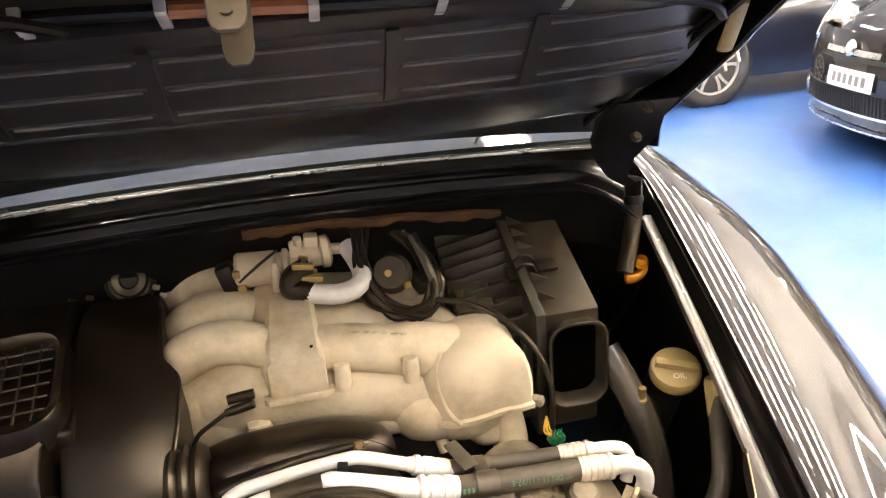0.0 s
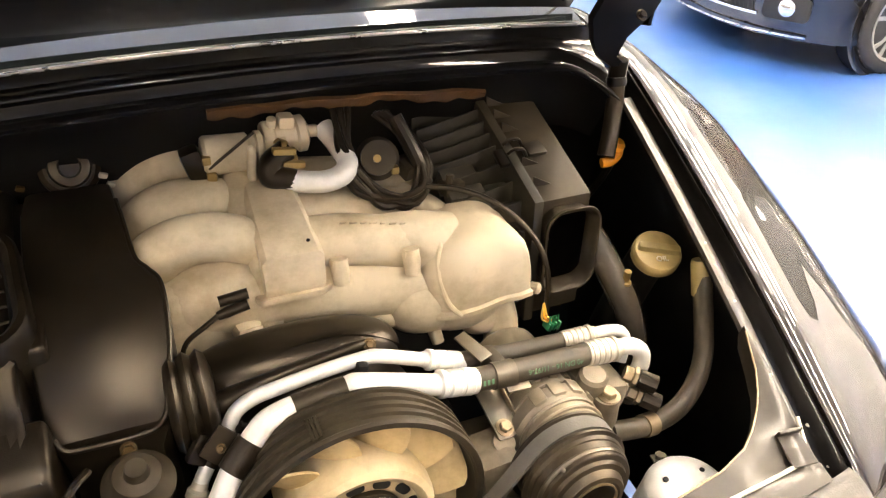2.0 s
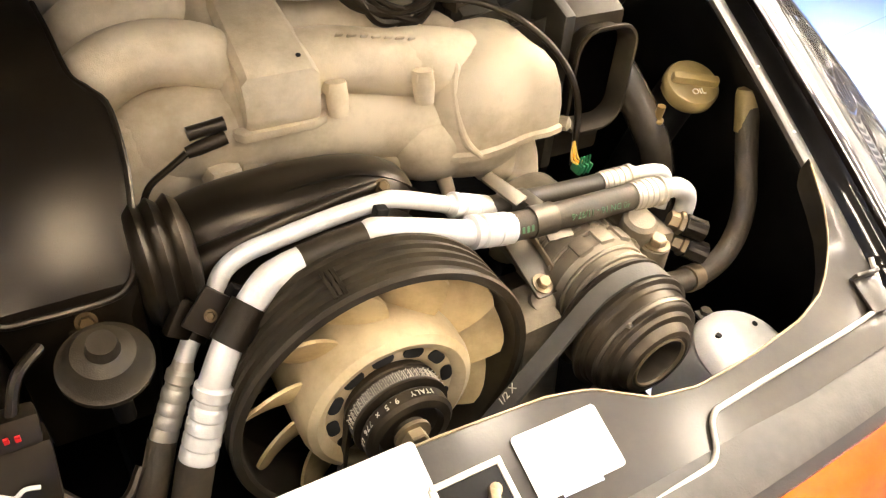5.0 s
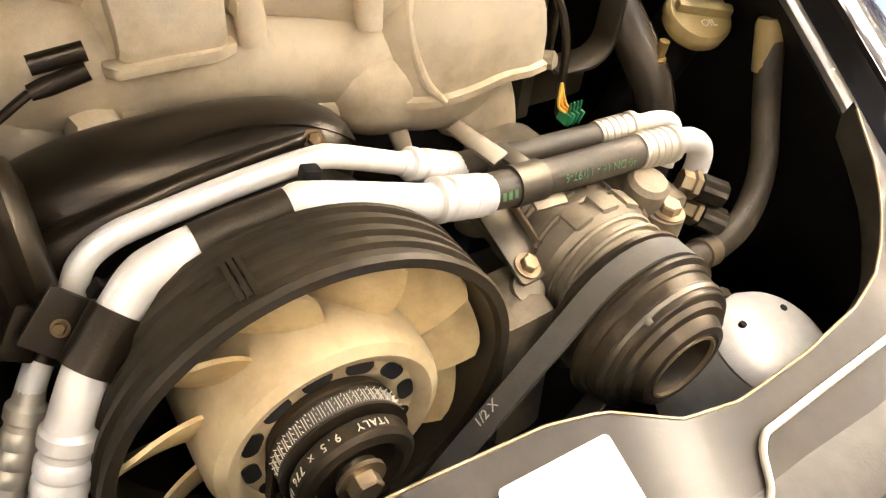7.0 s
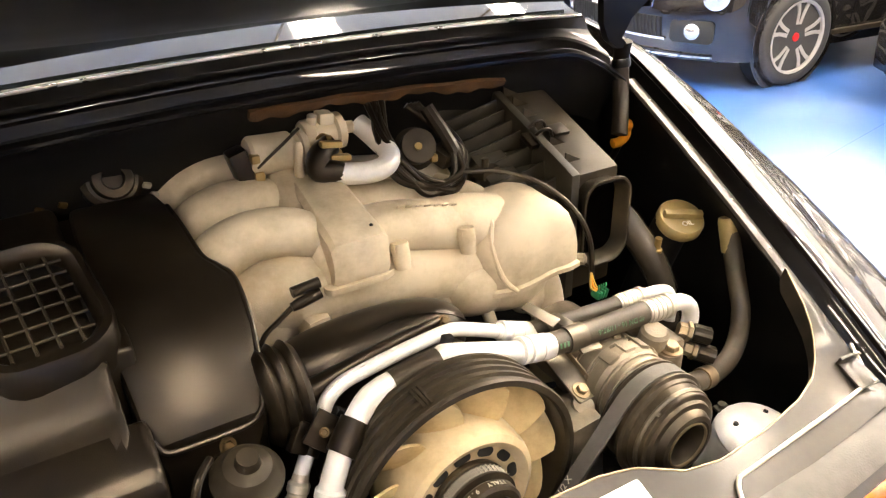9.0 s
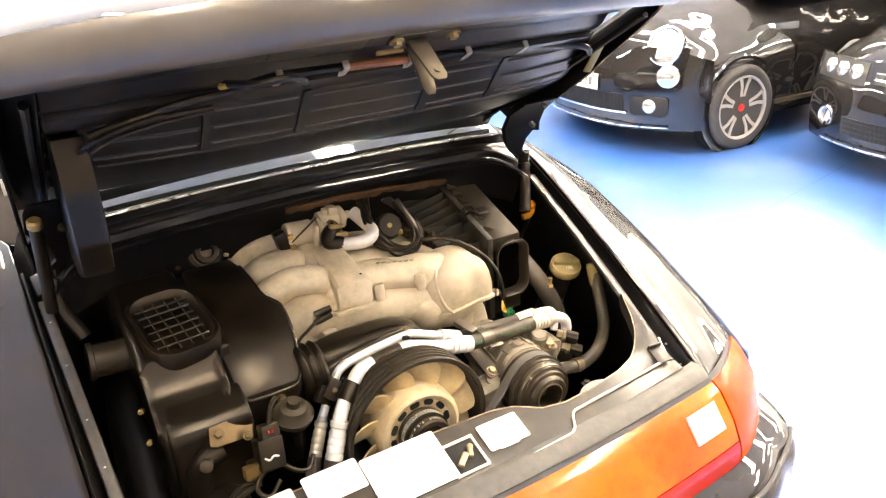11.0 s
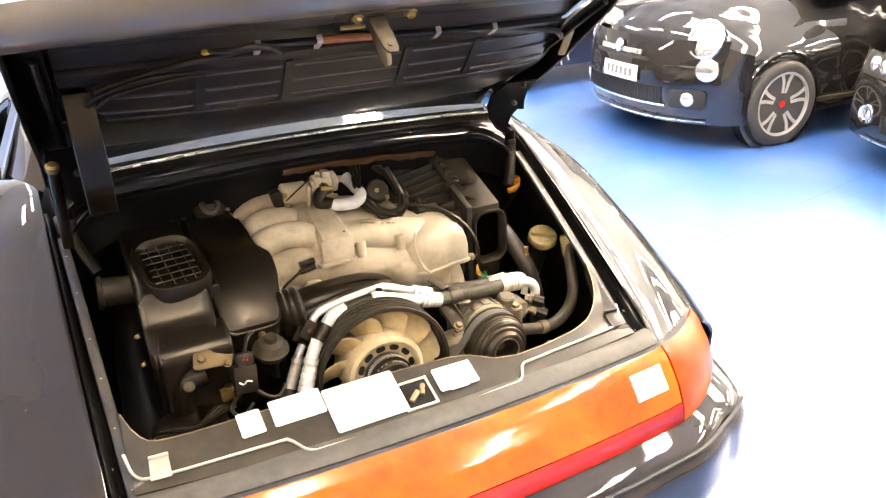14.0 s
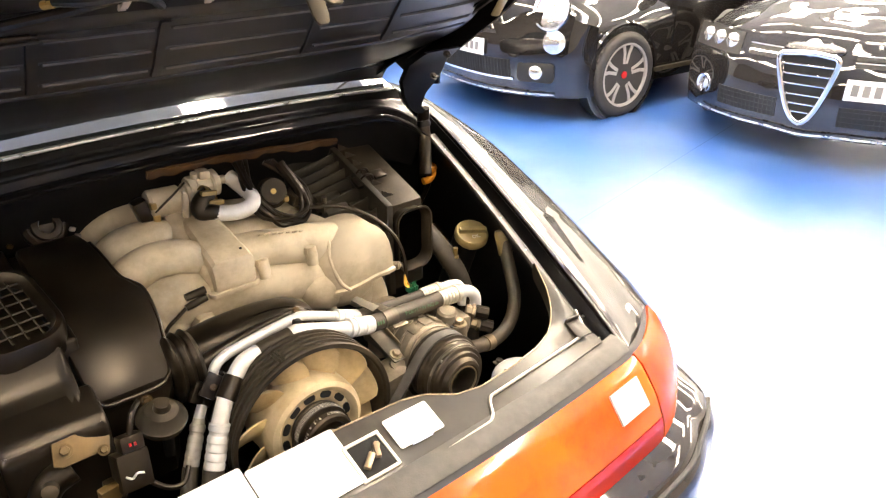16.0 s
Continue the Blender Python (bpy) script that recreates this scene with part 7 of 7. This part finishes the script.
    pt = patch("number_plate", -0.56, -0.18, 0.420, 0.530, PLATE, 0.022, "white number plate with dark blurred marks")
    for k in range(6):
        y = -0.52 + 0.055 * k
        part("plate_mark", moved(surf(lambda u, v: face(y + 0.034 * u, 0.446 + 0.058 * v, 0.0235), 1, 1, 0.001), AM), PLATEK, pt)
    P("windscreen", surf(lambda u, v: ((1.35 + 0.75 * v + 0.12 * (2 * u - 1) ** 2), (2 * u - 1) * (0.72 - 0.12 * v), 0.985 + 0.38 * v), 16, 8, 0.006), WINGLASS, "tinted windscreen", an=60)
    P("roof", surf(lambda u, v: (2.10 + 1.30 * v, (2 * u - 1) * 0.60, 1.365 + 0.05 * math.sin(3.14 * (0.2 + 0.75 * v)) - 0.05 * (2 * u - 1) ** 2), 12, 10, 0.01), PAINT2, "glossy roof", an=60)
    P("rear_window", surf(lambda u, v: (3.40 + 0.65 * v, (2 * u - 1) * (0.60 + 0.10 * v), 1.37 - 0.36 * v), 10, 6, 0.01), WINGLASS, "", an=60)
    for s in (-1, 1):
        P("side_window", surf(lambda u, v: (1.45 + 2.45 * u + 0.55 * (1 - v) * (1 - 2 * u), s * (0.60 + 0.17 * v), 1.345 - 0.36 * v), 12, 6, 0.006), WINGLASS, "tinted side window", an=60)
        for x in (0.93, 3.63):
            P("wheel_well", lathe([(0.0, 0.012), (0.330, 0.012), (0.36, 0.006), (0.36, -0.10), (0, -0.10)], pose(x, s * 0.888, 0.33, -90 * s, 0, 0), 40), GRILLEM, "dark wheel arch")
            wheel_set(saloon_root, AM @ Vector((x, s * 0.858, 0.325)), AM.to_3x3() @ Vector((0, s, 0)), 0.325, 0.225, 5, ALUC)


saloon()

# third car beyond the hatchback, seen side-on
NM = Matrix.Translation((2.42, 5.84, 0))
navy = thing("coupe_car", "dark navy coupe standing side-on on the blue floor", "car", NM, "parked cars")


def coupe():
    P = lambda nm, bm, mt, lb="", pr=None, an=40: part(nm, moved(bm, NM), mt, pr or navy, lb, an)

    def body(u, v):
        x = 4.3 * u
        hw = 0.88 * (1 - 0.22 * math.exp(-x / 0.22) - 0.08 * math.exp(-((4.3 - x) / 0.3)))
        zt = float(np.interp(x, [0, 0.1, 0.5, 1.2, 1.5, 3.6, 4.2, 4.3], [0.62, 0.74, 0.86, 0.95, 0.97, 1.0, 0.96, 0.8]))
        zs = zt - 0.12
        a = (v - 0.5) * 2
        t, sg = abs(a), (1 if a > 0 else -1)
        if t < 0.45:
            c = t / 0.45
            y, z = hw * 0.85 * c, zt - (zt - zs) * c ** 3
        elif t < 0.65:
            c = (t - 0.45) / 0.2
            y, z = hw * (0.85 + 0.15 * math.sin(c * 1.57)), zs - (zs - 0.58) * c ** 1.3
        else:
            c = (t - 0.65) / 0.35
            y, z = hw * (1 - 0.03 * c * c), 0.58 - 0.38 * c
        return Vector((x, sg * y, z))
    P("body", surf(body, 50, 50), NAVY, "glossy dark navy bodywork", an=60)
    P("roof", surf(lambda u, v: (1.75 + 1.45 * v, (2 * u - 1) * 0.58, 1.30 + 0.06 * math.sin(3.14 * (0.2 + 0.75 * v)) - 0.05 * (2 * u - 1) ** 2), 12, 10, 0.01), NAVY, "glossy roof", an=60)
    P("windscreen", surf(lambda u, v: ((1.15 + 0.60 * v + 0.12 * (2 * u - 1) ** 2), (2 * u - 1) * (0.70 - 0.12 * v), 0.96 + 0.35 * v), 14, 8, 0.006), WINGLASS, "tinted windscreen", an=60)
    P("rear_window", surf(lambda u, v: (3.20 + 0.75 * v, (2 * u - 1) * (0.58 + 0.10 * v), 1.31 - 0.34 * v), 10, 6, 0.01), WINGLASS, "", an=60)
    for s in (-1, 1):
        P("side_window", surf(lambda u, v: (1.25 + 2.45 * u + 0.50 * (1 - v) * (1 - 2 * u), s * (0.58 + 0.18 * v), 1.285 - 0.33 * v), 12, 6, 0.006), WINGLASS, "tinted side window", an=60)
        P("side_repeater", box(0.05, 0.008, 0.025, pose(1.35, s * 0.868, 0.60), 0.003), ALUC, "small clear side repeater")
        for x in (0.85, 3.40):
            P("wheel_well", lathe([(0.0, 0.012), (0.335, 0.012), (0.36, 0.006), (0.36, -0.10), (0, -0.10)], pose(x, s * 0.862, 0.33, -90 * s, 0, 0), 40), GRILLEM, "dark wheel arch")
            wheel_set(navy, NM @ Vector((x, s * 0.828, 0.31)), NM.to_3x3() @ Vector((0, s, 0)), 0.31, 0.208, 5, ALUC)


coupe()
